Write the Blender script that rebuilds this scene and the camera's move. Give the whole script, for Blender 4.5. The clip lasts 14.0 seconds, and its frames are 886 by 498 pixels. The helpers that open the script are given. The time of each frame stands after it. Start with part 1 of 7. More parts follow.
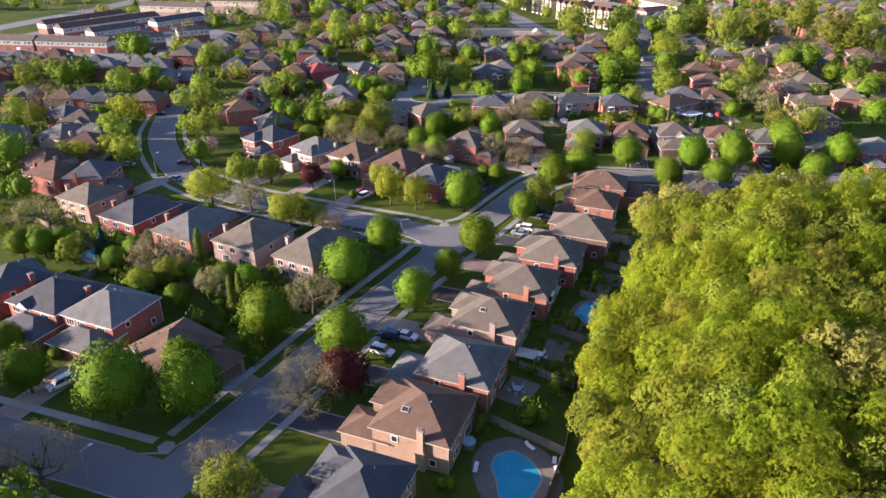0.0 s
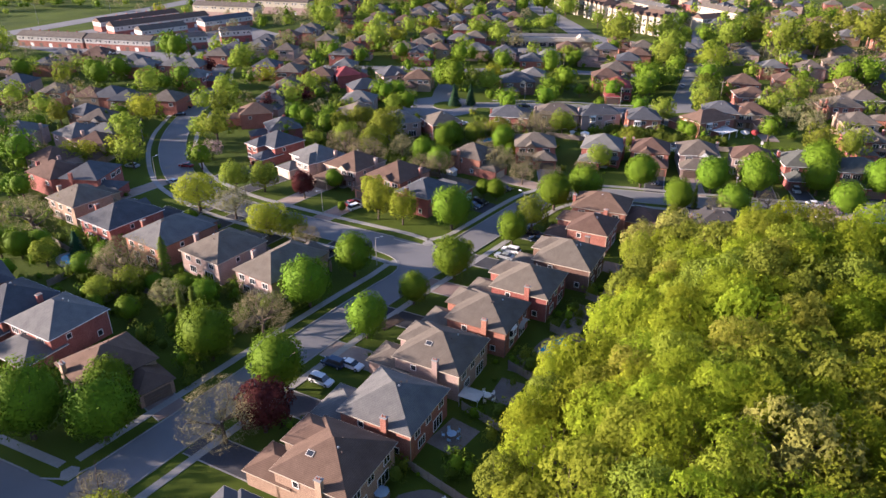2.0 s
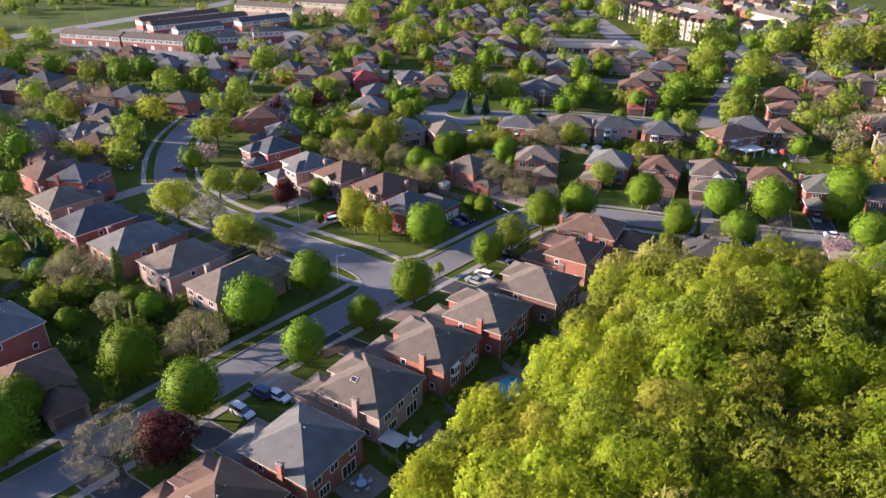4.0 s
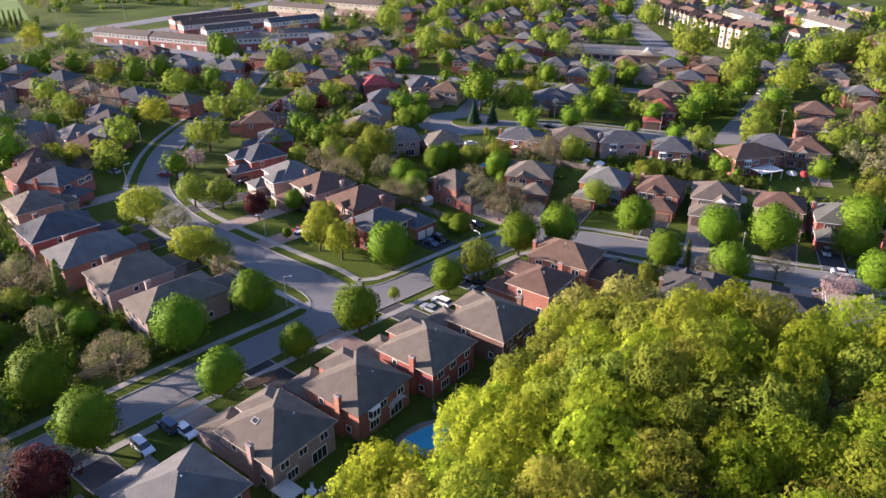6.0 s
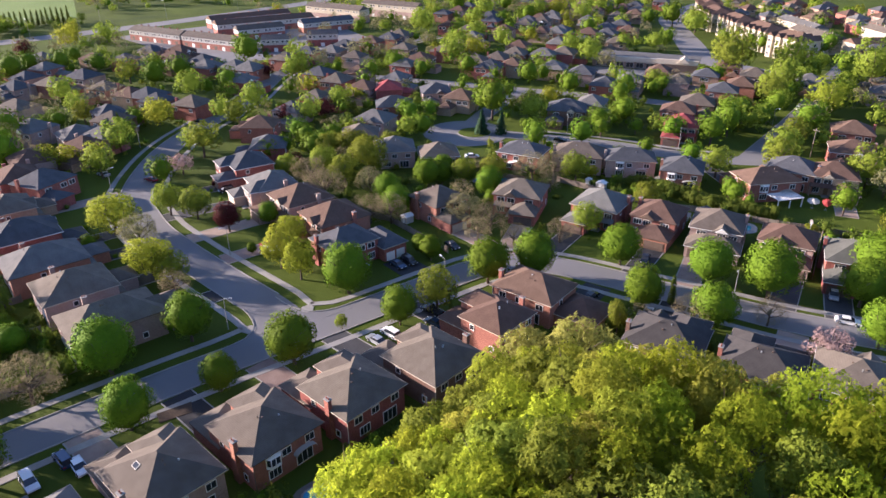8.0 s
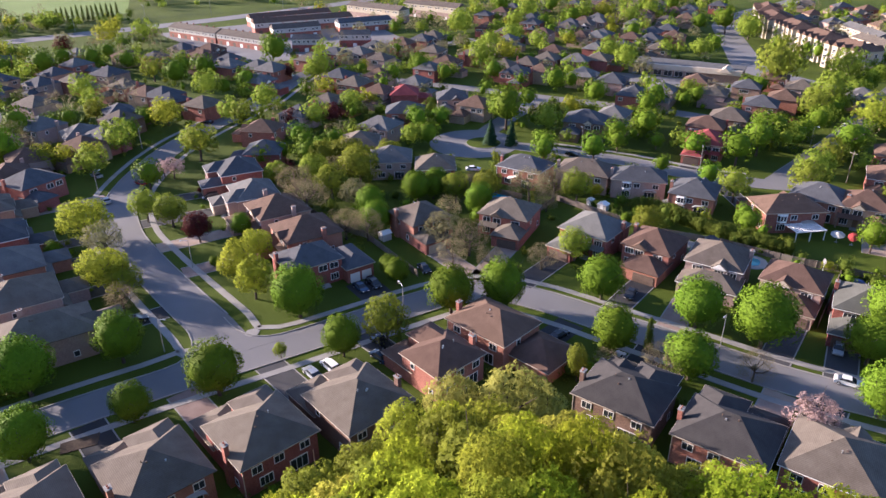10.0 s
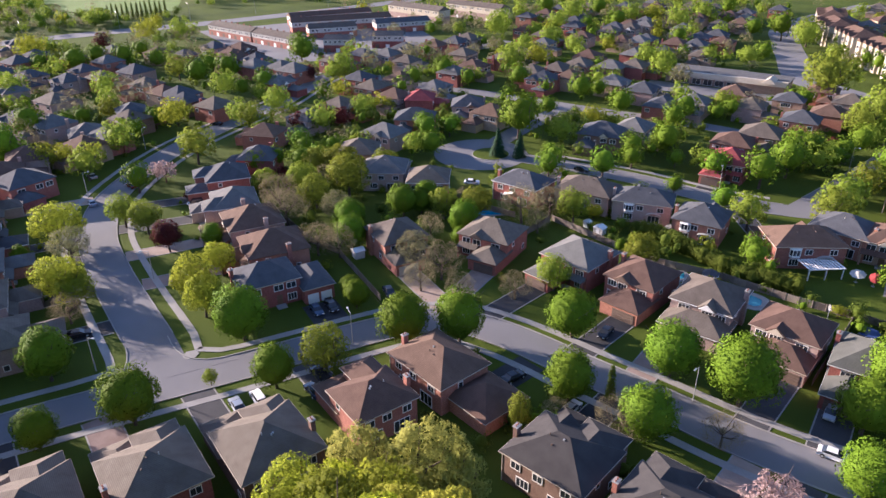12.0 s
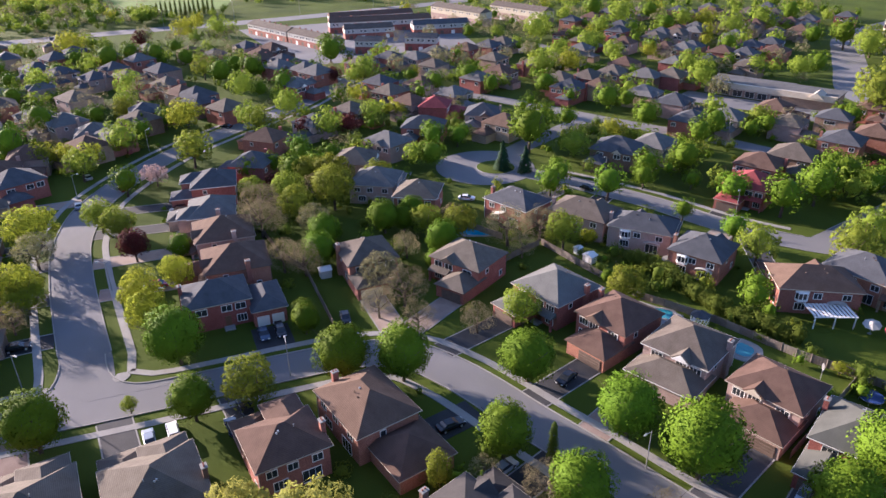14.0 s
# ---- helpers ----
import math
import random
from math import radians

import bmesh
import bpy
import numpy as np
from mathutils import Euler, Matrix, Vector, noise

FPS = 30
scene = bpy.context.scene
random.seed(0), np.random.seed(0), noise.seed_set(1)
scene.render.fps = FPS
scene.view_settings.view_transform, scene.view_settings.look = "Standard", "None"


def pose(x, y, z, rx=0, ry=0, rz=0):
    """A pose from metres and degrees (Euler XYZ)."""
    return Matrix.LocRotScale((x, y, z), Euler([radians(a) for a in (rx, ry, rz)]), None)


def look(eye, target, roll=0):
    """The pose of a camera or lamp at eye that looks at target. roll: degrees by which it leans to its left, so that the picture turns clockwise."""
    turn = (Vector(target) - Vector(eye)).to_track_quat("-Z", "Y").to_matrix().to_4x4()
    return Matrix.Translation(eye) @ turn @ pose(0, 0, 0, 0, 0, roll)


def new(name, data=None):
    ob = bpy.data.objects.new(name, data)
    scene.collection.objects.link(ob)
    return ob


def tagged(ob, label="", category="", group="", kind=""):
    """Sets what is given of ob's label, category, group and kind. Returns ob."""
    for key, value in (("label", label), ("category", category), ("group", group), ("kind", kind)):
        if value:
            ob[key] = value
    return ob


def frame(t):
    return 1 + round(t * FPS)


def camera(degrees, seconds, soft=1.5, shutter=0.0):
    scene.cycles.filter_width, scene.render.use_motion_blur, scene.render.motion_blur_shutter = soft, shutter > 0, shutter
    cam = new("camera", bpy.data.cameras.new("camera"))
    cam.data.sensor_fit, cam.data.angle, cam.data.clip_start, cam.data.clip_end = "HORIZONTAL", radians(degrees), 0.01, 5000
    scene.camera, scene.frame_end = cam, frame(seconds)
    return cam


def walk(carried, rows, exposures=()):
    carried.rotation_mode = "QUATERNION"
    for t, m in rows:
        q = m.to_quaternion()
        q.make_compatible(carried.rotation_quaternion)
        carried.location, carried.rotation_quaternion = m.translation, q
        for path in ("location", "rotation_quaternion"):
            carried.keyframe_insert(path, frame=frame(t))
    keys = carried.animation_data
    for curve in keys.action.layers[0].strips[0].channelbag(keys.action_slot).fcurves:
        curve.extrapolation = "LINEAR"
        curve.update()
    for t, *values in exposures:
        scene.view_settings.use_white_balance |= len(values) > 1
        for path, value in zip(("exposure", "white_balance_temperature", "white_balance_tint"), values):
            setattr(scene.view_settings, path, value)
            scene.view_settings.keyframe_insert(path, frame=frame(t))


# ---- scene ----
cam = camera(65.1, 14.0, soft=1.5)
METRES, EYE, TILT, LEAN, TURN = 168.05, 77.2, 0.0, 0.0, 31.3
ROWS = [
    (0.0, 0.0, 0.0, 0.0, -0.07, -26.88, 0.13),
    (0.5, 0.0317, 0.0159, -0.0001, 1.46, -26.85, 0.16),
    (1.0, 0.0627, 0.0327, -0.0004, 2.97, -26.82, 0.18),
    (1.5, 0.0934, 0.0504, -0.0006, 4.49, -26.8, 0.18),
    (2.0, 0.1233, 0.0688, -0.0007, 5.99, -26.77, 0.2),
    (2.5, 0.1527, 0.0883, -0.0011, 7.5, -26.76, 0.22),
    (3.0, 0.1814, 0.1087, -0.0016, 8.86, -26.73, 0.24),
    (5.5, 0.3155, 0.2248, -0.0034, 15.0, -26.66, 0.36),
    (6.0, 0.3409, 0.2503, -0.0037, 16.25, -26.64, 0.36),
    (6.5, 0.3657, 0.2766, -0.0038, 17.51, -26.62, 0.35),
    (7.0, 0.3898, 0.3038, -0.0041, 18.8, -26.6, 0.34),
    (7.5, 0.4135, 0.3317, -0.0043, 20.15, -26.6, 0.35),
    (8.0, 0.4358, 0.3603, -0.0045, 21.51, -26.6, 0.35),
    (10.5, 0.5369, 0.5117, -0.0059, 28.48, -26.71, 0.4),
    (11.0, 0.5547, 0.5424, -0.0062, 29.86, -26.73, 0.43),
    (11.5, 0.5719, 0.5731, -0.0066, 31.25, -26.72, 0.45),
    (12.0, 0.5882, 0.6041, -0.0068, 32.66, -26.75, 0.47),
    (12.5, 0.6037, 0.6358, -0.0068, 34.07, -26.76, 0.49),
    (13.0, 0.6182, 0.6685, -0.0068, 35.48, -26.77, 0.52),
    (13.5, 0.6321, 0.7009, -0.0074, 36.89, -26.76, 0.5),
    (14.0, 0.6455, 0.7336, -0.0079, 38.3, -26.77, 0.54),
]
walk(cam, [(t, pose(0, 0, EYE, TILT, LEAN, TURN) @ pose(METRES * x, METRES * y, METRES * z, 90 + pitch, roll, yaw)) for t, x, y, z, yaw, pitch, roll in ROWS],
     [(0.0, 1.88, 5300, 27), (14.0, 1.90, 5130, 29)])


# ---- light ----
world = bpy.data.worlds.new("world")
scene.world = world
world.use_nodes = True
wn = world.node_tree.nodes
wl = world.node_tree.links
SUN_FROM, SUN_HIGH = (-0.80, -0.59), 14.0
sky = wn.new("ShaderNodeTexSky")
sky.sky_type, sky.sun_disc = "NISHITA", False
sky.sun_elevation = radians(SUN_HIGH)
sky.sun_rotation = math.atan2(SUN_FROM[0], SUN_FROM[1])
wl.new(sky.outputs[0], wn["Background"].inputs[0])
wn["Background"].inputs[1].default_value = 0.068
sun = new("sun", bpy.data.lights.new("sun", "SUN"))
sun.data.energy, sun.data.angle, sun.data.color = 5.0, radians(0.6), (1.0, 0.77, 0.48)
up = math.tan(radians(SUN_HIGH)) * math.hypot(*SUN_FROM)
sun.matrix_world = look((SUN_FROM[0] * 300, SUN_FROM[1] * 300, up * 300), (0, 0, 0))


# ---- materials ----
def mat(name, a, b, scale=1.0, rough=0.8, bump=0.0, fine=18.0, spread=0.0, metal=0.0, translucent=0.0, spec=0.3, porous=0.0, depth=0.05):
    """A surface that varies between two colours at a large and a fine scale; spread: shift from thing to thing."""
    m = bpy.data.materials.new(name)
    m.use_nodes = True
    n, l = m.node_tree.nodes, m.node_tree.links
    p = n["Principled BSDF"]
    tc = n.new("ShaderNodeTexCoord")
    big, small = n.new("ShaderNodeTexNoise"), n.new("ShaderNodeTexNoise")
    big.inputs["Scale"].default_value, small.inputs["Scale"].default_value = scale, scale * fine
    big.inputs["Detail"].default_value, small.inputs["Detail"].default_value = 3, 2
    for t in (big, small):
        l.new(tc.outputs["Object"], t.inputs["Vector"])
    add = n.new("ShaderNodeMath")
    add.operation = "MULTIPLY_ADD"
    add.inputs[1].default_value = 0.55
    l.new(small.outputs["Fac"], add.inputs[0])
    sc = n.new("ShaderNodeMath")
    sc.operation = "MULTIPLY"
    sc.inputs[1].default_value = 0.6
    l.new(big.outputs["Fac"], sc.inputs[0])
    l.new(sc.outputs[0], add.inputs[2])
    ramp = n.new("ShaderNodeMapRange")
    ramp.inputs["From Min"].default_value, ramp.inputs["From Max"].default_value = 0.38, 0.78
    l.new(add.outputs[0], ramp.inputs["Value"])
    mix = n.new("ShaderNodeMix")
    mix.data_type = "RGBA"
    mix.inputs["A"].default_value, mix.inputs["B"].default_value = (*a, 1), (*b, 1)
    l.new(ramp.outputs["Result"], mix.inputs["Factor"])
    out = mix.outputs["Result"]
    if spread:
        oi, hsv, mr, mh = n.new("ShaderNodeObjectInfo"), n.new("ShaderNodeHueSaturation"), n.new("ShaderNodeMapRange"), n.new("ShaderNodeMapRange")
        mr.inputs["To Min"].default_value, mr.inputs["To Max"].default_value = 1 - spread, 1 + spread
        mh.inputs["To Min"].default_value, mh.inputs["To Max"].default_value = 0.5 - spread * 0.06, 0.5 + spread * 0.06
        l.new(oi.outputs["Random"], mr.inputs["Value"])
        l.new(oi.outputs["Random"], mh.inputs["Value"])
        l.new(mr.outputs["Result"], hsv.inputs["Value"])
        l.new(mh.outputs["Result"], hsv.inputs["Hue"])
        l.new(out, hsv.inputs["Color"])
        out = hsv.outputs["Color"]
    l.new(out, p.inputs["Base Color"])
    p.inputs["Roughness"].default_value, p.inputs["Metallic"].default_value = rough, metal
    p.inputs["Specular IOR Level"].default_value = spec
    if bump:
        bn = n.new("ShaderNodeBump")
        bn.inputs["Strength"].default_value, bn.inputs["Distance"].default_value = bump, depth
        l.new(small.outputs["Fac"], bn.inputs["Height"])
        l.new(bn.outputs["Normal"], p.inputs["Normal"])
    if translucent:
        tr, ms = n.new("ShaderNodeBsdfTranslucent"), n.new("ShaderNodeMixShader")
        l.new(out, tr.inputs["Color"])
        ms.inputs["Fac"].default_value = translucent
        l.new(p.outputs[0], ms.inputs[1])
        l.new(tr.outputs[0], ms.inputs[2])
        l.new(ms.outputs[0], n["Material Output"].inputs["Surface"])
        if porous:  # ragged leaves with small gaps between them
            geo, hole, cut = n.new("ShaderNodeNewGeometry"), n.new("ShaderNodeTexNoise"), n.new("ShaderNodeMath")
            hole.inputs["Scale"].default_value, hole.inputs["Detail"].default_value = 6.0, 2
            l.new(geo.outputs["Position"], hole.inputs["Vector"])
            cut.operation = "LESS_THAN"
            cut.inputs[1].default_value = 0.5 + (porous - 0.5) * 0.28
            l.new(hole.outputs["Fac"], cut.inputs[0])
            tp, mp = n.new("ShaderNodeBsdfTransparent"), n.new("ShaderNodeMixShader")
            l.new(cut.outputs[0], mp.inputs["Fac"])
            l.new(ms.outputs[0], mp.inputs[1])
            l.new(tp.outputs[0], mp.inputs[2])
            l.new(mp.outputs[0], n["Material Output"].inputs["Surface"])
    return m


def brickwork(name, a, b, mortar):
    """Brick courses of real size on upright walls, weathered in patches."""
    m = mat(name, a, b, 0.35, 0.9, 0.0, 9.0, 0.12)
    n, l = m.node_tree.nodes, m.node_tree.links
    p = n["Principled BSDF"]
    tc, sep, addn, comb = n.new("ShaderNodeTexCoord"), n.new("ShaderNodeSeparateXYZ"), n.new("ShaderNodeMath"), n.new("ShaderNodeCombineXYZ")
    l.new(tc.outputs["Object"], sep.inputs[0])
    l.new(sep.outputs["X"], addn.inputs[0])
    l.new(sep.outputs["Y"], addn.inputs[1])
    l.new(addn.outputs[0], comb.inputs["X"])
    l.new(sep.outputs["Z"], comb.inputs["Y"])
    br = n.new("ShaderNodeTexBrick")
    br.inputs["Scale"].default_value = 1.0
    br.inputs["Brick Width"].default_value, br.inputs["Row Height"].default_value, br.inputs["Mortar Size"].default_value = 0.22, 0.08, 0.008
    br.inputs["Color1"].default_value, br.inputs["Color2"].default_value, br.inputs["Mortar"].default_value = (0.82, 0.82, 0.82, 1), (1.15, 1.15, 1.15, 1), (*mortar, 1)
    l.new(comb.outputs[0], br.inputs["Vector"])
    mul = n.new("ShaderNodeMix")
    mul.data_type, mul.blend_type = "RGBA", "MULTIPLY"
    mul.inputs["Factor"].default_value = 1.0
    src = p.inputs["Base Color"].links[0].from_socket
    l.new(src, mul.inputs["A"])
    l.new(br.outputs["Color"], mul.inputs["B"])
    l.new(mul.outputs["Result"], p.inputs["Base Color"])
    return m


def shingled(name, a, b):
    """Asphalt shingles: courses across the slope, streaks and patches."""
    m = mat(name, a, b, 0.5, 0.93, 0.35, 14.0, 0.10, spec=0.15)
    n, l = m.node_tree.nodes, m.node_tree.links
    p = n["Principled BSDF"]
    tc, wave = n.new("ShaderNodeTexCoord"), n.new("ShaderNodeTexWave")
    wave.bands_direction = "Z"
    wave.inputs["Scale"].default_value, wave.inputs["Distortion"].default_value, wave.inputs["Detail"].default_value = 2.6, 0.6, 1.0
    l.new(tc.outputs["Object"], wave.inputs["Vector"])
    mr, mul = n.new("ShaderNodeMapRange"), n.new("ShaderNodeMix")
    mr.inputs["To Min"].default_value, mr.inputs["To Max"].default_value = 0.86, 1.1
    l.new(wave.outputs["Fac"], mr.inputs["Value"])
    mul.data_type, mul.blend_type = "RGBA", "MULTIPLY"
    mul.inputs["Factor"].default_value = 1.0
    l.new(p.inputs["Base Color"].links[0].from_socket, mul.inputs["A"])
    l.new(mr.outputs["Result"], mul.inputs["B"])
    l.new(mul.outputs["Result"], p.inputs["Base Color"])
    return m


BRICK = {
    "red": brickwork("brick_red", (0.195, 0.062, 0.048), (0.290, 0.106, 0.080), (1.5, 1.7, 1.8)),
    "rust": brickwork("brick_rust", (0.232, 0.094, 0.064), (0.325, 0.145, 0.100), (1.4, 1.5, 1.6)),
    "tan": brickwork("brick_tan", (0.269, 0.182, 0.125), (0.352, 0.254, 0.179), (1.3, 1.3, 1.3)),
    "pink": brickwork("brick_pink", (0.286, 0.199, 0.170), (0.357, 0.271, 0.236), (1.2, 1.2, 1.2)),
    "brown": brickwork("brick_brown", (0.113, 0.067, 0.050), (0.181, 0.118, 0.089), (1.4, 1.4, 1.4)),
    "cream": mat("cream_stucco", (0.422, 0.367, 0.272), (0.503, 0.449, 0.340), 0.4, 0.9),
}
ROOF = {
    "brown": shingled("shingle_brown", (0.087, 0.055, 0.041), (0.144, 0.095, 0.071)),
    "taupe": shingled("shingle_taupe", (0.093, 0.078, 0.063), (0.152, 0.131, 0.108)),
    "grey": shingled("shingle_grey", (0.097, 0.097, 0.097), (0.165, 0.161, 0.153)),
    "slate": shingled("shingle_slate", (0.057, 0.060, 0.067), (0.097, 0.101, 0.110)),
    "charcoal": shingled("shingle_charcoal", (0.038, 0.036, 0.036), (0.066, 0.062, 0.060)),
    "weathered": shingled("shingle_weathered", (0.066, 0.068, 0.060), (0.105, 0.107, 0.096)),
    "pale": shingled("shingle_pale", (0.112, 0.113, 0.106), (0.168, 0.167, 0.158)),
    "maroon": shingled("shingle_maroon", (0.190, 0.045, 0.045), (0.291, 0.078, 0.073)),
}
WHITE = mat("white_trim", (0.72, 0.70, 0.66), (0.80, 0.785, 0.75), 0.8, 0.5)
SIDING = mat("white_siding", (0.40, 0.38, 0.345), (0.47, 0.45, 0.415), 0.5, 0.6)
CREAMTRIM = mat("cream_trim", (0.425, 0.365, 0.281), (0.527, 0.468, 0.374), 0.8, 0.6)
DARKTRIM = mat("brown_trim", (0.10, 0.07, 0.055), (0.15, 0.11, 0.085), 0.8, 0.6)
GLASS = mat("window_glass", (0.02, 0.024, 0.03), (0.045, 0.05, 0.06), 0.3, 0.08, spec=0.6)
DOOR = mat("door_paint", (0.10, 0.05, 0.035), (0.16, 0.08, 0.05), 0.6, 0.5, spread=0.4)
CONCRETE = mat("concrete", (0.22, 0.212, 0.198), (0.32, 0.31, 0.29), 0.25, 0.92, 0.1, 20)
ASPHALT = mat("road_asphalt", (0.135, 0.135, 0.14), (0.20, 0.197, 0.20), 0.06, 0.9, 0.8, 400, depth=0.03)
DRIVE = mat("drive_asphalt", (0.032, 0.033, 0.036), (0.062, 0.062, 0.066), 0.15, 0.85, 0.15, 40, 0.35)
PAVERS = mat("drive_pavers", (0.20, 0.145, 0.12), (0.30, 0.23, 0.195), 0.4, 0.9, 0.2, 30, 0.25)
GRASS = mat("lawn", (0.036, 0.056, 0.007), (0.090, 0.122, 0.012), 0.035, 0.95, 1.0, 200, depth=0.1, spec=0.1)
MEADOW = mat("meadow", (0.085, 0.15, 0.012), (0.125, 0.205, 0.02), 0.02, 0.95, 0.8, 300, depth=0.07)
SOIL = mat("soil", (0.04, 0.028, 0.018), (0.085, 0.06, 0.04), 0.2, 0.95, 0.4, 20)
WOOD = mat("fence_wood", (0.15, 0.12, 0.095), (0.26, 0.22, 0.18), 0.5, 0.85, 0.2, 12, 0.2)
TEALW = mat("teal_water", (0.03, 0.19, 0.24), (0.06, 0.26, 0.30), 0.25, 0.05, 0.15, 6, spec=0.5)
POOLW = mat("pool_water", (0.015, 0.225, 0.375), (0.038, 0.315, 0.465), 0.25, 0.05, 0.15, 6, spec=0.5)
DISHGREY = mat("dish_grey", (0.17, 0.165, 0.16), (0.24, 0.235, 0.23), 2.0, 0.6)
METAL = mat("galvanised_metal", (0.45, 0.46, 0.47), (0.60, 0.61, 0.62), 2.0, 0.45, metal=0.6)
BARK = mat("bark", (0.055, 0.04, 0.03), (0.12, 0.09, 0.07), 1.5, 0.95, 0.5, 8, 0.2)
TYRE = mat("rubber", (0.012, 0.012, 0.012), (0.025, 0.025, 0.025), 2, 0.85)
LAMPGLASS = mat("lamp_glass", (0.6, 0.6, 0.58), (0.72, 0.72, 0.7), 2, 0.2)
REDGLASS = mat("red_lens", (0.25, 0.01, 0.01), (0.35, 0.02, 0.02), 2, 0.2)
FABRIC = mat("blue_fabric", (0.30, 0.42, 0.55), (0.45, 0.55, 0.65), 1, 0.8)
PAINT = {
    "white": mat("car_white", (0.72, 0.72, 0.72), (0.80, 0.80, 0.80), 0.5, 0.22, spec=0.6),
    "black": mat("car_black", (0.012, 0.012, 0.014), (0.02, 0.02, 0.022), 0.5, 0.2, spec=0.6),
    "silver": mat("car_silver", (0.38, 0.40, 0.42), (0.46, 0.48, 0.50), 0.5, 0.28, metal=0.5, spec=0.6),
    "blue": mat("car_blue", (0.045, 0.07, 0.12), (0.06, 0.095, 0.16), 0.5, 0.25, metal=0.3, spec=0.6),
    "red": mat("car_red", (0.18, 0.015, 0.015), (0.25, 0.02, 0.02), 0.5, 0.25, spec=0.6),
}
LEAF = {
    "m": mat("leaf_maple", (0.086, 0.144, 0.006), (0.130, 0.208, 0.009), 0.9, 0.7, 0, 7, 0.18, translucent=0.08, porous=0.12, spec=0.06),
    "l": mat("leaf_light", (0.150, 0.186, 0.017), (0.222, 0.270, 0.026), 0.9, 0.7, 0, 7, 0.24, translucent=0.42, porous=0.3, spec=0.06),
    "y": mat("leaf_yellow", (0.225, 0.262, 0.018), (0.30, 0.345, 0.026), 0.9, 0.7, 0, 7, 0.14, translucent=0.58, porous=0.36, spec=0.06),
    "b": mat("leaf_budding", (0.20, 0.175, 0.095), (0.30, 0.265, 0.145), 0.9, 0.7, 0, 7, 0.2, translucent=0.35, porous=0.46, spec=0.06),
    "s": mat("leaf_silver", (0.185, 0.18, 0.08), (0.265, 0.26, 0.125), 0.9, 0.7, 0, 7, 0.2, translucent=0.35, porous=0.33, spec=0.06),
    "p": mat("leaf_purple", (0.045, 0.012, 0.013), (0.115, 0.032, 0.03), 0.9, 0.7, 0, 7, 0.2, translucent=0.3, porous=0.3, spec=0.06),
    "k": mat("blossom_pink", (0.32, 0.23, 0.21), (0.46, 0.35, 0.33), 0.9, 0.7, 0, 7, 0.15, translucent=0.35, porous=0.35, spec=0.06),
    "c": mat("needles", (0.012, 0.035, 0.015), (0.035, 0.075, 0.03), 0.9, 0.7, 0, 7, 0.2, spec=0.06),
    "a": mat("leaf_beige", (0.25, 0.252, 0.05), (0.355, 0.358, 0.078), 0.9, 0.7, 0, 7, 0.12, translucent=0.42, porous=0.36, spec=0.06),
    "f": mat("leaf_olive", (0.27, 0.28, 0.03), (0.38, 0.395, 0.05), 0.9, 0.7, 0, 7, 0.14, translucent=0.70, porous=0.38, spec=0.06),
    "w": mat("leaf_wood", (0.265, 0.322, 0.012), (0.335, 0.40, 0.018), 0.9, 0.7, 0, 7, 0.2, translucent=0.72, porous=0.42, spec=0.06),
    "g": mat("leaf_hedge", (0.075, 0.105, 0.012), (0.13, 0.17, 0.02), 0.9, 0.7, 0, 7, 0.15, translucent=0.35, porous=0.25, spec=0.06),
}


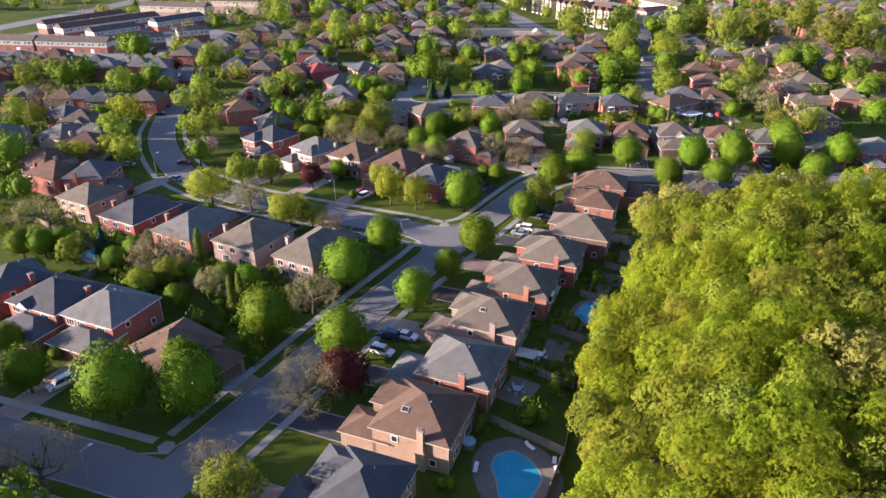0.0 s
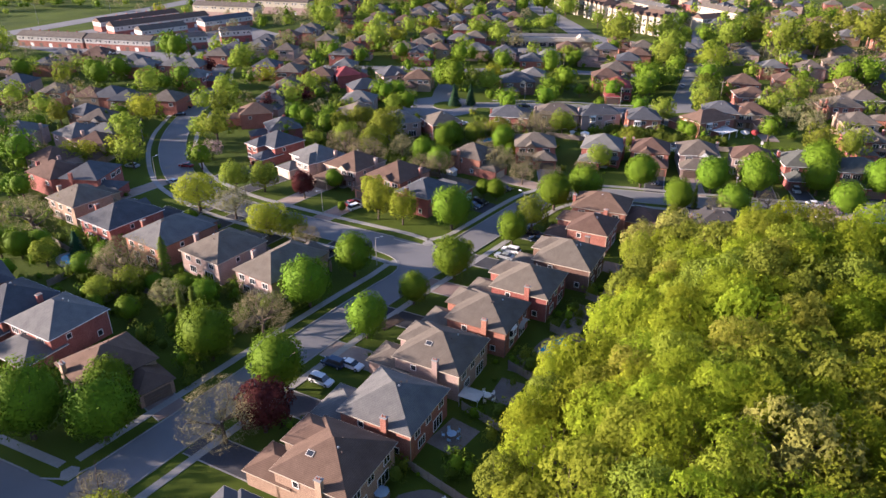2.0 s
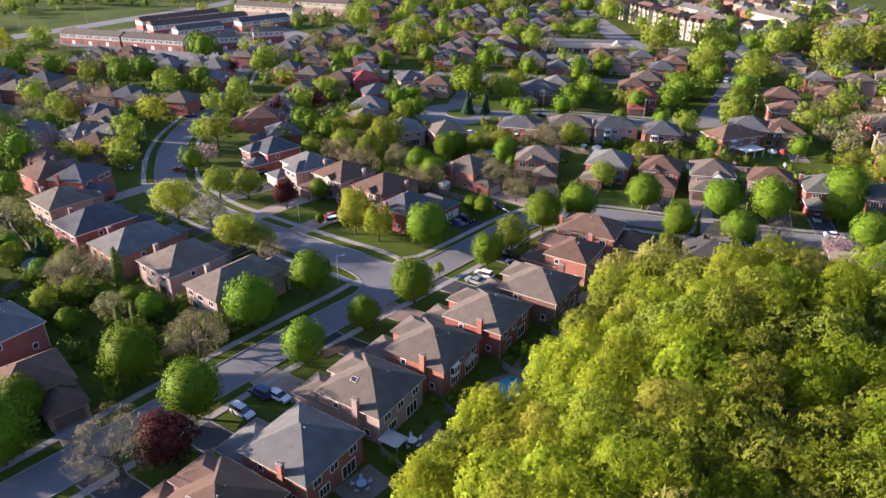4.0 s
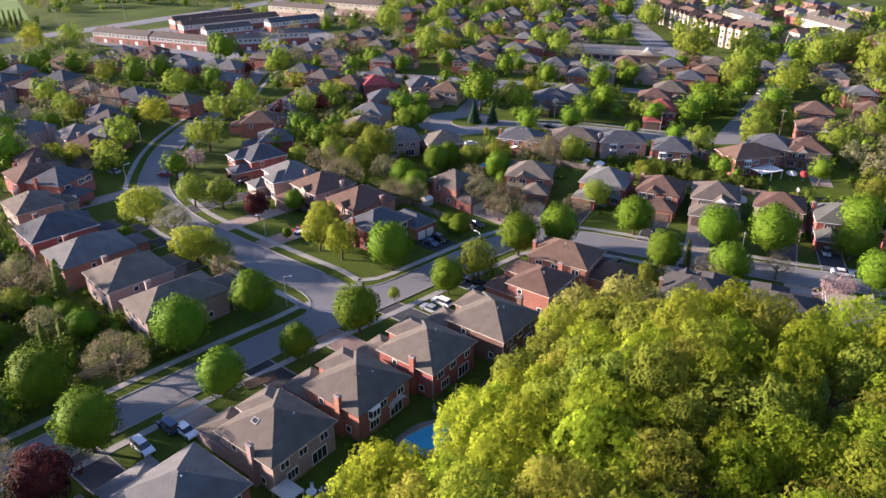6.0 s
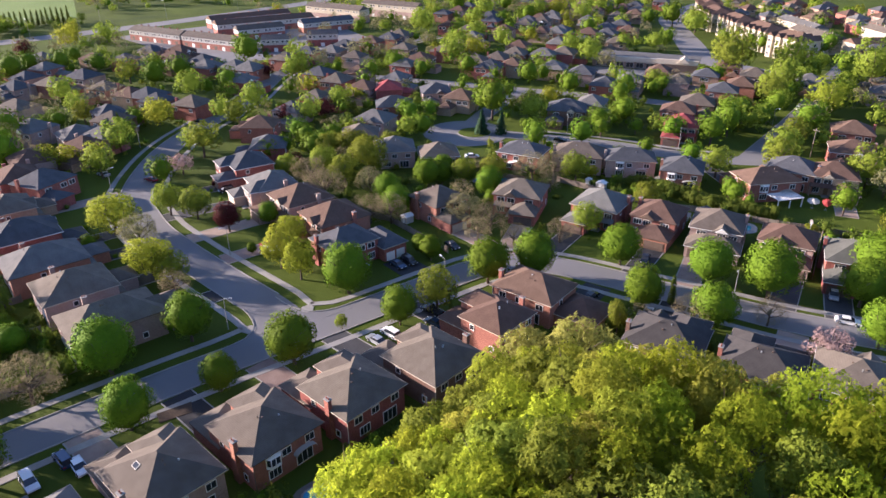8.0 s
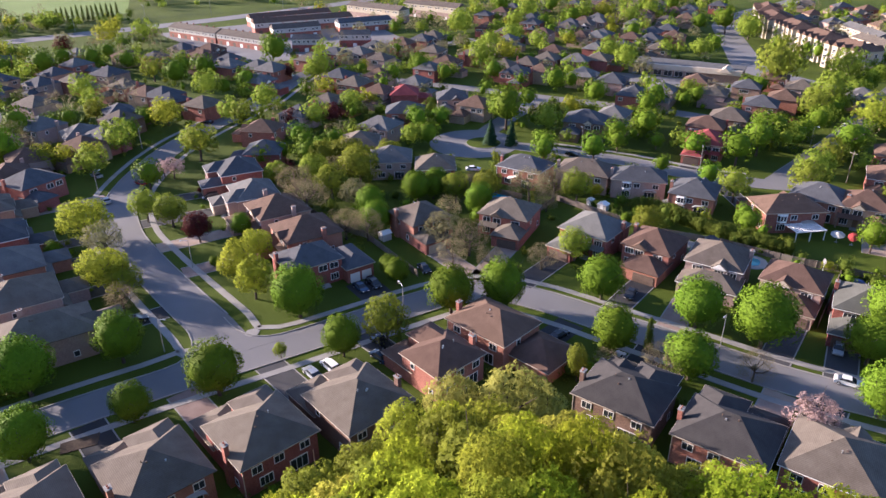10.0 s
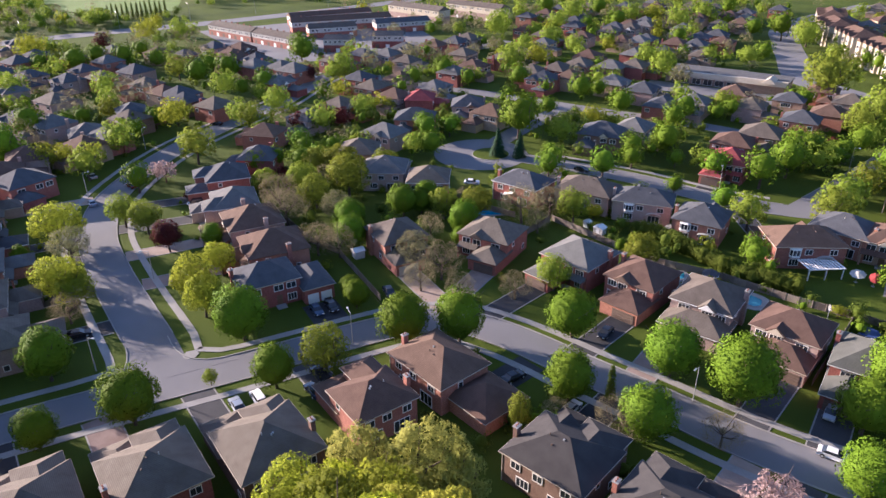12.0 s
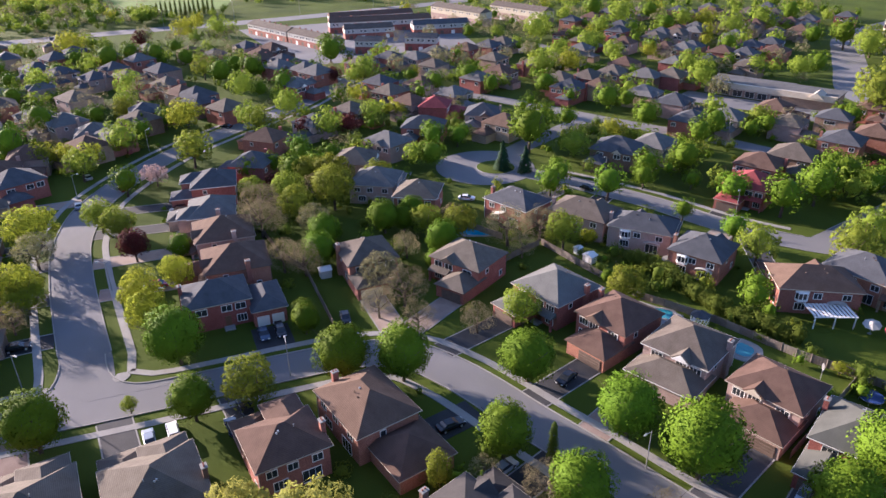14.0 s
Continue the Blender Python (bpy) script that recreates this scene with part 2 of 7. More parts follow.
# ---- mesh building ----
class Shape:
    """Collects boxes, slabs and roofs into one mesh."""

    def __init__(self):
        self.v, self.f, self.s = [], [], []

    def poly(self, pts, slot=0):
        i = len(self.v)
        self.v += [tuple(p) for p in pts]
        self.f.append(tuple(range(i, i + len(pts))))
        self.s.append(slot)

    def hull(self, low, high, slot=0):
        """A solid between two rings of points, low (anticlockwise from above) and high."""
        i, n = len(self.v), len(low)
        self.v += [tuple(p) for p in low] + [tuple(p) for p in high]
        self.f += [tuple(range(i + n - 1, i - 1, -1)), tuple(range(i + n, i + 2 * n))]
        self.f += [(i + k, i + (k + 1) % n, i + n + (k + 1) % n, i + n + k) for k in range(n)]
        self.s += [slot] * (n + 2)
        return self

    def box(self, x0, x1, y0, y1, z0, z1, slot=0, taper=0.0):
        t = taper
        return self.hull([(x0, y0, z0), (x1, y0, z0), (x1, y1, z0), (x0, y1, z0)],
                         [(x0 + t, y0 + t, z1), (x1 - t, y0 + t, z1), (x1 - t, y1 - t, z1), (x0 + t, y1 - t, z1)], slot)

    def hip(self, x0, x1, y0, y1, z, pitch, over=0.45, slot=0, cut=None):
        """A hipped roof over a rectangle; returns the height of its ridge."""
        x0, x1, y0, y1 = x0 - over, x1 + over, y0 - over, y1 + over
        w, d = x1 - x0, y1 - y0
        half = min(w, d) / 2 - 0.02
        half = half if cut is None else min(half, cut)
        top = z + half * pitch
        i = len(self.v)
        rx, ry = (w / 2 - half), (d / 2 - half)
        cx, cy = (x0 + x1) / 2, (y0 + y1) / 2
        self.hull([(x0, y0, z), (x1, y0, z), (x1, y1, z), (x0, y1, z)],
                  [(cx - rx, cy - ry, top), (cx + rx, cy - ry, top), (cx + rx, cy + ry, top), (cx - rx, cy + ry, top)], slot)
        return top

    def gable(self, x0, x1, y0, y1, z, high, slot=0, wall=None):
        """A gabled roof whose ridge runs along y from y0 to y1."""
        c = (x0 + x1) / 2
        i = len(self.v)
        self.v += [(x0, y0, z), (x1, y0, z), (c, y0, z + high), (x0, y1, z), (x1, y1, z), (c, y1, z + high)]
        self.f += [(i, i + 1, i + 2), (i + 4, i + 3, i + 5), (i + 1, i + 4, i + 5, i + 2), (i + 3, i, i + 2, i + 5), (i + 1, i, i + 3, i + 4)]
        self.s += [slot if wall is None else wall, slot, slot, slot, slot]

    def mesh(self, name, *mats):
        me = bpy.data.meshes.new(name)
        me.from_pydata(self.v, [], self.f)
        for m in mats:
            me.materials.append(m)
        if any(self.s):
            me.polygons.foreach_set("material_index", self.s)
        me.update()
        return me


def part(name, shape, materials, parent, label="", at=None):
    """One mesh object under a thing or under a part."""
    mats = materials if isinstance(materials, (list, tuple)) else (materials,)
    ob = new(name, shape if isinstance(shape, bpy.types.Mesh) else shape.mesh(name, *mats))
    ob.parent = parent
    if at is not None:
        ob.matrix_basis = at
    return tagged(ob, label) if label else ob


def thing(name, m, label, category, group="", kind=""):
    ob = new(name)
    ob.empty_display_size = 0.3
    ob.matrix_basis = m
    return tagged(ob, label, category, group, kind)


def smooth_line(pts, step=3.0):
    """A smooth line through points of the plan, as evenly spaced points."""
    pts = [Vector((p[0], p[1])) for p in pts]
    pts = [pts[0] * 2 - pts[1]] + pts + [pts[-1] * 2 - pts[-2]]
    out = []
    for a, b, c, d in zip(pts, pts[1:], pts[2:], pts[3:]):
        n = max(1, int((c - b).length / step))
        for i in range(n):
            t = i / n
            out.append(0.5 * (2 * b + (c - a) * t + (2 * a - 5 * b + 4 * c - d) * t * t + (3 * b - a - 3 * c + d) * t ** 3))
    return out + [pts[-2]]


def offset_line(line, d):
    """The line moved d metres to its right."""
    out = []
    for i, p in enumerate(line):
        t = (line[min(i + 1, len(line) - 1)] - line[max(i - 1, 0)]).normalized()
        out.append(p + Vector((t.y, -t.x)) * d)
    return out


def ribbon(name, pts, width, z0, z1, material, label, category, smooth=True):
    """A strip of road, path or kerb with real thickness along a line of the plan."""
    line = smooth_line(pts) if smooth else [Vector(p) for p in pts]
    a, b = offset_line(line, -width / 2), offset_line(line, width / 2)
    s = Shape()
    n = len(line)
    for p, q in zip(a, b):
        s.v += [(p.x, p.y, z1), (q.x, q.y, z1), (p.x, p.y, z0), (q.x, q.y, z0)]
    for i in range(n - 1):
        k = 4 * i
        s.f += [(k, k + 1, k + 5, k + 4), (k + 2, k, k + 4, k + 6), (k + 1, k + 3, k + 7, k + 5)]
    s.f += [(0, 2, 3, 1), (4 * n - 4, 4 * n - 3, 4 * n - 1, 4 * n - 2)]
    s.s = [0] * len(s.f)
    return tagged(new(name, s.mesh(name, material)), label, category, kind="structure")


# ---- ground and roads ----
s = Shape()
s.poly([(-1700, -900, 0), (900, -900, 0), (900, 1700, 0), (-1700, 1700, 0)])
tagged(new("ground", s.mesh("ground", GRASS)), "green lawn and garden ground under the whole suburb", "ground", kind="structure")
STREET_A = [(-73, 20), (-74.5, 45), (-76, 70), (-77.6, 95), (-78.4, 115), (-78.4, 130), (-78.1, 145), (-78.1, 160), (-78.2, 172), (-77.6, 183), (-74.0, 192), (-66.6, 197.6), (-58.5, 201.6), (-50, 205), (-38, 210.3), (-22, 217), (-8, 225), (15, 240), (60, 268), (140, 320)]
STREET_B = [(-81, 137), (-92, 136), (-110, 133), (-130, 130), (-150, 128.5), (-174, 132), (-198, 144), (-216, 157), (-230, 171), (-244, 187), (-258, 203), (-275, 217), (-298, 238), (-313, 268), (-324, 310), (-335, 360)]
STREET_D = [(-75, 43), (-95, 38.5), (-115, 34), (-140, 28), (-175, 20), (-220, 10)]
STREET_E = [(-160, 250), (-150, 257.5), (-135, 267.5), (-118, 277.5), (-100, 285), (-86, 294), (-76, 304)]
STREET_F = [(-80, 297), (-87, 325), (-98, 365), (-109, 400), (-119, 430), (-128, 460), (-150, 530)]
STREET_G = [(-168, 254), (-178, 270), (-188, 288), (-196, 304)]
STREET_H = [(-285, 255), (-255, 272), (-231, 287), (-214, 297), (-196, 307), (-180, 317), (-150, 335), (-105, 352)]
STREET_J = [(-120, 420), (-160, 424), (-186, 430), (-221, 465), (-255, 500), (-285, 535), (-308, 590), (-330, 680)]
STREET_K = [(-450, -60), (-470, 61), (-484, 130), (-494, 213), (-508, 280), (-526, 350), (-570, 480)]
for i, (pts, w) in enumerate(((STREET_A, 8.4), (STREET_B, 9.0), (STREET_D, 8.6), (STREET_E, 8.4), (STREET_F, 8.4), (STREET_G, 8.0), (STREET_H, 8.4), (STREET_J, 16.0), (STREET_K, 18.0))):
    ribbon("road", pts, w, -0.2, 0.03 + 0.004 * i, ASPHALT, "grey worn asphalt residential street", "road")
# the round end of the close, with its planted island
s = Shape()
ring = [(-161.8 + 15.6 * math.cos(a * math.pi / 20), 246 + 15.6 * math.sin(a * math.pi / 20)) for a in range(40)]
s.hull([(x, y, -0.2) for x, y in ring], [(x, y, 0.07) for x, y in ring])
tagged(new("road", s.mesh("road", ASPHALT)), "round asphalt turning circle of a close", "road", kind="structure")
isl = thing("traffic_island", pose(-160, 248.8, 0), "round grassed traffic island with concrete kerb", "island")
for nm, r, z, m in (("kerb", 6.3, 0.2, CONCRETE), ("turf", 6.0, 0.26, GRASS)):
    s = Shape()
    ring = [(r * math.cos(a * math.pi / 12), r * math.sin(a * math.pi / 12)) for a in range(24)]
    s.hull([(x, y, 0) for x, y in ring], [(x, y, z) for x, y in ring])
    part(nm, s, m, isl)


def kerb(pts):
    ribbon("kerb", pts, 0.22, -0.1, 0.17, CONCRETE, "low pale concrete kerb beside the street", "kerb")


def sidewalk(pts):
    ribbon("pavement", pts, 1.5, -0.1, 0.09, CONCRETE, "narrow pale concrete pavement between lawns", "pavement")


la, lb, ld, le, lf = (smooth_line(p) for p in (STREET_A, STREET_B, STREET_D, STREET_E, STREET_F))


def stretch(line, keep):
    return [p for p in line if keep(p)]


def joint(z, *pts):
    """A flush patch of asphalt that rounds a street corner off."""
    s = Shape()
    s.hull([(x, y, -0.15) for x, y in pts], [(x, y, z) for x, y in pts])
    tagged(new("road", s.mesh("road", ASPHALT)), "asphalt corner between two residential streets", "road", kind="structure")


west, east = offset_line(la, -4.2), offset_line(la, 4.2)
SOUTH_WEST = [(-94.0, 131.3), (-91.5, 131.4), (-89, 131.2), (-86.6, 130.6), (-84.6, 129.2), (-83.2, 127.2), (-82.7, 124.6), (-82.6, 122)]
NORTH_WEST = [(-94.5, 139.0), (-91.5, 139.3), (-88.6, 139.9), (-86.2, 140.9), (-84.2, 142.5), (-83.0, 144.6), (-82.4, 147.0), (-82.3, 150)]
kerb(stretch(west, lambda p: 51 < p.y < 120) + [Vector(p) for p in reversed(SOUTH_WEST)])
kerb([Vector(p) for p in NORTH_WEST] + [p for p in west if p.y > 152])
joint(0.048, *SOUTH_WEST, (-80.5, 122), (-80.5, 133), (-94.0, 133))
joint(0.052, (-94.5, 137.4), (-80.5, 137.4), (-80.5, 150), *reversed(NORTH_WEST))
kerb(stretch(east, lambda p: p.y > 47))
sidewalk([p for p in offset_line(la, -7.6) if 50 < p.y < 124] + [Vector((-86.8, 128.4))])
sidewalk([Vector((-87.2, 143.6)), Vector((-85.0, 147.5))] + [p for p in offset_line(la, -6.5) if p.y > 151])
sidewalk([p for p in offset_line(la, 7.2) if p.y > 50])
north, south = offset_line(lb, 4.5), offset_line(lb, -4.5)
kerb([p for p in north if p.x < -95])
kerb([p for p in south if p.x < -95])
sidewalk([Vector((-87.0, 143.8))] + [p for p in offset_line(lb, 7.8) if p.x < -90])
sidewalk([Vector((-86.6, 128.6))] + [p for p in offset_line(lb, -7.8) if p.x < -90])
kerb([p for p in offset_line(ld, 4.3) if p.x < -83])
kerb([p for p in offset_line(ld, -4.3) if p.x < -70])
sidewalk([p for p in offset_line(ld, 7.4) if p.x < -80])
sidewalk([p for p in offset_line(ld, -7.4) if p.x < -68])
kerb([Vector((-79.2, 51)), Vector((-79.8, 47.6)), Vector((-83, 45.4))])
kerb([p for p in offset_line(le, -4.2) if -150 < p.x < -86])
kerb([p for p in offset_line(le, 4.2) if -150 < p.x < -80])
sidewalk([p for p in offset_line(le, -7.4) if -150 < p.x < -90])
kerb(offset_line(lf, -4.2)[4:])
kerb(offset_line(lf, 4.2)[2:])


# ---- trees ----
CROWN_AT = 1.22
NORMALS = {}


def leafy(name, v, f, n, material):
    """A mesh of leaf sprays whose shading follows the form of the crown."""
    me = bpy.data.meshes.new(name)
    me.from_pydata(v.tolist(), [], f)
    me.materials.append(material)
    me.polygons.foreach_set("use_smooth", [True] * len(me.polygons))
    me.normals_split_custom_set_from_vertices(n.tolist())
    me.update()
    NORMALS[me.name] = n
    return me


def unit(a):
    return a / np.maximum(np.linalg.norm(a, axis=-1, keepdims=True), 1e-6)


def crown_mesh(name, kind, seed, clumps, leaves, leaf, squash=0.95, loose=0.0, core=0.72, fine=2, twiggy=0.0, form=0.3, low=-0.62, lump=1.0, tidy=0.55):
    """A crown of radius 1 at height CROWN_AT: lumps of many small bent leaf sprays over a ragged heart."""
    g = np.random.default_rng(seed)
    pts, nor, shade = [], [], []
    for i in range(clumps):
        t = (i + 0.5) / clumps  # lumps spread evenly over the crown, then shaken
        el = math.asin(1 - 1.72 * t)
        u = np.array((math.cos(el) * math.cos(i * 2.4), math.cos(el) * math.sin(i * 2.4), math.sin(el))) + g.normal(size=3) * 0.16
        u /= np.linalg.norm(u)
        rad = 0.60 + 0.16 * g.random() + loose * (g.random() - 0.35)
        c = u * rad
        cr = (0.26 + 0.14 * g.random()) * lump
        d = unit(unit(g.normal(size=(leaves, 3))) + 0.55 * u)
        r = cr * (1.08 - 0.34 * tidy - 0.05 + (0.1 + 0.38 * tidy) * (g.random(leaves) - 0.3))[:, None]
        pts.append((c + d * r) * np.array((1, 1, squash)))
        out = unit(d + tidy * g.normal(size=(leaves, 3)))
        out *= np.sign((out * d).sum(1, keepdims=True))
        nor.append(out)
        shade.append(unit(form * (d + u) + (1.02 - 1.3 * form) * out))
    pts, nor, shade = np.concatenate(pts), np.concatenate(nor), np.concatenate(shade)
    keep = (pts[:, 2] > low) | (g.random(len(pts)) < (0.35 if low < -0.5 else 0.06))
    pts, nor, shade = pts[keep], nor[keep], shade[keep]
    n = len(pts)
    side = unit(np.cross(nor, g.normal(size=(n, 3))))
    other = np.cross(nor, side)
    size = leaf * (0.55 + 0.9 * g.random(n))[:, None]
    long, slim = 1 + twiggy, 0.7 / (1 + 1.6 * twiggy)
    quad = np.stack([pts - side * size * long, pts - other * size * slim + nor * size * 0.2, pts + side * size * long, pts + other * size * slim + nor * size * 0.2], 1)
    v = quad.reshape(-1, 3)
    f = np.arange(4 * n).reshape(-1, 4).tolist()
    bm = bmesh.new()
    bmesh.ops.create_icosphere(bm, subdivisions=fine, radius=core)
    for q in bm.verts:
        k = 1 + 0.16 * noise.noise(q.co * 3.1 + Vector((seed, 0, 0)))
        q.co = Vector((q.co.x * k, q.co.y * k, q.co.z * k * squash))
    cv = np.array([tuple(q.co) for q in bm.verts])
    f += [tuple(q.index + 4 * n for q in t.verts) for t in bm.faces]
    bm.free()
    normals = np.concatenate([np.repeat(shade, 4, 0), unit(cv)])
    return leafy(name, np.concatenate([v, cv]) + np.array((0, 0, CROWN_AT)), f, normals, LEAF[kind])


def limb(s, a, b, ra, rb, sides=6):
    a, b = Vector(a), Vector(b)
    q = (b - a).to_track_quat("Z", "Y")
    rings = [[tuple(p + q @ Vector((r * math.cos(k * math.tau / sides), r * math.sin(k * math.tau / sides), 0))) for k in range(sides)] for p, r in ((a, ra), (b, rb))]
    s.hull(*rings)


def trunk_mesh(name, seed, limbs=7, tall=1.0):
    g = random.Random(seed)
    s = Shape()
    limb(s, (0, 0, -0.05), (0.02, 0.01, 0.55), 0.075, 0.055, 8)
    limb(s, (0.02, 0.01, 0.55), (0, 0.03, 1.5 * tall), 0.055, 0.02)
    for i in range(limbs):
        a = i * 2.4 + g.random()
        z = 0.5 + 0.55 * g.random()
        e = Vector((math.cos(a) * 0.75, math.sin(a) * 0.75, z + 0.35 + 0.4 * g.random()))
        limb(s, (0, 0.02, z), e, 0.035, 0.012, 5)
        limb(s, e * 0.7 + Vector((0, 0, z * 0.3)), e + Vector((g.uniform(-.3, .3), g.uniform(-.3, .3), 0.35)), 0.018, 0.006, 4)
    return s.mesh(name, BARK)


def conifer_mesh(name, seed, tiers, column=False):
    g = np.random.default_rng(seed)
    v, f = [], []
    for t in range(tiers):
        h = t / tiers
        r = (1 - h) ** (0.5 if column else 0.95) * (0.6 if column else 1.0)
        z = 0.25 + h * (3.9 if column else 2.9)
        n = int(8 + 60 * r)
        for i in range(n):
            a = g.random() * math.tau
            q = r * (0.35 + 0.65 * g.random())
            x, y, zz = q * math.cos(a), q * math.sin(a), z + 0.25 * g.random() - 0.25 * q
            k, e = len(v), 0.16 + 0.1 * g.random()
            tx, ty = -math.sin(a) * e * 0.5, math.cos(a) * e * 0.5
            ox, oy = math.cos(a) * e, math.sin(a) * e
            v += [(x - tx, y - ty, zz), (x + ox, y + oy, zz - 0.10), (x + tx, y + ty, zz), (x - ox * 0.6, y - oy * 0.6, zz + 0.14)]
            f.append((k, k + 1, k + 2, k + 3))
    a = np.array(v)
    return leafy(name, a, f, unit(a * np.array((1, 1, 0)) + np.array((0, 0, 0.35))), LEAF["g" if column else "c"])


SAY = {
    "m": ("dense rounded street maple in fresh green leaf", "tree"),
    "l": ("airy deciduous tree in light green spring leaf", "tree"),
    "y": ("broad tree in bright yellow-green young leaf", "tree"),
    "b": ("half-bare tree with brownish opening buds", "tree"),
    "s": ("pale silvery green tree in early spring leaf", "tree"),
    "p": ("dark purple-leaved ornamental tree in a front garden", "tree"),
    "k": ("small ornamental tree covered in pink blossom", "tree"),
    "c": ("dark green conical spruce tree", "conifer"),
    "t": ("slim columnar cedar beside a house", "conifer"),
    "a": ("tall pale beige-green woodland tree just coming into leaf", "tree"),
    "f": ("tall woodland tree in pale olive-green young leaf", "tree"),
    "w": ("tall woodland tree in yellow-green spring leaf", "tree"),
}
SHAPES = {  # clumps, leaves a clump, leaf size, squash, loose, heart
    "m": (62, 104, 0.034, 1.10, 0.0, 0.80), "l": (44, 84, 0.050, 1.0, 0.22, 0.60), "y": (44, 84, 0.050, 0.95, 0.18, 0.62),
    "b": (50, 120, 0.026, 0.95, 0.34, 0.16), "s": (44, 80, 0.040, 0.9, 0.25, 0.3), "p": (40, 80, 0.052, 0.95, 0.1, 0.76),
    "k": (30, 80, 0.05, 0.85, 0.22, 0.4), "a": (46, 90, 0.038, 1.0, 0.2, 0.5), "f": (46, 90, 0.038, 1.0, 0.2, 0.5), "w": (46, 84, 0.048, 1.05, 0.16, 0.62),
}
TIDY = {"m": 0.5, "p": 0.5, "b": 0.75, "s": 0.7, "k": 0.7, "a": 0.65}
FORM = {"m": 0.62, "p": 0.6, "g": 0.6, "w": 0.36, "l": 0.6, "y": 0.55}
TWIGGY = {"a": 0.5, "b": 1.2, "s": 0.4, "k": 0.3}
TRUNKS = [trunk_mesh("trunk", i) for i in range(3)]
CROWNS = {}
for ki, (k, (c, n, e, q, lo, co)) in enumerate(SHAPES.items()):
    CROWNS[k, 0] = [crown_mesh("crown", k, 10 * ki + i, c, n, e, q, lo, co, twiggy=TWIGGY.get(k, 0), form=FORM.get(k, 0.3), tidy=TIDY.get(k, 0.55)) for i in range(4 if k in "mlw" else 2)]
    CROWNS[k, 1] = [crown_mesh("crown", k, 10 * ki + 5 + i, 26, 32, min(e * 1.75, 0.08), q, lo + 0.08, min(co, 0.62), twiggy=TWIGGY.get(k, 0), form=FORM.get(k, 0.3) * 0.8, tidy=0.6) for i in range(3 if k in "mlw" else 2)]
for ki, k in enumerate("wlysabf"):  # tall crowns of the wood, of which the upper parts stand free
    c, n, e, q, lo, co = SHAPES[k]
    CROWNS[k, 4] = [crown_mesh("crown", k, 400 + 10 * ki + i, 68, 60, 0.050, 0.98, 0.22, 0.44, twiggy=TWIGGY.get(k, 0.15) * 0.6, form=0.5, low=-0.30, lump=0.78, tidy=TIDY.get(k, 0.5)) for i in range(3)]
for ki, k in enumerate("mlybspg"):
    c, n, e, q, lo, co = SHAPES["m" if k == "g" else k]
    CROWNS[k, 2] = [crown_mesh("crown", k, 200 + 10 * ki + i, 14, 20, e * 2.4, q, lo + 0.12, min(co, 0.5), 1, form=FORM.get(k, 0.3), tidy=TIDY.get(k, 0.55)) for i in range(2)]
for ki, k in enumerate("mlpg"):
    c, n, e, q, lo, co = SHAPES["m" if k == "g" else k]
    CROWNS[k, 3] = [crown_mesh("shrub", k, 300 + 10 * ki + i, 11, 14, e * 2.5, q, lo + 0.1, min(co, 0.55), 1, form=FORM.get(k, 0.3), tidy=TIDY.get(k, 0.55)) for i in range(3)]
CROWNS["c", 0] = CROWNS["c", 1] = [conifer_mesh("crown", 3, 16)]
CROWNS["t", 0] = CROWNS["t", 1] = [conifer_mesh("crown", 4, 16, True)]
tr = random.Random(21)
FAR = {k: [] for k in "mlybspkct"}


def far_tree(kind, x, y, r):
    """A tree of the far streets, joined with the rest of its kind further down."""
    FAR[kind].append((tr.choice(CROWNS[kind, 1]), pose(x, y, 0, 0, 0, tr.uniform(0, 360)) @ Matrix.Diagonal((r, r, r * tr.uniform(0.9, 1.1), 1))))


def plant(kind, x, y, r, far=False, group="", stretch_z=1.0):
    """One tree with its crown of radius r."""
    say, cat = SAY[kind]
    if kind in "yb" and stretch_z == 1.0:  # loose crowns spread wider than tall
        stretch_z = 0.84
    ob = thing("tree" if cat == "tree" else "conifer", pose(x, y, 0, tr.uniform(-3, 3), tr.uniform(-3, 3), tr.uniform(0, 360)) @ Matrix.Diagonal((r, r, r * stretch_z * tr.uniform(0.92, 1.08), 1)), say, cat, group)
    part("trunk", tr.choice(TRUNKS), None, ob)
    part("crown", tr.choice(CROWNS[kind, 1 if far or y > 250 or x < -165 else 0]), None, ob)
    return ob


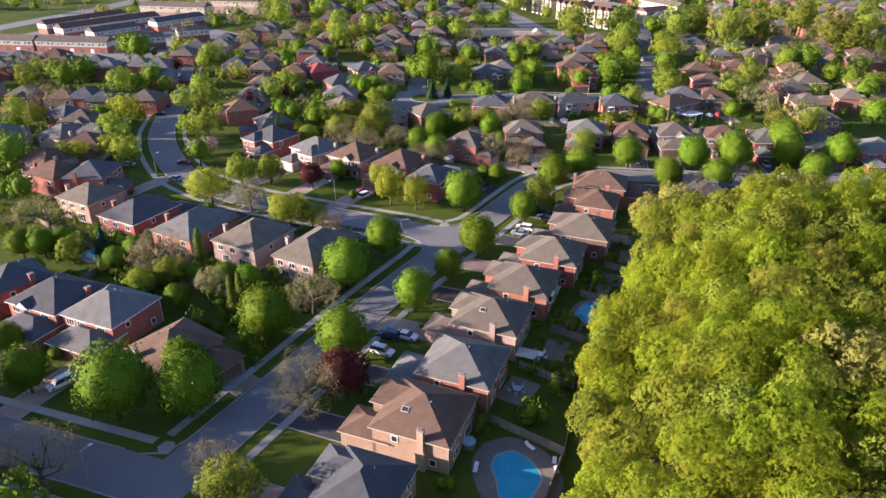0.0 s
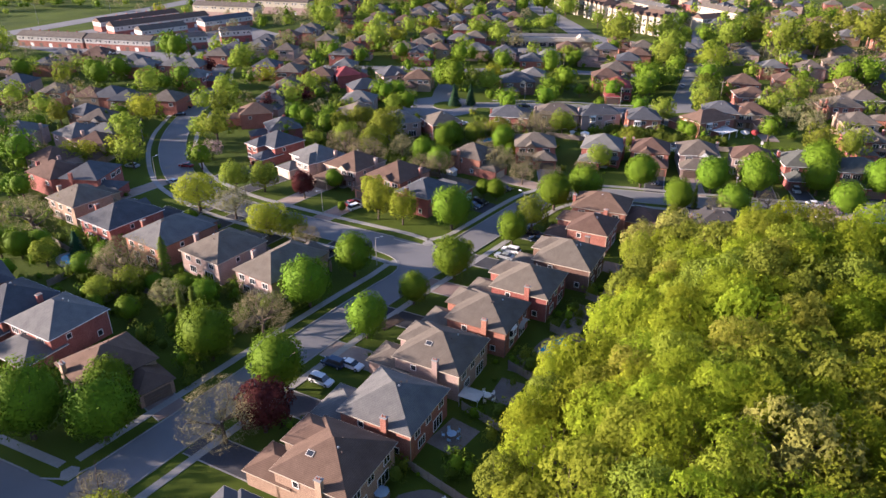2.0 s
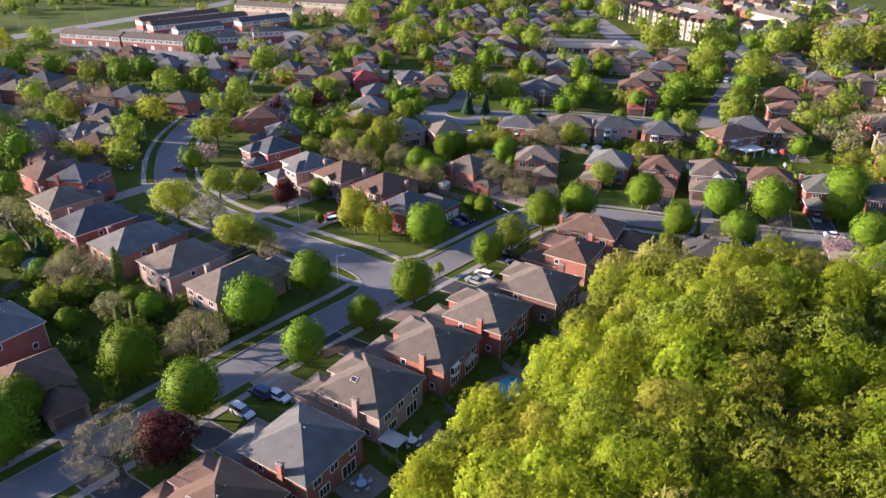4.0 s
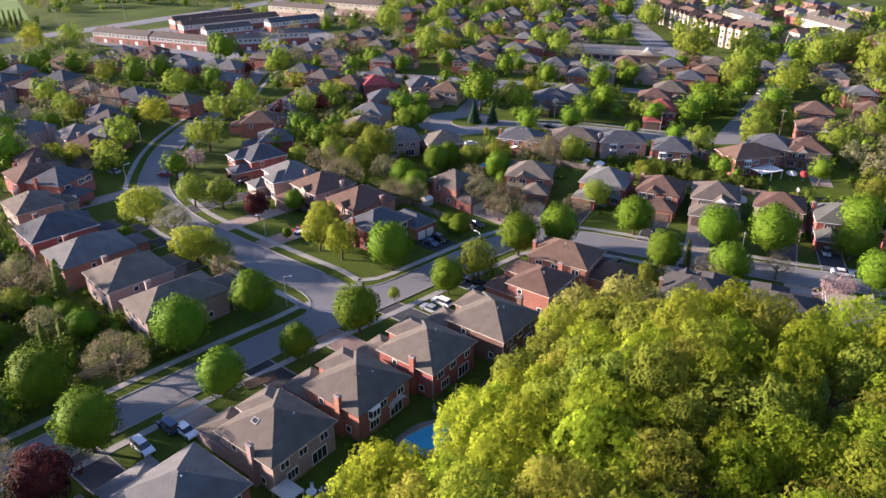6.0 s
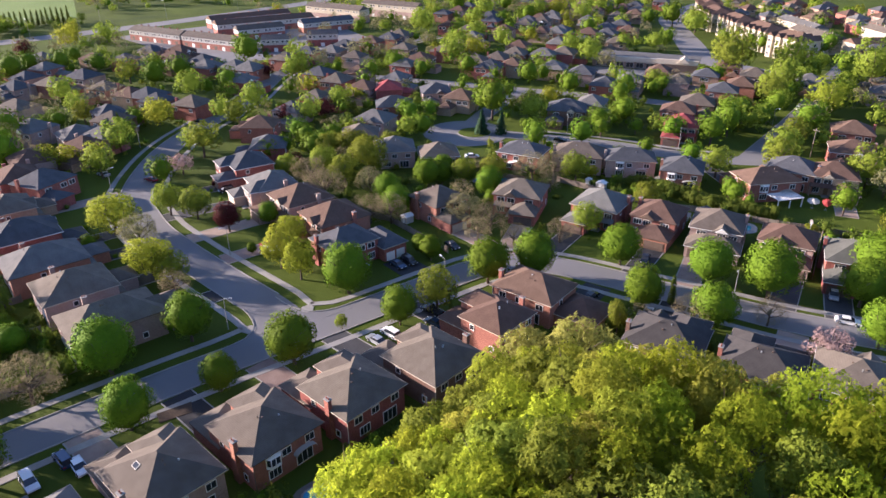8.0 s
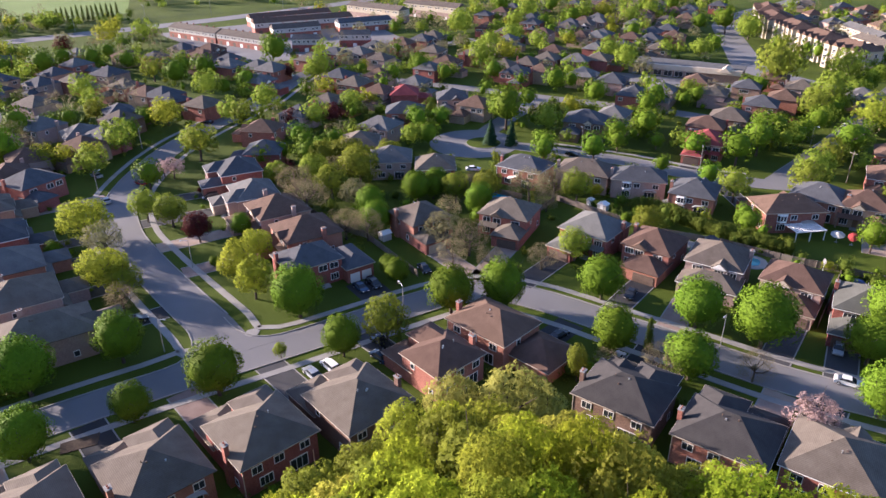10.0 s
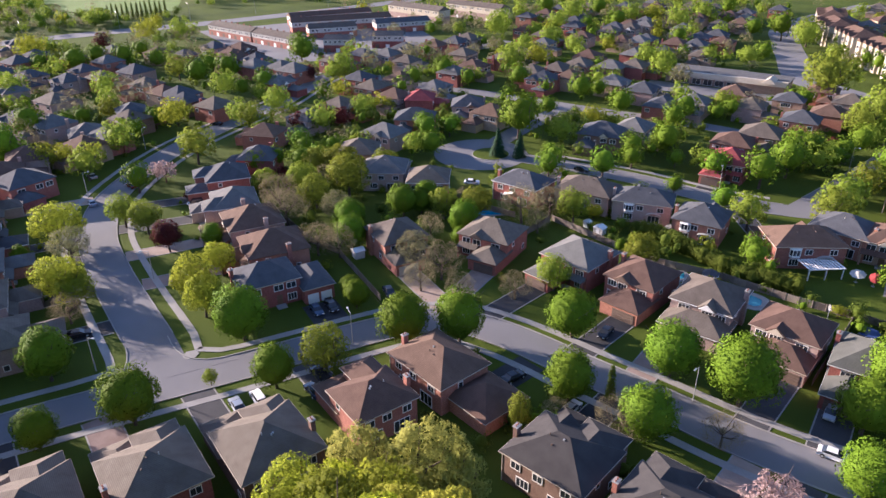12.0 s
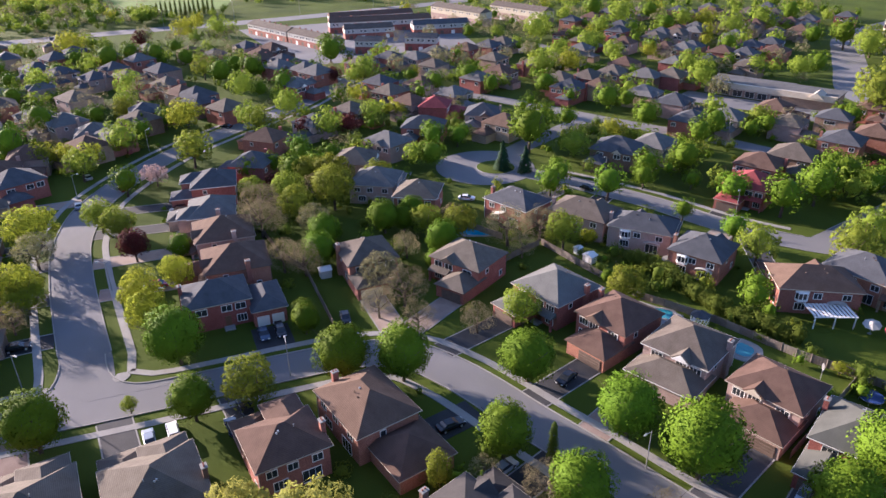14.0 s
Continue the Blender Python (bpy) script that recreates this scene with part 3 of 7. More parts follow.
# ---- houses ----
def window(parent, x, y, z, w, h, side, cols=2, detail=True, trim=None):
    """A window on a wall of a house: side 0 front, 1 right, 2 back, 3 left. Frame and bars are one ring, panes sit behind."""
    t, bar, deep = 0.11, 0.075, 0.045
    xs = [-w / 2 - t, -w / 2]
    for i in range(1, cols):
        c = -w / 2 + w * i / cols
        xs += [c - bar / 2, c + bar / 2]
    xs += [w / 2, w / 2 + t]
    zs = [-t, 0, h, h + t]
    s = Shape()
    n = len(xs)
    s.v = [(a, -0.09, c) for c in zs for a in xs] + [(xs[0], 0.02, -t), (xs[-1], 0.02, -t), (xs[-1], 0.02, h + t), (xs[0], 0.02, h + t)]
    e = 4 * n
    for r in range(3):
        for c in range(n - 1):
            q = (r * n + c, r * n + c + 1, (r + 1) * n + c + 1, (r + 1) * n + c)
            if r == 1 and c % 2 == 1:
                b = len(s.v)
                s.v += [(s.v[k][0], -0.09 + deep, s.v[k][2]) for k in q]
                s.f += [(q[k], q[(k + 1) % 4], b + (k + 1) % 4, b + k) for k in range(4)]
                s.s += [0] * 4
                if not detail:
                    s.f.append((b, b + 1, b + 2, b + 3))
                    s.s.append(1)
            else:
                s.f.append(q)
                s.s.append(0)
    s.f += [(e, e + 1, n - 1, 0), (3 * n, 4 * n - 1, e + 2, e + 3), (e + 3, e, 0, 3 * n), (n - 1, e + 1, e + 2, 4 * n - 1)]
    s.s += [0] * 4
    m = pose(x, y, z, 0, 0, 90 * side)
    if not detail:
        return part("window", s, (trim or WHITE, GLASS), parent, at=m)
    ob = part("window", s, trim or WHITE, parent, at=m)
    g = Shape()
    g.box(-w / 2, w / 2, -0.05, 0.0, 0, h)
    part("pane", g, GLASS, ob)
    return ob


ROOFSAY = {"brown": "brown", "taupe": "taupe brown", "grey": "grey", "slate": "dark slate", "pale": "pale grey", "weathered": "weathered grey-green", "charcoal": "charcoal brown", "maroon": "maroon red"}
BRICKSAY = {"red": "red brick", "rust": "orange-red brick", "tan": "tan brick", "pink": "pinkish beige brick", "brown": "dark brown brick", "cream": "cream stucco"}
HOUSES = []


def roof_part(name, ob, material, rect, z, pitch, over, trim, cut=None):
    """A hipped roof with its fascia board below; returns its top."""
    s = Shape()
    top = s.hip(*rect, z + 0.003, pitch, over, cut=cut)
    r = part(name, s, material, ob)
    if trim is None:  # far off
        return top
    f = Shape()
    a, b, c, d = rect
    o = over + 0.03
    f.box(a - o, b + o, c - o, d + o, z - 0.15, z)
    part("fascia", f, trim, r)
    return top


def house(x, y, front, w=12.0, d=12.0, roof="taupe", brick="red", mirror=False, lod=0, garage=6.2, gable=True, chimney=0, wing=0.0, high=5.6, pitch=0.54, low=False, ext=None, skylight=None, back=False, group="houses of the suburb"):
    """A two-storey hipped-roof house: walls, eaves, roofs, garage wing, windows, doors, chimney.
    chimney: 1 right side, -1 left side, 0 none; low: a low roof runs over the whole ground-floor front."""
    hr = random.Random(int(x * 13 + y * 7))
    k = -1 if mirror else 1
    ob = thing("house", pose(x, y, 0, 0, 0, front + 90), f"two-storey {BRICKSAY[brick]} house with {ROOFSAY[roof]} hipped shingle roof", "house", group)
    HOUSES.append((x, y, front, w, d))
    X, Y = w / 2, d / 2
    trim = hr.choice((WHITE, CREAMTRIM, CREAMTRIM, DARKTRIM))
    walls = Shape()
    walls.box(-X, X, -Y, Y, -0.2, high)
    part("wall", walls, BRICK[brick], ob)
    roof_part("roof", ob, ROOF[roof], (-X, X, -Y, Y), high, pitch, 0.45, trim if lod < 2 else None)
    if wing:  # a two-storey wing to the front, its ridge a little lower
        a, b = sorted((k * (X - 0.6), k * (X - 0.6 - w * 0.5)))
        s = Shape()
        s.box(a, b, -Y - wing, -Y + 1, -0.2, high - 0.02)
        part("wall", s, BRICK[brick], ob)
        roof_part("wing_roof", ob, ROOF[roof], (a, b, -Y - wing, Y * 0.6), high - 0.012, pitch, 0.42, trim)
    if ext:  # a lower wing beside the house, with garage doors to the front
        a, b, c, e, eh = ext
        s = Shape()
        s.box(a, b, c, e, -0.2, eh)
        part("wing_wall", s, BRICK[brick], ob)
        roof_part("wing_roof", ob, ROOF[roof], (a, b, c, e), eh, 0.5, 0.4, trim)
        for gx in ((a + b) / 2 - 1.45, (a + b) / 2 + 1.45):
            s = Shape()
            s.box(-1.2, 1.2, -0.07, 0.03, 0, 2.2)
            part("garage_door", s, WHITE, ob, "white garage door", at=pose(gx, c, 0))
    gh, gd = 3.0, 5.6
    if garage:  # one-storey garage wing
        a, b = sorted((k * -X, k * (-X + garage)))
        gx = k * (-X + 3.1)
        s = Shape()
        s.box(a, b, -Y - gd, -Y + 0.5, -0.2, gh)
        part("garage_wall", s, BRICK[brick], ob)
        roof_part("garage_roof", ob, ROOF[roof], (a, b, -Y - gd, -Y + 2.6), gh, 0.46, 0.36, trim if lod < 2 else None)
        if lod < 2:
            s = Shape()
            prof = [(0.05, 0)] + [(y_, 0.56 * r + z_) for r in range(4) for y_, z_ in ((-0.06, 0.0), (-0.12, 0.06), (-0.12, 0.5), (-0.06, 0.55))] + [(0.05, 2.25)]
            s.hull([(-2.4, y_, z_) for y_, z_ in prof], [(2.4, y_, z_) for y_, z_ in prof])
            part("garage_door", s, hr.choice((DARKTRIM, CREAMTRIM, DARKTRIM)), ob, "panelled garage door", at=pose(gx, -Y - gd, 0))
        c, e = sorted((k * (-X + garage + 0.3), k * (X - 0.3)))
        if lod < 2 and not wing and e - c > 2:  # low roof over the porch beside the garage
            s = Shape()
            out = 3.2 if low else 1.7
            s.hull([(c, -Y - out, 2.85), (e, -Y - out, 2.85), (e, -Y + 0.1, 2.85), (c, -Y + 0.1, 2.85)],
                   [(c, -Y - out + 0.05, 3.0), (e, -Y - out + 0.05, 3.0), (e, -Y + 0.1, 3.0 + out * 0.46), (c, -Y + 0.1, 3.0 + out * 0.46)])
            part("porch_roof", s, ROOF[roof], ob)
            s = Shape()
            s.box(e - 0.4 if k > 0 else c, e if k > 0 else c + 0.4, -Y - out + 0.3, -Y - out + 0.7, -0.2, 2.86)
            part("porch_post", s, BRICK[brick], ob)
    if gable:  # a small gable with a pale pediment over the upper front windows
        gxm = k * (w * 0.12 if not wing else -w * 0.22)
        gw = 3.8
        s = Shape()
        s.gable(gxm - gw / 2, gxm + gw / 2, -Y - 0.85, -Y + 3.4, high + 0.02, gw * 0.36)
        g = part("gable_roof", s, ROOF[roof], ob)
        if lod < 3:
            s = Shape()
            s.gable(gxm - gw / 2 + 0.3, gxm + gw / 2 - 0.3, -Y - 0.92, -Y - 0.6, high - 0.12, gw * 0.36 - 0.12)
            part("pediment", s, trim, g)
    fine = lod == 0
    up = high - 2.0
    if lod == 3:
        for bx in (-0.28, 0.28):
            window(ob, bx * w, -Y, up, 1.9, 1.3, 0, 2, False)
        window(ob, 0.05 * w, Y, up, 3.4, 1.3, 2, 4, False)
        return ob
    fy = -Y - (wing if wing else 0)
    cols = 3 if (fine or low) else 2
    if wing:
        wx = k * (X - 0.6 - w * 0.25)
        window(ob, wx - 1.4, fy, up, 1.6, 1.3, 0, 3, fine)
        window(ob, wx + 1.4, fy, up, 1.6, 1.3, 0, 3, fine)
    else:
        window(ob, k * w * 0.34, -Y, up, 1.9, 1.3, 0, cols, fine)
        window(ob, k * w * 0.12, -Y, up, 1.9, 1.3, 0, cols, fine)
    window(ob, -k * w * 0.27, -Y, up, 2.0, 1.3, 0, cols, fine)
    if lod < 2:
        dx = k * w * 0.12
        s = Shape()
        s.box(-0.5, 0.5, -0.06, 0.03, 0, 2.1)
        s.box(-0.6, -0.5, -0.09, 0.03, 0, 2.2)
        s.box(0.5, 0.6, -0.09, 0.03, 0, 2.2)
        s.box(-0.6, 0.6, -0.09, 0.03, 2.1, 2.2)
        part("front_door", s, DOOR, ob, at=pose(dx, fy, 0.3))
        s = Shape()
        s.box(-1.0, 1.0, -1.3, 0, -0.1, 0.28)
        s.box(-1.0, 1.0, -1.65, -1.3, -0.1, 0.14)
        part("porch_step", s, CONCRETE, ob, at=pose(dx, fy, 0))
        window(ob, k * w * 0.34, fy, 0.8, 1.8, 1.5, 0, 3, fine)
    for bx in (-0.32, 0.03) if back else (-0.32, 0.03, 0.32)[::1 if lod < 2 else 2]:
        window(ob, bx * w, Y, up, 1.5, 1.2, 2, 2, fine)
    window(ob, X, -0.2 * d, up + 0.2, 0.9, 1.0, 1, 1, fine)
    if lod < 2:
        window(ob, -X, 0.1 * d, up + 0.2, 0.9, 1.0, 3, 1, fine)
        window(ob, -0.22 * w, Y, 0.35, 2.8, 2.1, 2, 3, fine)
        window(ob, 0.22 * w, Y, 0.9, 2.0, 1.5, 2, 3, fine)
        window(ob, X, 0.3 * d, 1.0, 0.9, 1.1, 1, 1, fine)
        window(ob, -X, -0.25 * d, 1.0, 0.9, 1.1, 3, 1, fine)
    if chimney:
        s = Shape()
        cx, cy = chimney * (X + 0.3), d * 0.16
        a = [(-0.45, -0.75), (0.45, -0.75), (0.45, 0.75), (-0.45, 0.75)]
        b = [(-0.36, -0.5), (0.36, -0.5), (0.36, 0.5), (-0.36, 0.5)]
        for low_, high_, z0, z1 in ((a, a, -0.2, 3.0), (a, b, 3.0, 3.7), (b, b, 3.7, high + 1.9)):
            s.hull([(cx + p, cy + q, z0) for p, q in low_], [(cx + p, cy + q, z1) for p, q in high_])
        ch = part("chimney", s, BRICK[brick], ob)
        if lod < 2:
            s = Shape()
            s.box(cx - 0.46, cx + 0.46, cy - 0.6, cy + 0.6, high + 1.9, high + 2.02)
            part("chimney_cap", s, CONCRETE, ch)
            for q in (-0.25, 0.22):
                s = Shape()
                limb(s, (cx, cy + q, high + 2.0), (cx, cy + q, high + 2.3), 0.13, 0.11, 8)
                part("flue", s, BRICK["rust"], ch)
    if lod < 2:
        for i in range(3):
            vx, vy = hr.uniform(-0.16, 0.16) * w, hr.uniform(0.06, 0.2) * d
            vz = high + (min(X - abs(vx), Y - abs(vy)) + 0.45) * pitch
            s = Shape()
            if i:
                s.box(-0.15, 0.15, -0.15, 0.15, -0.2, 0.16, taper=0.04)
            else:
                limb(s, (0, 0, -0.3), (0, 0, 0.45), 0.07, 0.07, 8)
            part("roof_vent" if i else "vent_pipe", s, hr.choice((METAL, DARKTRIM, DARKTRIM)), ob, at=pose(vx, vy, vz))
        if skylight:
            sx, sy = skylight
            tilt = math.degrees(math.atan(pitch))
            s = Shape()
            s.box(-0.45, 0.45, -0.6, 0.6, -0.1, 0.12)
            sl = part("skylight", s, SIDING, ob, "pale framed skylight", at=pose(sx, sy, high + (X - abs(sx) + 0.45) * pitch, 0, tilt if sx > 0 else -tilt, 0))
            s = Shape()
            s.box(-0.36, 0.36, -0.5, 0.5, 0.08, 0.135)
            part("pane", s, GLASS, sl)
        if back:  # an arched canopy over the garden door and a white bay window beside it
            s = Shape()
            arc = [(1.9 * math.sin(a), 0.75 * math.cos(a)) for a in (i * math.pi / 18 for i in range(-9, 10))]
            for (a, b), (c, e) in zip(arc, arc[1:]):
                s.hull([(a, -0.95, b - 0.06), (c, -0.95, e - 0.06), (c, 0.02, e - 0.06), (a, 0.02, b - 0.06)], [(a, -0.95, b + 0.06), (c, -0.95, e + 0.06), (c, 0.02, e + 0.06), (a, 0.02, b + 0.06)])
            part("door_canopy", s, SIDING, ob, "white arched canopy over the garden door", at=pose(-0.22 * w, Y, 2.62, 0, 0, 180))
            s = Shape()
            s.hull([(-1.3, 0, 0), (-0.8, -0.7, 0), (0.8, -0.7, 0), (1.3, 0, 0)], [(-1.3, 0, 0.5), (-0.8, -0.7, 0.5), (0.8, -0.7, 0.5), (1.3, 0, 0.5)])
            s.hull([(-1.4, 0, 1.9), (-0.88, -0.8, 1.9), (0.88, -0.8, 1.9), (1.4, 0, 1.9)], [(-1.3, 0, 2.3), (-0.6, -0.3, 2.3), (0.6, -0.3, 2.3), (1.3, 0, 2.3)])
            for a, b in ((-0.8, -0.66), (0.8, -0.66), (0.0, -0.66), (-1.24, -0.02), (1.24, -0.02)):
                s.box(a - 0.06, a + 0.06, b - 0.04, b + 0.06, 0.5, 1.9)
            bay = part("bay_window", s, WHITE, ob, "white bay window", at=pose(0.22 * w, Y, up - 0.6, 0, 0, 180))
            s = Shape()
            s.hull([(-1.22, 0, 0.5), (-0.76, -0.62, 0.5), (0.76, -0.62, 0.5), (1.22, 0, 0.5)], [(-1.22, 0, 1.9), (-0.76, -0.62, 1.9), (0.76, -0.62, 1.9), (1.22, 0, 1.9)])
            part("pane", s, GLASS, bay)
        s = Shape()
        s.box(X - 0.05, X + 0.05, Y + 0.0, Y + 0.09, 0, high - 0.2)
        part("downspout", s, trim, ob)
    return ob


EDGES = [(q, half) for line, half in ((STREET_A, 4.2), (STREET_B, 4.5), (STREET_D, 4.3), (STREET_E, 4.2), (STREET_F, 4.2), (STREET_G, 4.0), (STREET_H, 4.2)) for q in smooth_line(line, 1.5) if -300 < q.x < 20 and q.y < 420]


def driveway(x, y, front, w=12.0, d=12.0, mirror=False, length=9.0, paved=False):
    """The drive from a garage to the street, with pale kerb strips along its sides."""
    k = -1 if mirror else 1
    m = pose(x, y, 0, 0, 0, front + 90)
    gx = k * (-w / 2 + 3.1)
    y0 = -d / 2 - 5.6
    for i in range(80):  # run on to the edge of the street
        p = m @ Vector((gx, y0 - 3 - i * 0.25, 0))
        if any((p.x - q.x) ** 2 + (p.y - q.y) ** 2 < (half + 0.3) ** 2 for q, half in EDGES):
            length = 3 + i * 0.25
            break
    s = Shape()
    s.box(gx - 2.6, gx + 2.6, y0 - length, y0, -0.1, 0.05)
    ob = new("driveway", s.mesh("driveway", PAVERS if paved else DRIVE))
    ob.matrix_basis = m
    tagged(ob, "reddish paved driveway to a garage" if paved else "dark asphalt driveway to a garage", "driveway", kind="structure")
    for e in (-2.72, 2.72):
        s = Shape()
        s.box(gx + e - 0.12, gx + e + 0.12, y0 - length, y0, -0.1, 0.075)
        part("edging", s, CONCRETE, ob)


# ---- the houses, street by street ----
house(-46.8, 71.4, 190, w=12.2, d=12.4, roof='brown', brick='tan', mirror=True, skylight=(2.9, -2.0), gable=False, chimney=1, wing=2.5)
driveway(-46.8, 71.4, 190, 12.2, 12.4, True)
house(-48.2, 86.1, 190, w=12.2, d=12.6, roof='grey', brick='rust', mirror=True, gable=False, chimney=1, garage=8.0)
driveway(-48.2, 86.1, 190, 12.2, 12.6, True)
house(-50.9, 102.1, 190, w=12, d=12.4, roof='taupe', brick='pink', mirror=True, skylight=(2.6, -1.2), gable=False, chimney=1, wing=2.0)
driveway(-50.9, 102.1, 190, 12, 12.4, True, paved=True)
house(-51.3, 117.6, 190, w=12, d=12, roof='taupe', brick='rust', mirror=True, gable=False, chimney=1, wing=2.6, back=True)
driveway(-51.3, 117.6, 190, 12, 12, True)
house(-51.3, 133.0, 190, w=12.2, d=12, roof='taupe', brick='red', mirror=True, gable=False, chimney=1, wing=2.6)
driveway(-51.3, 133.0, 190, 12.2, 12, True, paved=True)
house(-50.1, 148.7, 190, w=12.2, d=12.6, roof='taupe', brick='brown', mirror=True, gable=False, chimney=-1, wing=2.2)
driveway(-50.1, 148.7, 190, 12.2, 12.6, True)
house(-53.2, 166.4, 190, w=10.6, d=9.6, roof='brown', brick='rust', mirror=True, gable=False, chimney=-1, wing=4.0)
driveway(-53.2, 166.4, 190, 10.6, 9.6, True)
house(-57.2, 180.0, 105, w=13.6, d=10.6, roof='brown', brick='rust', gable=False, chimney=1, garage=0, ext=[-15.2, -5.6, -6.0, 3.4, 3.0])
house(-45.8, 54.1, 190, w=11.6, d=10.6, roof='slate', brick='tan', mirror=True, gable=False, chimney=0, wing=2.5)
driveway(-45.8, 54.1, 190, 11.6, 10.6, True, paved=True)
house(-101.0, 160.1, 3, w=12.2, d=10.2, roof='slate', brick='red', lod=1, gable=False, chimney=-1, garage=0, ext=[6.11, 12.6, -7.6, 3.4, 3.6])
house(-115.3, 165.5, -90, w=12.4, d=13.4, roof='brown', brick='rust', lod=1, gable=True, chimney=1, garage=6.4)
driveway(-115.3, 165.5, -90, 12.4, 13.4, False, paved=True)
house(-131.6, 164.2, -90, w=12.6, d=13, roof='brown', brick='pink', lod=1, gable=True, chimney=1)
driveway(-131.6, 164.2, -90, 12.6, 13, False, paved=True)
house(-146.3, 162.6, -95, w=12.7, d=11.1, roof='grey', brick='pink', lod=1, gable=False, chimney=1, wing=2.5)
driveway(-146.3, 162.6, -95, 12.7, 11.1, False)
house(-167.0, 164.4, -95, w=12.2, d=11.6, roof='slate', brick='red', mirror=True, lod=1, gable=False, chimney=0, wing=3.0)
driveway(-167.0, 164.4, -95, 12.2, 11.6, True)
house(-178.9, 176.7, -120, w=11.5, d=11.1, roof='slate', brick='red', lod=2, gable=False, chimney=-1)
house(-202.2, 183.9, -130, w=11.0, d=11.7, roof='brown', brick='rust', lod=2, gable=True, chimney=-1)
house(-172.7, 99.8, 93, w=12.4, d=11.2, roof='taupe', brick='tan', mirror=True, lod=1, gable=True, chimney=1)
driveway(-172.7, 99.8, 93, 12.4, 11.2, True, paved=True)
house(-152.1, 99.9, 93, w=12.5, d=15, roof='slate', brick='red', lod=1, gable=True, chimney=1)
driveway(-152.1, 99.9, 93, 12.5, 15, False)
house(-133.4, 101.6, 93, w=12.6, d=16, roof='grey', brick='rust', mirror=True, lod=1, gable=False, chimney=1)
driveway(-133.4, 101.6, 93, 12.6, 16, True)
house(-116.3, 104.3, 93, w=12.6, d=14, roof='taupe', brick='pink', mirror=True, lod=1, gable=False, chimney=1)
driveway(-116.3, 104.3, 93, 12.6, 14, True)
house(-99.5, 107.3, 93, w=11.2, d=17, roof='taupe', brick='pink', mirror=True, lod=1, gable=True, chimney=1)
driveway(-99.5, 107.3, 93, 11.2, 17, True)
house(-197.6, 105.8, 93, w=12.9, d=11.1, roof='brown', brick='red', mirror=True, lod=2, gable=False, chimney=1)
house(-211.1, 111.5, 93, w=12.6, d=11.2, roof='brown', brick='pink', mirror=True, lod=2, gable=False, chimney=-1)
house(-230.2, 129.3, 93, w=11.9, d=11.8, roof='grey', brick='pink', lod=2, gable=True, chimney=-1)
house(-253.1, 145.1, 93, w=11.3, d=10.5, roof='slate', brick='brown', lod=2, gable=False, chimney=1)
house(-145.2, 62.8, -100, w=11.1, d=11.4, roof='slate', brick='red', mirror=True, lod=1, gable=True, chimney=1)
driveway(-145.2, 62.8, -100, 11.1, 11.4, True)
house(-130.4, 63.4, -82, w=13, d=12.2, roof='slate', brick='red', mirror=True, lod=1, gable=True, chimney=1, low=True, garage=11)
driveway(-130.4, 63.4, -82, 13, 12.2, True)
house(-116.8, 66.0, -82, w=13, d=12, roof='grey', brick='red', mirror=True, lod=1, gable=False, chimney=0, low=True, garage=11)
driveway(-116.8, 66.0, -82, 13, 12, True, paved=True)
house(-96.7, 64.5, -5, w=12.3, d=11.5, roof='brown', brick='tan', mirror=True, gable=False, chimney=-1, high=4.6)
driveway(-96.7, 64.5, -5, 12.3, 11.5, True, paved=True)
house(-107.9, 193.2, 3, w=11, d=11.4, roof='taupe', brick='rust', lod=1, gable=True, chimney=-1, garage=7.2)
driveway(-107.9, 193.2, 3, 11, 11.4, False, paved=True)
house(-97.8, 214.1, -57, w=12.6, d=11, roof='taupe', brick='red', mirror=True, lod=1, gable=True, chimney=0, garage=7)
driveway(-97.8, 214.1, -57, 12.6, 11, True, paved=True)
house(-78.8, 225.5, -71, w=12.2, d=12.2, roof='pale', brick='red', gable=False, chimney=1)
driveway(-78.8, 225.5, -71, 12.2, 12.2, False)
house(-65.0, 231.5, -70, w=11, d=11.4, roof='brown', brick='rust', mirror=True, gable=True, chimney=-1, garage=8.4)
driveway(-65.0, 231.5, -70, 11, 11.4, True)
house(-52.2, 237.8, -64, w=11.6, d=12, roof='taupe', brick='pink', gable=True, chimney=1, low=True, garage=12)
driveway(-52.2, 237.8, -64, 11.6, 12, False, paved=True)
house(-37.3, 243.3, -68, w=11.6, d=10.2, roof='brown', brick='pink', mirror=True, gable=True, chimney=0, low=True, garage=10)
driveway(-37.3, 243.3, -68, 11.6, 10.2, True)
house(-23.3, 246.4, -62, w=12.1, d=11.8, roof='weathered', brick='red', gable=False, chimney=-1)
driveway(-23.3, 246.4, -62, 12.1, 11.8, False)
house(-28.8, 186.0, 112, w=13, d=11, roof='charcoal', brick='brown', mirror=True, gable=True, chimney=1, wing=3)
driveway(-28.8, 186.0, 112, 13, 11, True)
house(-13.8, 192.1, 112, w=13, d=10.9, roof='charcoal', brick='rust', gable=False, chimney=1, wing=3)
driveway(-13.8, 192.1, 112, 13, 10.9, False, paved=True)
house(-2.0, 200.6, 112, w=12.4, d=12.4, roof='taupe', brick='red', mirror=True, gable=True, chimney=0)
driveway(-2.0, 200.6, 112, 12.4, 12.4, True)
house(-122.5, 238.1, 115, w=13.6, d=10.6, roof='slate', brick='red', mirror=True, lod=1, gable=False, chimney=1)
driveway(-122.5, 238.1, 115, 13.6, 10.6, True)
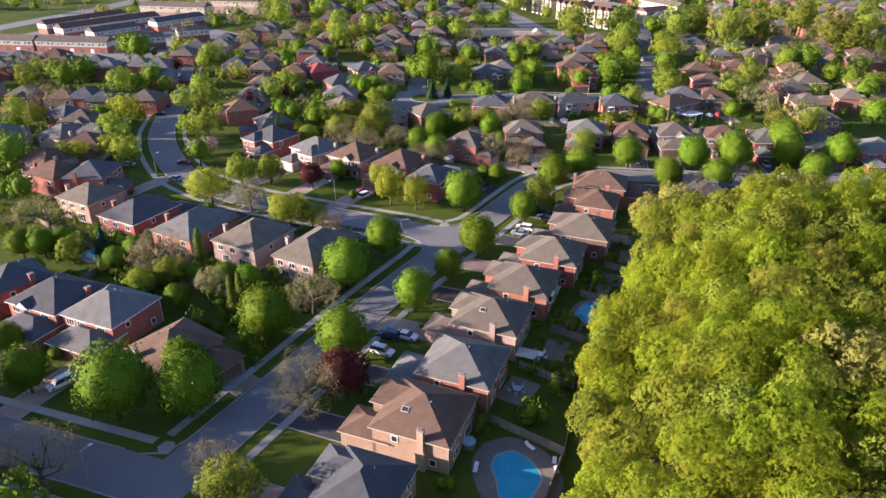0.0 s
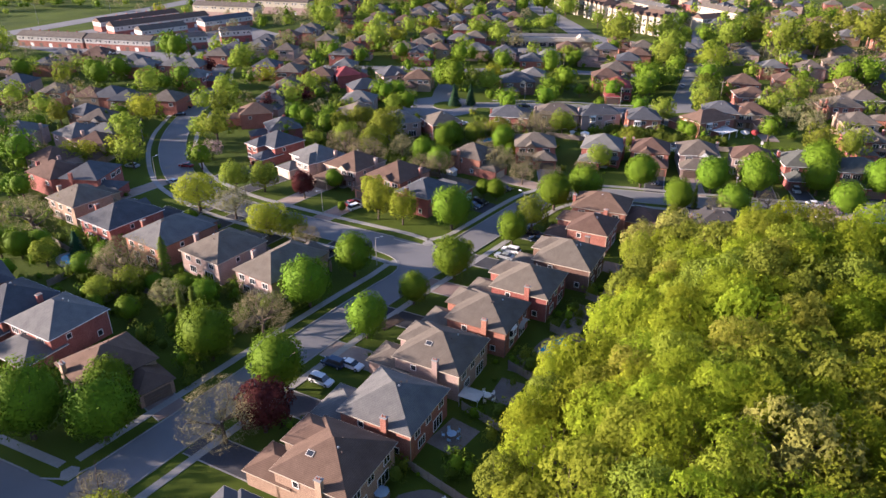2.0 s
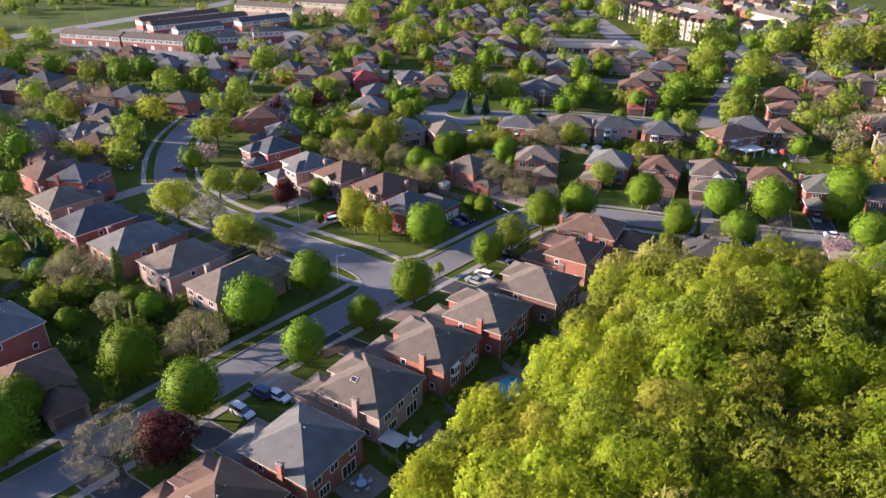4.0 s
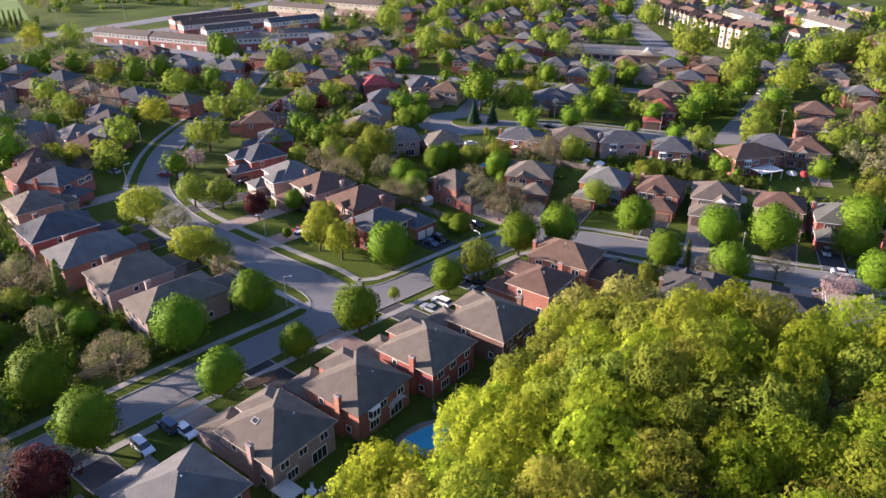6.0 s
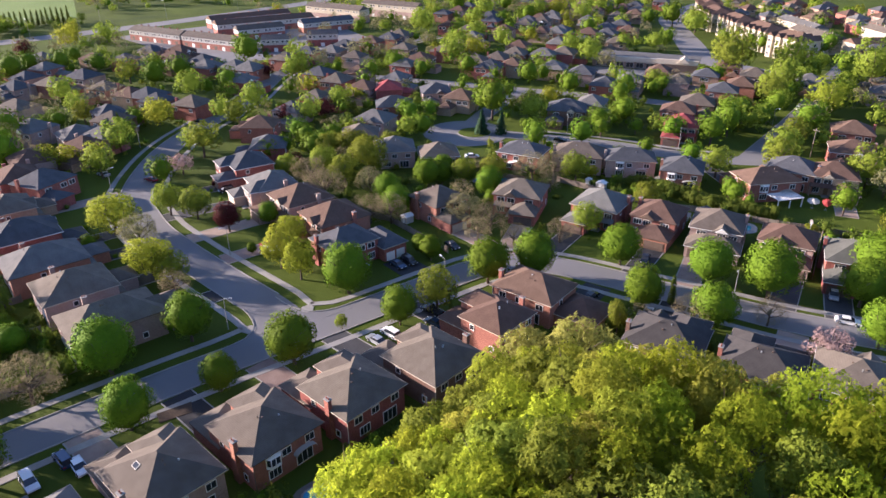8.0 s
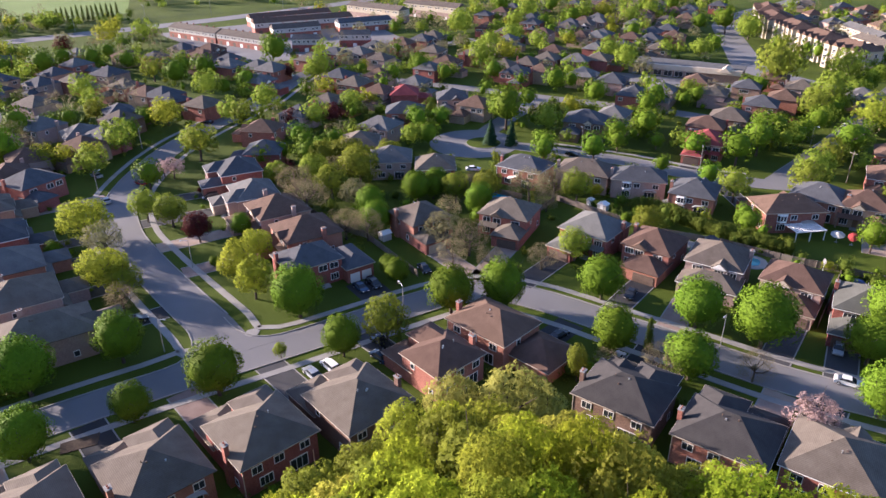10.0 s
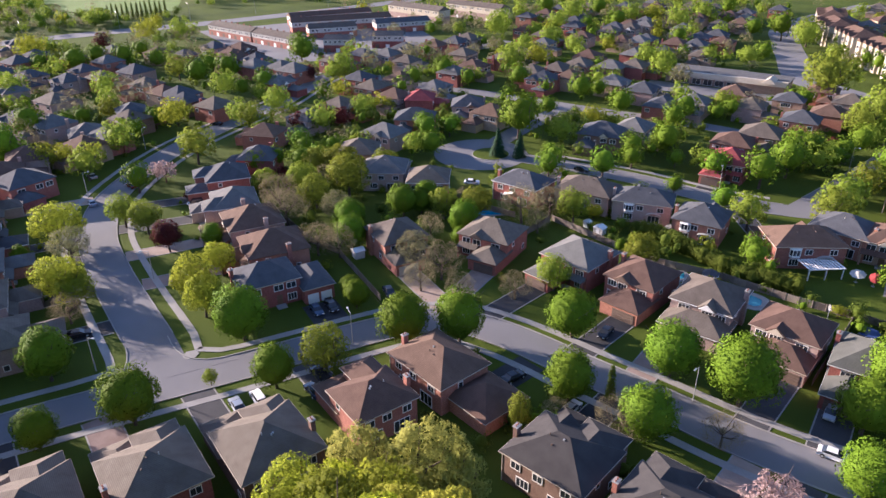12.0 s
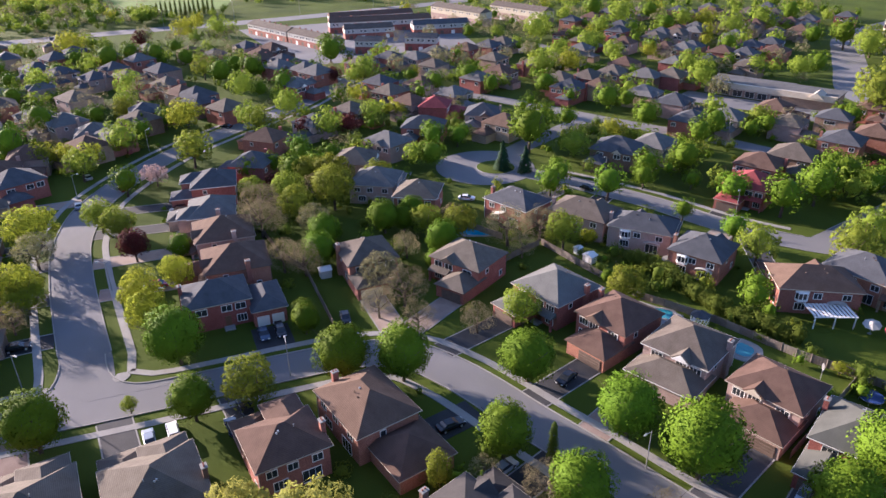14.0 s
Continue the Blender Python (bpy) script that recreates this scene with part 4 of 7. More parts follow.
house(-110.3, 250.9, 124, w=15, d=10.5, roof='taupe', brick='pink', mirror=True, lod=1, gable=True, chimney=1)
driveway(-110.3, 250.9, 124, 15, 10.5, True)
house(-97.5, 259.6, 133, w=14.6, d=9.4, roof='slate', brick='pink', lod=1, gable=True, chimney=1, back=True)
driveway(-97.5, 259.6, 133, 14.6, 9.4, False)
house(-81.9, 264.7, 121, w=11.4, d=11.6, roof='slate', brick='rust', mirror=True, lod=1, gable=True, chimney=1, back=True)
driveway(-81.9, 264.7, 121, 11.4, 11.6, True, paved=True)
house(-62.0, 276.0, 151, w=15.6, d=10.5, roof='brown', brick='rust', mirror=True, lod=1, gable=True, chimney=0, back=True)
driveway(-62.0, 276.0, 151, 15.6, 10.5, True)
house(-61.6, 290.1, 110, w=12.9, d=11.3, roof='slate', brick='rust', lod=1, gable=False, chimney=-1)
driveway(-61.6, 290.1, 110, 12.9, 11.3, False)
house(-137.9, 215.8, 150, w=11.3, d=11.3, roof='taupe', brick='rust', mirror=True, lod=1, gable=False, chimney=0)
driveway(-137.9, 215.8, 150, 11.3, 11.3, True)
house(-151.1, 207.7, 150, w=12.2, d=12.2, roof='grey', brick='pink', lod=1, gable=True, chimney=0)
driveway(-151.1, 207.7, 150, 12.2, 12.2, False)
house(-170.3, 206.4, 60, w=12.7, d=11.6, roof='taupe', brick='pink', lod=2, gable=True, chimney=0)
house(-183.3, 220.4, -60, w=12.8, d=11.1, roof='grey', brick='pink', lod=2, gable=True, chimney=0)
house(-195.6, 237.3, -30, w=14, d=11.5, roof='slate', brick='red', lod=2, gable=True, chimney=0)
house(-202.8, 262.8, -30, w=11.9, d=12.2, roof='slate', brick='pink', lod=2, gable=True, chimney=1)
house(-188.2, 264.7, -60, w=11.9, d=11.0, roof='brown', brick='tan', lod=2, gable=False, chimney=1)
house(-219.6, 250.1, 60, w=11.5, d=10.9, roof='maroon', brick='red', mirror=True, lod=2, gable=False, chimney=1)
house(-227.5, 242.4, -60, w=11.3, d=10.6, roof='brown', brick='pink', mirror=True, lod=2, gable=False, chimney=1)
house(-245.6, 239.8, -60, w=11.5, d=12.3, roof='taupe', brick='red', mirror=True, lod=2, gable=False, chimney=-1)
house(-213.8, 202.2, -60, w=11.1, d=11.2, roof='slate', brick='pink', mirror=True, lod=2, gable=False, chimney=0)
house(-223.9, 218.0, 30, w=11.8, d=11.6, roof='taupe', brick='red', mirror=True, lod=2, gable=True, chimney=-1)
house(-109.8, 303.4, -60, w=11.2, d=12.4, roof='maroon', brick='red', lod=1, gable=False, chimney=-1)
driveway(-109.8, 303.4, -60, 11.2, 12.4, False)
house(-149.4, 286.1, -50, w=14, d=12.4, roof='slate', brick='brown', lod=2, gable=True, chimney=0)
house(-149.1, 299.5, 30, w=12.0, d=10.6, roof='grey', brick='tan', lod=2, gable=False, chimney=0)
house(-166.4, 327.3, 120, w=11.4, d=12.3, roof='slate', brick='red', mirror=True, lod=2, gable=True, chimney=-1)
house(-188.4, 336.7, 30, w=12.1, d=11.8, roof='slate', brick='pink', mirror=True, lod=2, gable=True, chimney=1)
house(-224.2, 311.6, -60, w=12.4, d=12.0, roof='slate', brick='red', mirror=True, lod=2, gable=True, chimney=1)
house(-221.4, 323.5, 120, w=11.1, d=11.5, roof='brown', brick='tan', lod=2, gable=True, chimney=-1)
house(-225.8, 363.4, 30, w=11.9, d=12.1, roof='taupe', brick='red', mirror=True, lod=2, gable=False, chimney=1)
house(-240.8, 342.8, -60, w=12.2, d=11.9, roof='taupe', brick='rust', lod=2, gable=True, chimney=0)
house(-260.6, 296.1, 30, w=12.6, d=12.0, roof='brown', brick='pink', lod=2, gable=True, chimney=1)
house(-253.9, 282.2, 120, w=11.4, d=11.0, roof='grey', brick='red', lod=2, gable=True, chimney=-1)
house(-204.3, 333.8, 30, w=11.6, d=12.3, roof='grey', brick='tan', mirror=True, lod=2, gable=True, chimney=0)
house(-123.6, 332.1, -60, w=12.8, d=11.8, roof='taupe', brick='brown', mirror=True, lod=2, gable=False, chimney=1)
house(-128.7, 357.1, 120, w=12.0, d=11.5, roof='slate', brick='rust', mirror=True, lod=2, gable=True, chimney=1)
house(-129.8, 372.7, 30, w=11.2, d=11.1, roof='brown', brick='rust', mirror=True, lod=2, gable=True, chimney=1)
house(-136.0, 393.2, -60, w=11.7, d=11.0, roof='taupe', brick='pink', lod=2, gable=False, chimney=-1)
house(-68.4, 341.1, -60, w=12.7, d=11.9, roof='brown', brick='red', lod=2, gable=False, chimney=1)
house(-58.7, 319.9, -60, w=12.5, d=11.2, roof='brown', brick='red', lod=1, gable=True, chimney=1)
driveway(-58.7, 319.9, -60, 12.5, 11.2, False)
house(-52.1, 294.6, -60, w=12.6, d=11.3, roof='brown', brick='tan', mirror=True, lod=1, gable=True, chimney=0)
driveway(-52.1, 294.6, -60, 12.6, 11.3, True, paved=True)
house(-51.9, 390.2, 30, w=11.4, d=11.5, roof='taupe', brick='pink', mirror=True, lod=2, gable=False, chimney=-1)
house(-66.6, 381.5, 120, w=11.9, d=10.6, roof='grey', brick='red', lod=2, gable=True, chimney=-1)
house(-34.9, 391.8, 30, w=11.4, d=10.5, roof='brown', brick='red', lod=2, gable=True, chimney=-1)
house(-21.4, 383.8, 120, w=11.3, d=10.5, roof='slate', brick='brown', mirror=True, lod=2, gable=True, chimney=1)
house(-21.9, 341.7, 120, w=11.9, d=10.9, roof='taupe', brick='pink', mirror=True, lod=1, gable=True, chimney=0)
driveway(-21.9, 341.7, 120, 11.9, 10.9, True)
house(-26.7, 326.6, 120, w=11.8, d=11.3, roof='taupe', brick='rust', mirror=True, lod=1, gable=True, chimney=1)
driveway(-26.7, 326.6, 120, 11.8, 11.3, True, paved=True)
house(-17.9, 304.4, -60, w=11.7, d=10.7, roof='taupe', brick='tan', mirror=True, lod=1, gable=False, chimney=-1)
driveway(-17.9, 304.4, -60, 11.7, 10.7, True)
house(-12.0, 284.1, -60, w=12.0, d=11.6, roof='taupe', brick='red', lod=1, gable=True, chimney=1)
driveway(-12.0, 284.1, -60, 12.0, 11.6, False, paved=True)
house(-3.2, 402.4, 30, w=12.9, d=11.7, roof='taupe', brick='red', mirror=True, lod=2, gable=True, chimney=1)
house(-8.7, 250.3, -66, w=12.0, d=10.9, roof='weathered', brick='red', mirror=True, gable=False, chimney=-1)
driveway(-8.7, 250.3, -66, 12.0, 10.9, True)
house(8.0, 253.4, -66, w=11.8, d=12.0, roof='pale', brick='red', gable=True, chimney=-1)
driveway(8.0, 253.4, -66, 11.8, 12.0, False)
house(-376.5, 101.4, -60, w=12.1, d=12.1, roof='slate', brick='rust', lod=2, gable=False, chimney=-1)
house(-352.4, 95.6, -60, w=12.8, d=11.2, roof='slate', brick='pink', mirror=True, lod=2, gable=False, chimney=-1)
house(-320.8, 123.5, -60, w=11.5, d=10.8, roof='slate', brick='pink', mirror=True, lod=2, gable=True, chimney=1)
house(-318.6, 137.7, 30, w=11.2, d=11.9, roof='taupe', brick='red', mirror=True, lod=2, gable=False, chimney=0)
house(-325.6, 152.2, -60, w=12.8, d=12.2, roof='slate', brick='pink', lod=2, gable=False, chimney=-1)
house(-295.8, 154.2, -60, w=11.0, d=10.9, roof='taupe', brick='red', lod=2, gable=True, chimney=1)
house(-277.1, 159.5, 120, w=11.5, d=10.6, roof='brown', brick='tan', mirror=True, lod=2, gable=False, chimney=1)
house(-259.5, 165.3, 120, w=11.6, d=10.9, roof='slate', brick='brown', lod=2, gable=False, chimney=0)
house(-246.2, 174.9, 120, w=11.9, d=11.7, roof='taupe', brick='red', lod=2, gable=False, chimney=1)
house(-283.8, 118.7, 120, w=12.9, d=11.0, roof='taupe', brick='pink', mirror=True, lod=2, gable=False, chimney=0)
house(-248.3, 118.2, -60, w=12.3, d=12.0, roof='grey', brick='pink', lod=2, gable=True, chimney=1)
house(-260.9, 107.5, -60, w=12.7, d=11.7, roof='slate', brick='rust', mirror=True, lod=2, gable=True, chimney=-1)
house(-241.8, 143.8, -60, w=11.7, d=10.9, roof='taupe', brick='brown', lod=2, gable=True, chimney=0)
house(-222.7, 135.3, -60, w=12.2, d=10.9, roof='grey', brick='red', mirror=True, lod=2, gable=True, chimney=1)
house(-215.5, 128.1, -60, w=11.4, d=10.8, roof='brown', brick='tan', mirror=True, lod=2, gable=False, chimney=0)
house(-188.3, 111.2, 30, w=12.9, d=11.6, roof='slate', brick='red', lod=2, gable=False, chimney=-1)
house(-345.4, 200.0, 120, w=12.8, d=10.6, roof='brown', brick='red', lod=2, gable=True, chimney=-1)
house(-369.9, 195.6, -60, w=11.4, d=10.9, roof='slate', brick='pink', mirror=True, lod=2, gable=True, chimney=1)
house(-326.0, 208.5, -60, w=11.3, d=11.4, roof='slate', brick='pink', mirror=True, lod=2, gable=True, chimney=0)
house(-293.3, 218.9, -60, w=13.0, d=12.5, roof='grey', brick='rust', mirror=True, lod=2, gable=False, chimney=-1)
house(-301.5, 215.2, 120, w=11.7, d=12.2, roof='grey', brick='red', mirror=True, lod=2, gable=False, chimney=-1)
house(-303.9, 242.9, 120, w=12.9, d=11.5, roof='taupe', brick='rust', lod=2, gable=True, chimney=1)
house(-311.9, 259.4, 120, w=12.9, d=10.5, roof='slate', brick='red', lod=2, gable=False, chimney=0)
house(-306.9, 271.1, -60, w=12.0, d=11.0, roof='grey', brick='pink', lod=2, gable=False, chimney=0)
house(-317.1, 285.2, -60, w=11.9, d=11.0, roof='slate', brick='pink', lod=2, gable=True, chimney=1)
house(-359.2, 207.7, 30, w=11.1, d=12.5, roof='brown', brick='brown', mirror=True, lod=2, gable=True, chimney=-1)
house(-318.0, 302.9, -60, w=12.1, d=11.1, roof='brown', brick='red', mirror=True, lod=2, gable=False, chimney=-1)
house(-320.8, 317.1, 30, w=12.0, d=12.0, roof='slate', brick='red', lod=2, gable=True, chimney=1)
house(-325.5, 327.5, -60, w=12.4, d=12.5, roof='taupe', brick='pink', lod=2, gable=True, chimney=-1)
house(-335.4, 198.3, -60, w=11.9, d=12.4, roof='brown', brick='brown', mirror=True, lod=2, gable=True, chimney=-1)
house(-311.6, 204.6, 30, w=12.7, d=12.2, roof='grey', brick='red', mirror=True, lod=2, gable=True, chimney=1)
house(-273.0, 206.0, 30, w=11.3, d=12.1, roof='grey', brick='red', mirror=True, lod=2, gable=True, chimney=1)
house(-270.4, 164.9, 30, w=12.8, d=12.4, roof='slate', brick='rust', mirror=True, lod=2, gable=True, chimney=0)
house(-271.0, 318.8, 30, w=12.9, d=11.3, roof='taupe', brick='red', mirror=True, lod=2, gable=True, chimney=-1)
house(-238.7, 314.7, -60, w=12.2, d=11.6, roof='taupe', brick='rust', mirror=True, lod=2, gable=True, chimney=1)
house(-289.4, 305.8, 30, w=11.5, d=10.9, roof='taupe', brick='tan', lod=2, gable=False, chimney=1)
house(-283.2, 345.3, -60, w=12.9, d=12.4, roof='taupe', brick='pink', mirror=True, lod=2, gable=True, chimney=-1)
house(-300.5, 388.1, -60, w=12.1, d=10.6, roof='brown', brick='pink', lod=2, gable=True, chimney=0)
house(-317.1, 424.3, 120, w=12.4, d=11.4, roof='slate', brick='tan', mirror=True, lod=2, gable=True, chimney=1)
house(-321.4, 439.5, 120, w=11.6, d=11.8, roof='brown', brick='rust', mirror=True, lod=2, gable=False, chimney=0)
house(-276.9, 414.2, 120, w=11.8, d=10.7, roof='slate', brick='rust', lod=2, gable=True, chimney=1)
house(-325.9, 455.5, -60, w=11.3, d=10.8, roof='grey', brick='brown', mirror=True, lod=2, gable=True, chimney=-1)
house(-229.8, 352.5, 120, w=13.0, d=11.0, roof='grey', brick='brown', lod=2, gable=True, chimney=0)
house(-251.0, 426.4, -60, w=11.9, d=12.0, roof='slate', brick='brown', mirror=True, lod=2, gable=True, chimney=-1)
house(-268.4, 458.9, 30, w=11.3, d=11.4, roof='slate', brick='rust', lod=2, gable=True, chimney=0)
house(-249.9, 444.1, 120, w=11.6, d=12.2, roof='brown', brick='red', mirror=True, lod=2, gable=True, chimney=1)
house(-307.7, 413.3, -60, w=11.8, d=12.2, roof='taupe', brick='brown', mirror=True, lod=2, gable=False, chimney=-1)
house(-310.4, 430.6, -60, w=12.1, d=12.0, roof='taupe', brick='pink', lod=2, gable=True, chimney=1)
house(-314.6, 445.7, 120, w=11.6, d=11.5, roof='grey', brick='tan', mirror=True, lod=2, gable=True, chimney=0)
house(-273.4, 406.0, -60, w=12.7, d=12.2, roof='grey', brick='red', mirror=True, lod=2, gable=True, chimney=0)
house(-259.2, 419.2, 120, w=12.5, d=11.2, roof='brown', brick='red', mirror=True, lod=2, gable=True, chimney=1)
house(-317.1, 519.8, 30, w=11.7, d=12.1, roof='brown', brick='brown', lod=2, gable=True, chimney=0)
house(-304.5, 520.5, -60, w=11.1, d=11.4, roof='grey', brick='red', mirror=True, lod=2, gable=True, chimney=1)
house(-320.9, 570.2, -60, w=11.7, d=10.9, roof='slate', brick='red', mirror=True, lod=2, gable=False, chimney=0)
house(-164.5, 341.6, -60, w=11.0, d=11.2, roof='grey', brick='pink', mirror=True, lod=2, gable=False, chimney=0)
house(-121.2, 316.8, -60, w=12.2, d=10.8, roof='brown', brick='red', mirror=True, lod=2, gable=False, chimney=1)
house(-335.1, 372.3, -60, w=11.4, d=11.4, roof='brown', brick='red', mirror=True, lod=2, gable=False, chimney=-1)
house(-279.2, 399.0, 30, w=12.5, d=12.2, roof='brown', brick='pink', mirror=True, lod=2, gable=True, chimney=0)
house(-247.6, 381.3, 30, w=11.4, d=10.8, roof='grey', brick='red', lod=2, gable=True, chimney=1)
house(-332.7, 405.6, -60, w=11.9, d=12.1, roof='slate', brick='red', mirror=True, lod=2, gable=False, chimney=-1)
house(-266.6, 444.1, -60, w=11.3, d=10.9, roof='slate', brick='brown', lod=2, gable=False, chimney=-1)
house(-238.0, 328.2, -60, w=11.2, d=12.5, roof='taupe', brick='red', mirror=True, lod=2, gable=False, chimney=-1)
house(-127.9, 493.4, -60, w=12.7, d=11.1, roof='slate', brick='tan', lod=2, gable=False, chimney=-1)
house(-92.6, 499.4, 30, w=12.8, d=11.0, roof='grey', brick='rust', lod=2, gable=False, chimney=1)
house(-78.2, 537.8, -60, w=12.8, d=11.5, roof='brown', brick='brown', lod=2, gable=True, chimney=-1)
house(-35.0, 493.2, 30, w=11.6, d=12.5, roof='brown', brick='rust', lod=2, gable=True, chimney=0)
house(-21.7, 570.8, 120, w=12.2, d=11.2, roof='grey', brick='red', lod=2, gable=False, chimney=0)
house(-54.3, 494.6, 120, w=11.9, d=11.9, roof='grey', brick='tan', mirror=True, lod=2, gable=False, chimney=1)
house(-1.3, 478.1, 120, w=12.6, d=12.4, roof='taupe', brick='brown', mirror=True, lod=2, gable=True, chimney=1)
house(-19.8, 456.6, -60, w=11.7, d=11.0, roof='taupe', brick='rust', mirror=True, lod=2, gable=True, chimney=1)
house(-114.8, 400.7, -60, w=11.5, d=11.0, roof='grey', brick='tan', mirror=True, lod=2, gable=True, chimney=-1)


# ---- the garden and street trees: x, y, crown radius ----
for x, y, r in ((-86.1, 152.4, 5.4), (-71.0, 179.3, 5.1), (-66.7, 189.0, 4.9), (-68.8, 154.2, 3.8), (-58.6, 209.3, 5.0), (-43.2, 197.4, 4.2), (-40.7, 217.5, 5.2), (-29.4, 222.3, 6.2), (-15.8, 234.0, 5.0), (-69.7, 131.3, 4.9), (-87.7, 175.7, 2.8), (-132.7, 253.4, 4.4), (-124.0, 266.7, 5.1), (-108.2, 295.9, 5.0), (-104.7, 277.1, 2.9), (-89.8, 280.2, 3.8), (-97.5, 302.7, 5.9), (-100.0, 316.6, 6.1), (-104.6, 331.8, 5.7), (-67.1, 266.6, 3.1), (-83.5, 241.0, 1.5), (-122.3, 293.6, 2.9), (-127.6, 280.9, 3.6), (-176.7, 140.7, 4.5), (-117.3, 143.6, 1.3), (-178.1, 181.9, 3.4), (-127.1, 189.8, 2.0), (-114.4, 184.0, 3.9), (-126.3, 202.9, 4.3), (-125.7, 207.8, 3.2),):
    plant('m', x, y, r)
for x, y, r in ((-183.4, 245.1, 4.0), (-183.1, 236.6, 4.4), (-168.5, 264.7, 7.3), (-139.0, 259.6, 4.1), (-167.9, 187.4, 4.7), (-184.2, 192.4, 4.0), (-129.7, 211.6, 3.6), (-122.9, 186.8, 4.1), (-92.3, 176.3, 2.4), (-110.3, 89.7, 2.9), (-175.7, 174.8, 3.7),):
    plant('m', x, y, r)
for x, y, r in ((-68.6, 163.4, 4.4), (-78.3, 277.1, 4.8), (-68.9, 295.7, 5.6), (-152.9, 135.4, 4.3), (-145.8, 140.3, 4.2), (-153.5, 183.3, 4.7), (-145.4, 194.2, 5.8), (-163.7, 191.5, 4.9), (-120.0, 211.9, 3.9), (-75.3, 216.3, 3.9), (-194.8, 160.0, 5.7), (-158.9, 197.1, 5.6), (-141.5, 183.5, 4.8),):
    plant('l', x, y, r)
for x, y, r in ((-101.9, 247.0, 2.3), (-149.0, 120.2, 6.4), (-120.6, 121.1, 5.2), (-124.5, 123.6, 2.4), (-242.7, 159.9, 5.6), (-115.2, 123.7, 4.2),):
    plant('y', x, y, r)
for x, y, r in ((-135.0, 173.5, 5.9), (-114.6, 175.7, 4.4), (-123.4, 220.0, 3.6), (-111.2, 203.9, 3.3), (-90.7, 196.8, 4.6), (-88.1, 190.6, 3.6), (-81.8, 196.8, 3.3), (-108.3, 228.7, 5.7), (-101.3, 229.1, 3.3), (-75.8, 206.9, 3.3), (-146.3, 174.7, 5.4), (-108.1, 237.3, 5.0), (-111.1, 180.0, 4.3),):
    plant('b', x, y, r)
for x, y, r in ((-131.2, 186.0, 4.2), (-98.4, 194.2, 4.6),):
    plant('s', x, y, r)
for x, y, r in ((-132.6, 144.0, 3.6), (-167.3, 180.3, 2.3), (-166.1, 152.4, 0.9),):
    plant('p', x, y, r)
for x, y, r in ((-182.4, 148.7, 3.3),):
    plant('k', x, y, r)
for x, y, r in ((-370.1, 111.2, 4.8), (-358.0, 127.4, 7.0), (-372.6, 137.1, 5.9), (-360.1, 149.4, 5.7), (-381.4, 159.4, 5.2), (-348.5, 163.5, 5.7), (-361.0, 177.6, 3.8), (-302.3, 177.0, 6.4), (-324.6, 185.1, 5.4), (-312.3, 191.8, 5.8), (-273.7, 190.6, 4.3), (-282.0, 205.0, 3.7), (-342.1, 105.7, 4.8), (-340.0, 110.1, 2.7), (-257.4, 128.0, 4.3), (-248.3, 110.6, 6.0), (-227.6, 144.3, 3.9), (-332.5, 87.2, 4.6), (-294.4, 94.7, 5.0), (-232.1, 102.9, 4.7),):
    far_tree('m', x, y, r)
for x, y, r in ((-406.1, 80.5, 4.5), (-421.2, 184.6, 6.8), (-273.1, 183.8, 5.9), (-238.6, 197.1, 5.8), (-230.3, 180.6, 4.6), (-311.7, 102.7, 6.1), (-298.3, 138.0, 5.8), (-274.1, 138.4, 4.5), (-215.7, 138.8, 6.0), (-203.0, 159.3, 4.2), (-410.9, 122.3, 3.8),):
    far_tree('l', x, y, r)
for x, y, r in ((-399.2, 106.4, 7.6), (-424.4, 165.6, 7.4), (-460.1, 175.0, 5.4), (-234.3, 157.9, 5.7), (-208.9, 115.9, 4.6), (-210.3, 121.8, 3.6),):
    far_tree('y', x, y, r)
for x, y, r in ((-341.9, 184.2, 6.2), (-266.9, 146.5, 7.1), (-266.7, 125.9, 6.1), (-237.6, 107.4, 5.4), (-269.7, 97.8, 4.3),):
    far_tree('b', x, y, r)
for x, y, r in ((-413.9, 141.1, 4.8),):
    far_tree('p', x, y, r)
for x, y, r in ((-240.6, 128.0, 2.0),):
    far_tree('t', x, y, r)
for x, y, r in ((-325.1, 232.4, 7.9), (-280.6, 259.5, 3.1), (-252.0, 261.8, 4.8), (-258.0, 279.9, 5.5), (-242.3, 283.9, 4.3), (-232.0, 304.1, 5.3), (-188.4, 237.2, 4.2), (-165.8, 229.7, 4.9), (-188.0, 249.1, 3.5), (-176.3, 267.1, 5.4), (-187.1, 280.3, 5.1), (-187.6, 289.9, 4.1), (-148.8, 264.2, 2.4), (-151.1, 279.4, 3.2), (-370.1, 325.9, 4.1),):
    far_tree('m', x, y, r)
for x, y, r in ((-309.2, 236.9, 3.3), (-277.2, 237.3, 6.3), (-206.9, 205.6, 4.9), (-216.2, 224.5, 4.6), (-228.1, 249.5, 2.7), (-169.0, 225.2, 4.2), (-156.6, 274.3, 5.4), (-341.9, 356.6, 7.2), (-363.4, 341.4, 4.1), (-279.2, 336.8, 7.0), (-261.1, 317.9, 6.5), (-299.1, 364.7, 6.0), (-325.4, 373.2, 5.8),):
    far_tree('l', x, y, r)
for x, y, r in ((-221.7, 237.0, 3.2), (-261.1, 332.8, 6.6),):
    far_tree('y', x, y, r)
for x, y, r in ((-346.5, 272.9, 6.2),):
    far_tree('b', x, y, r)
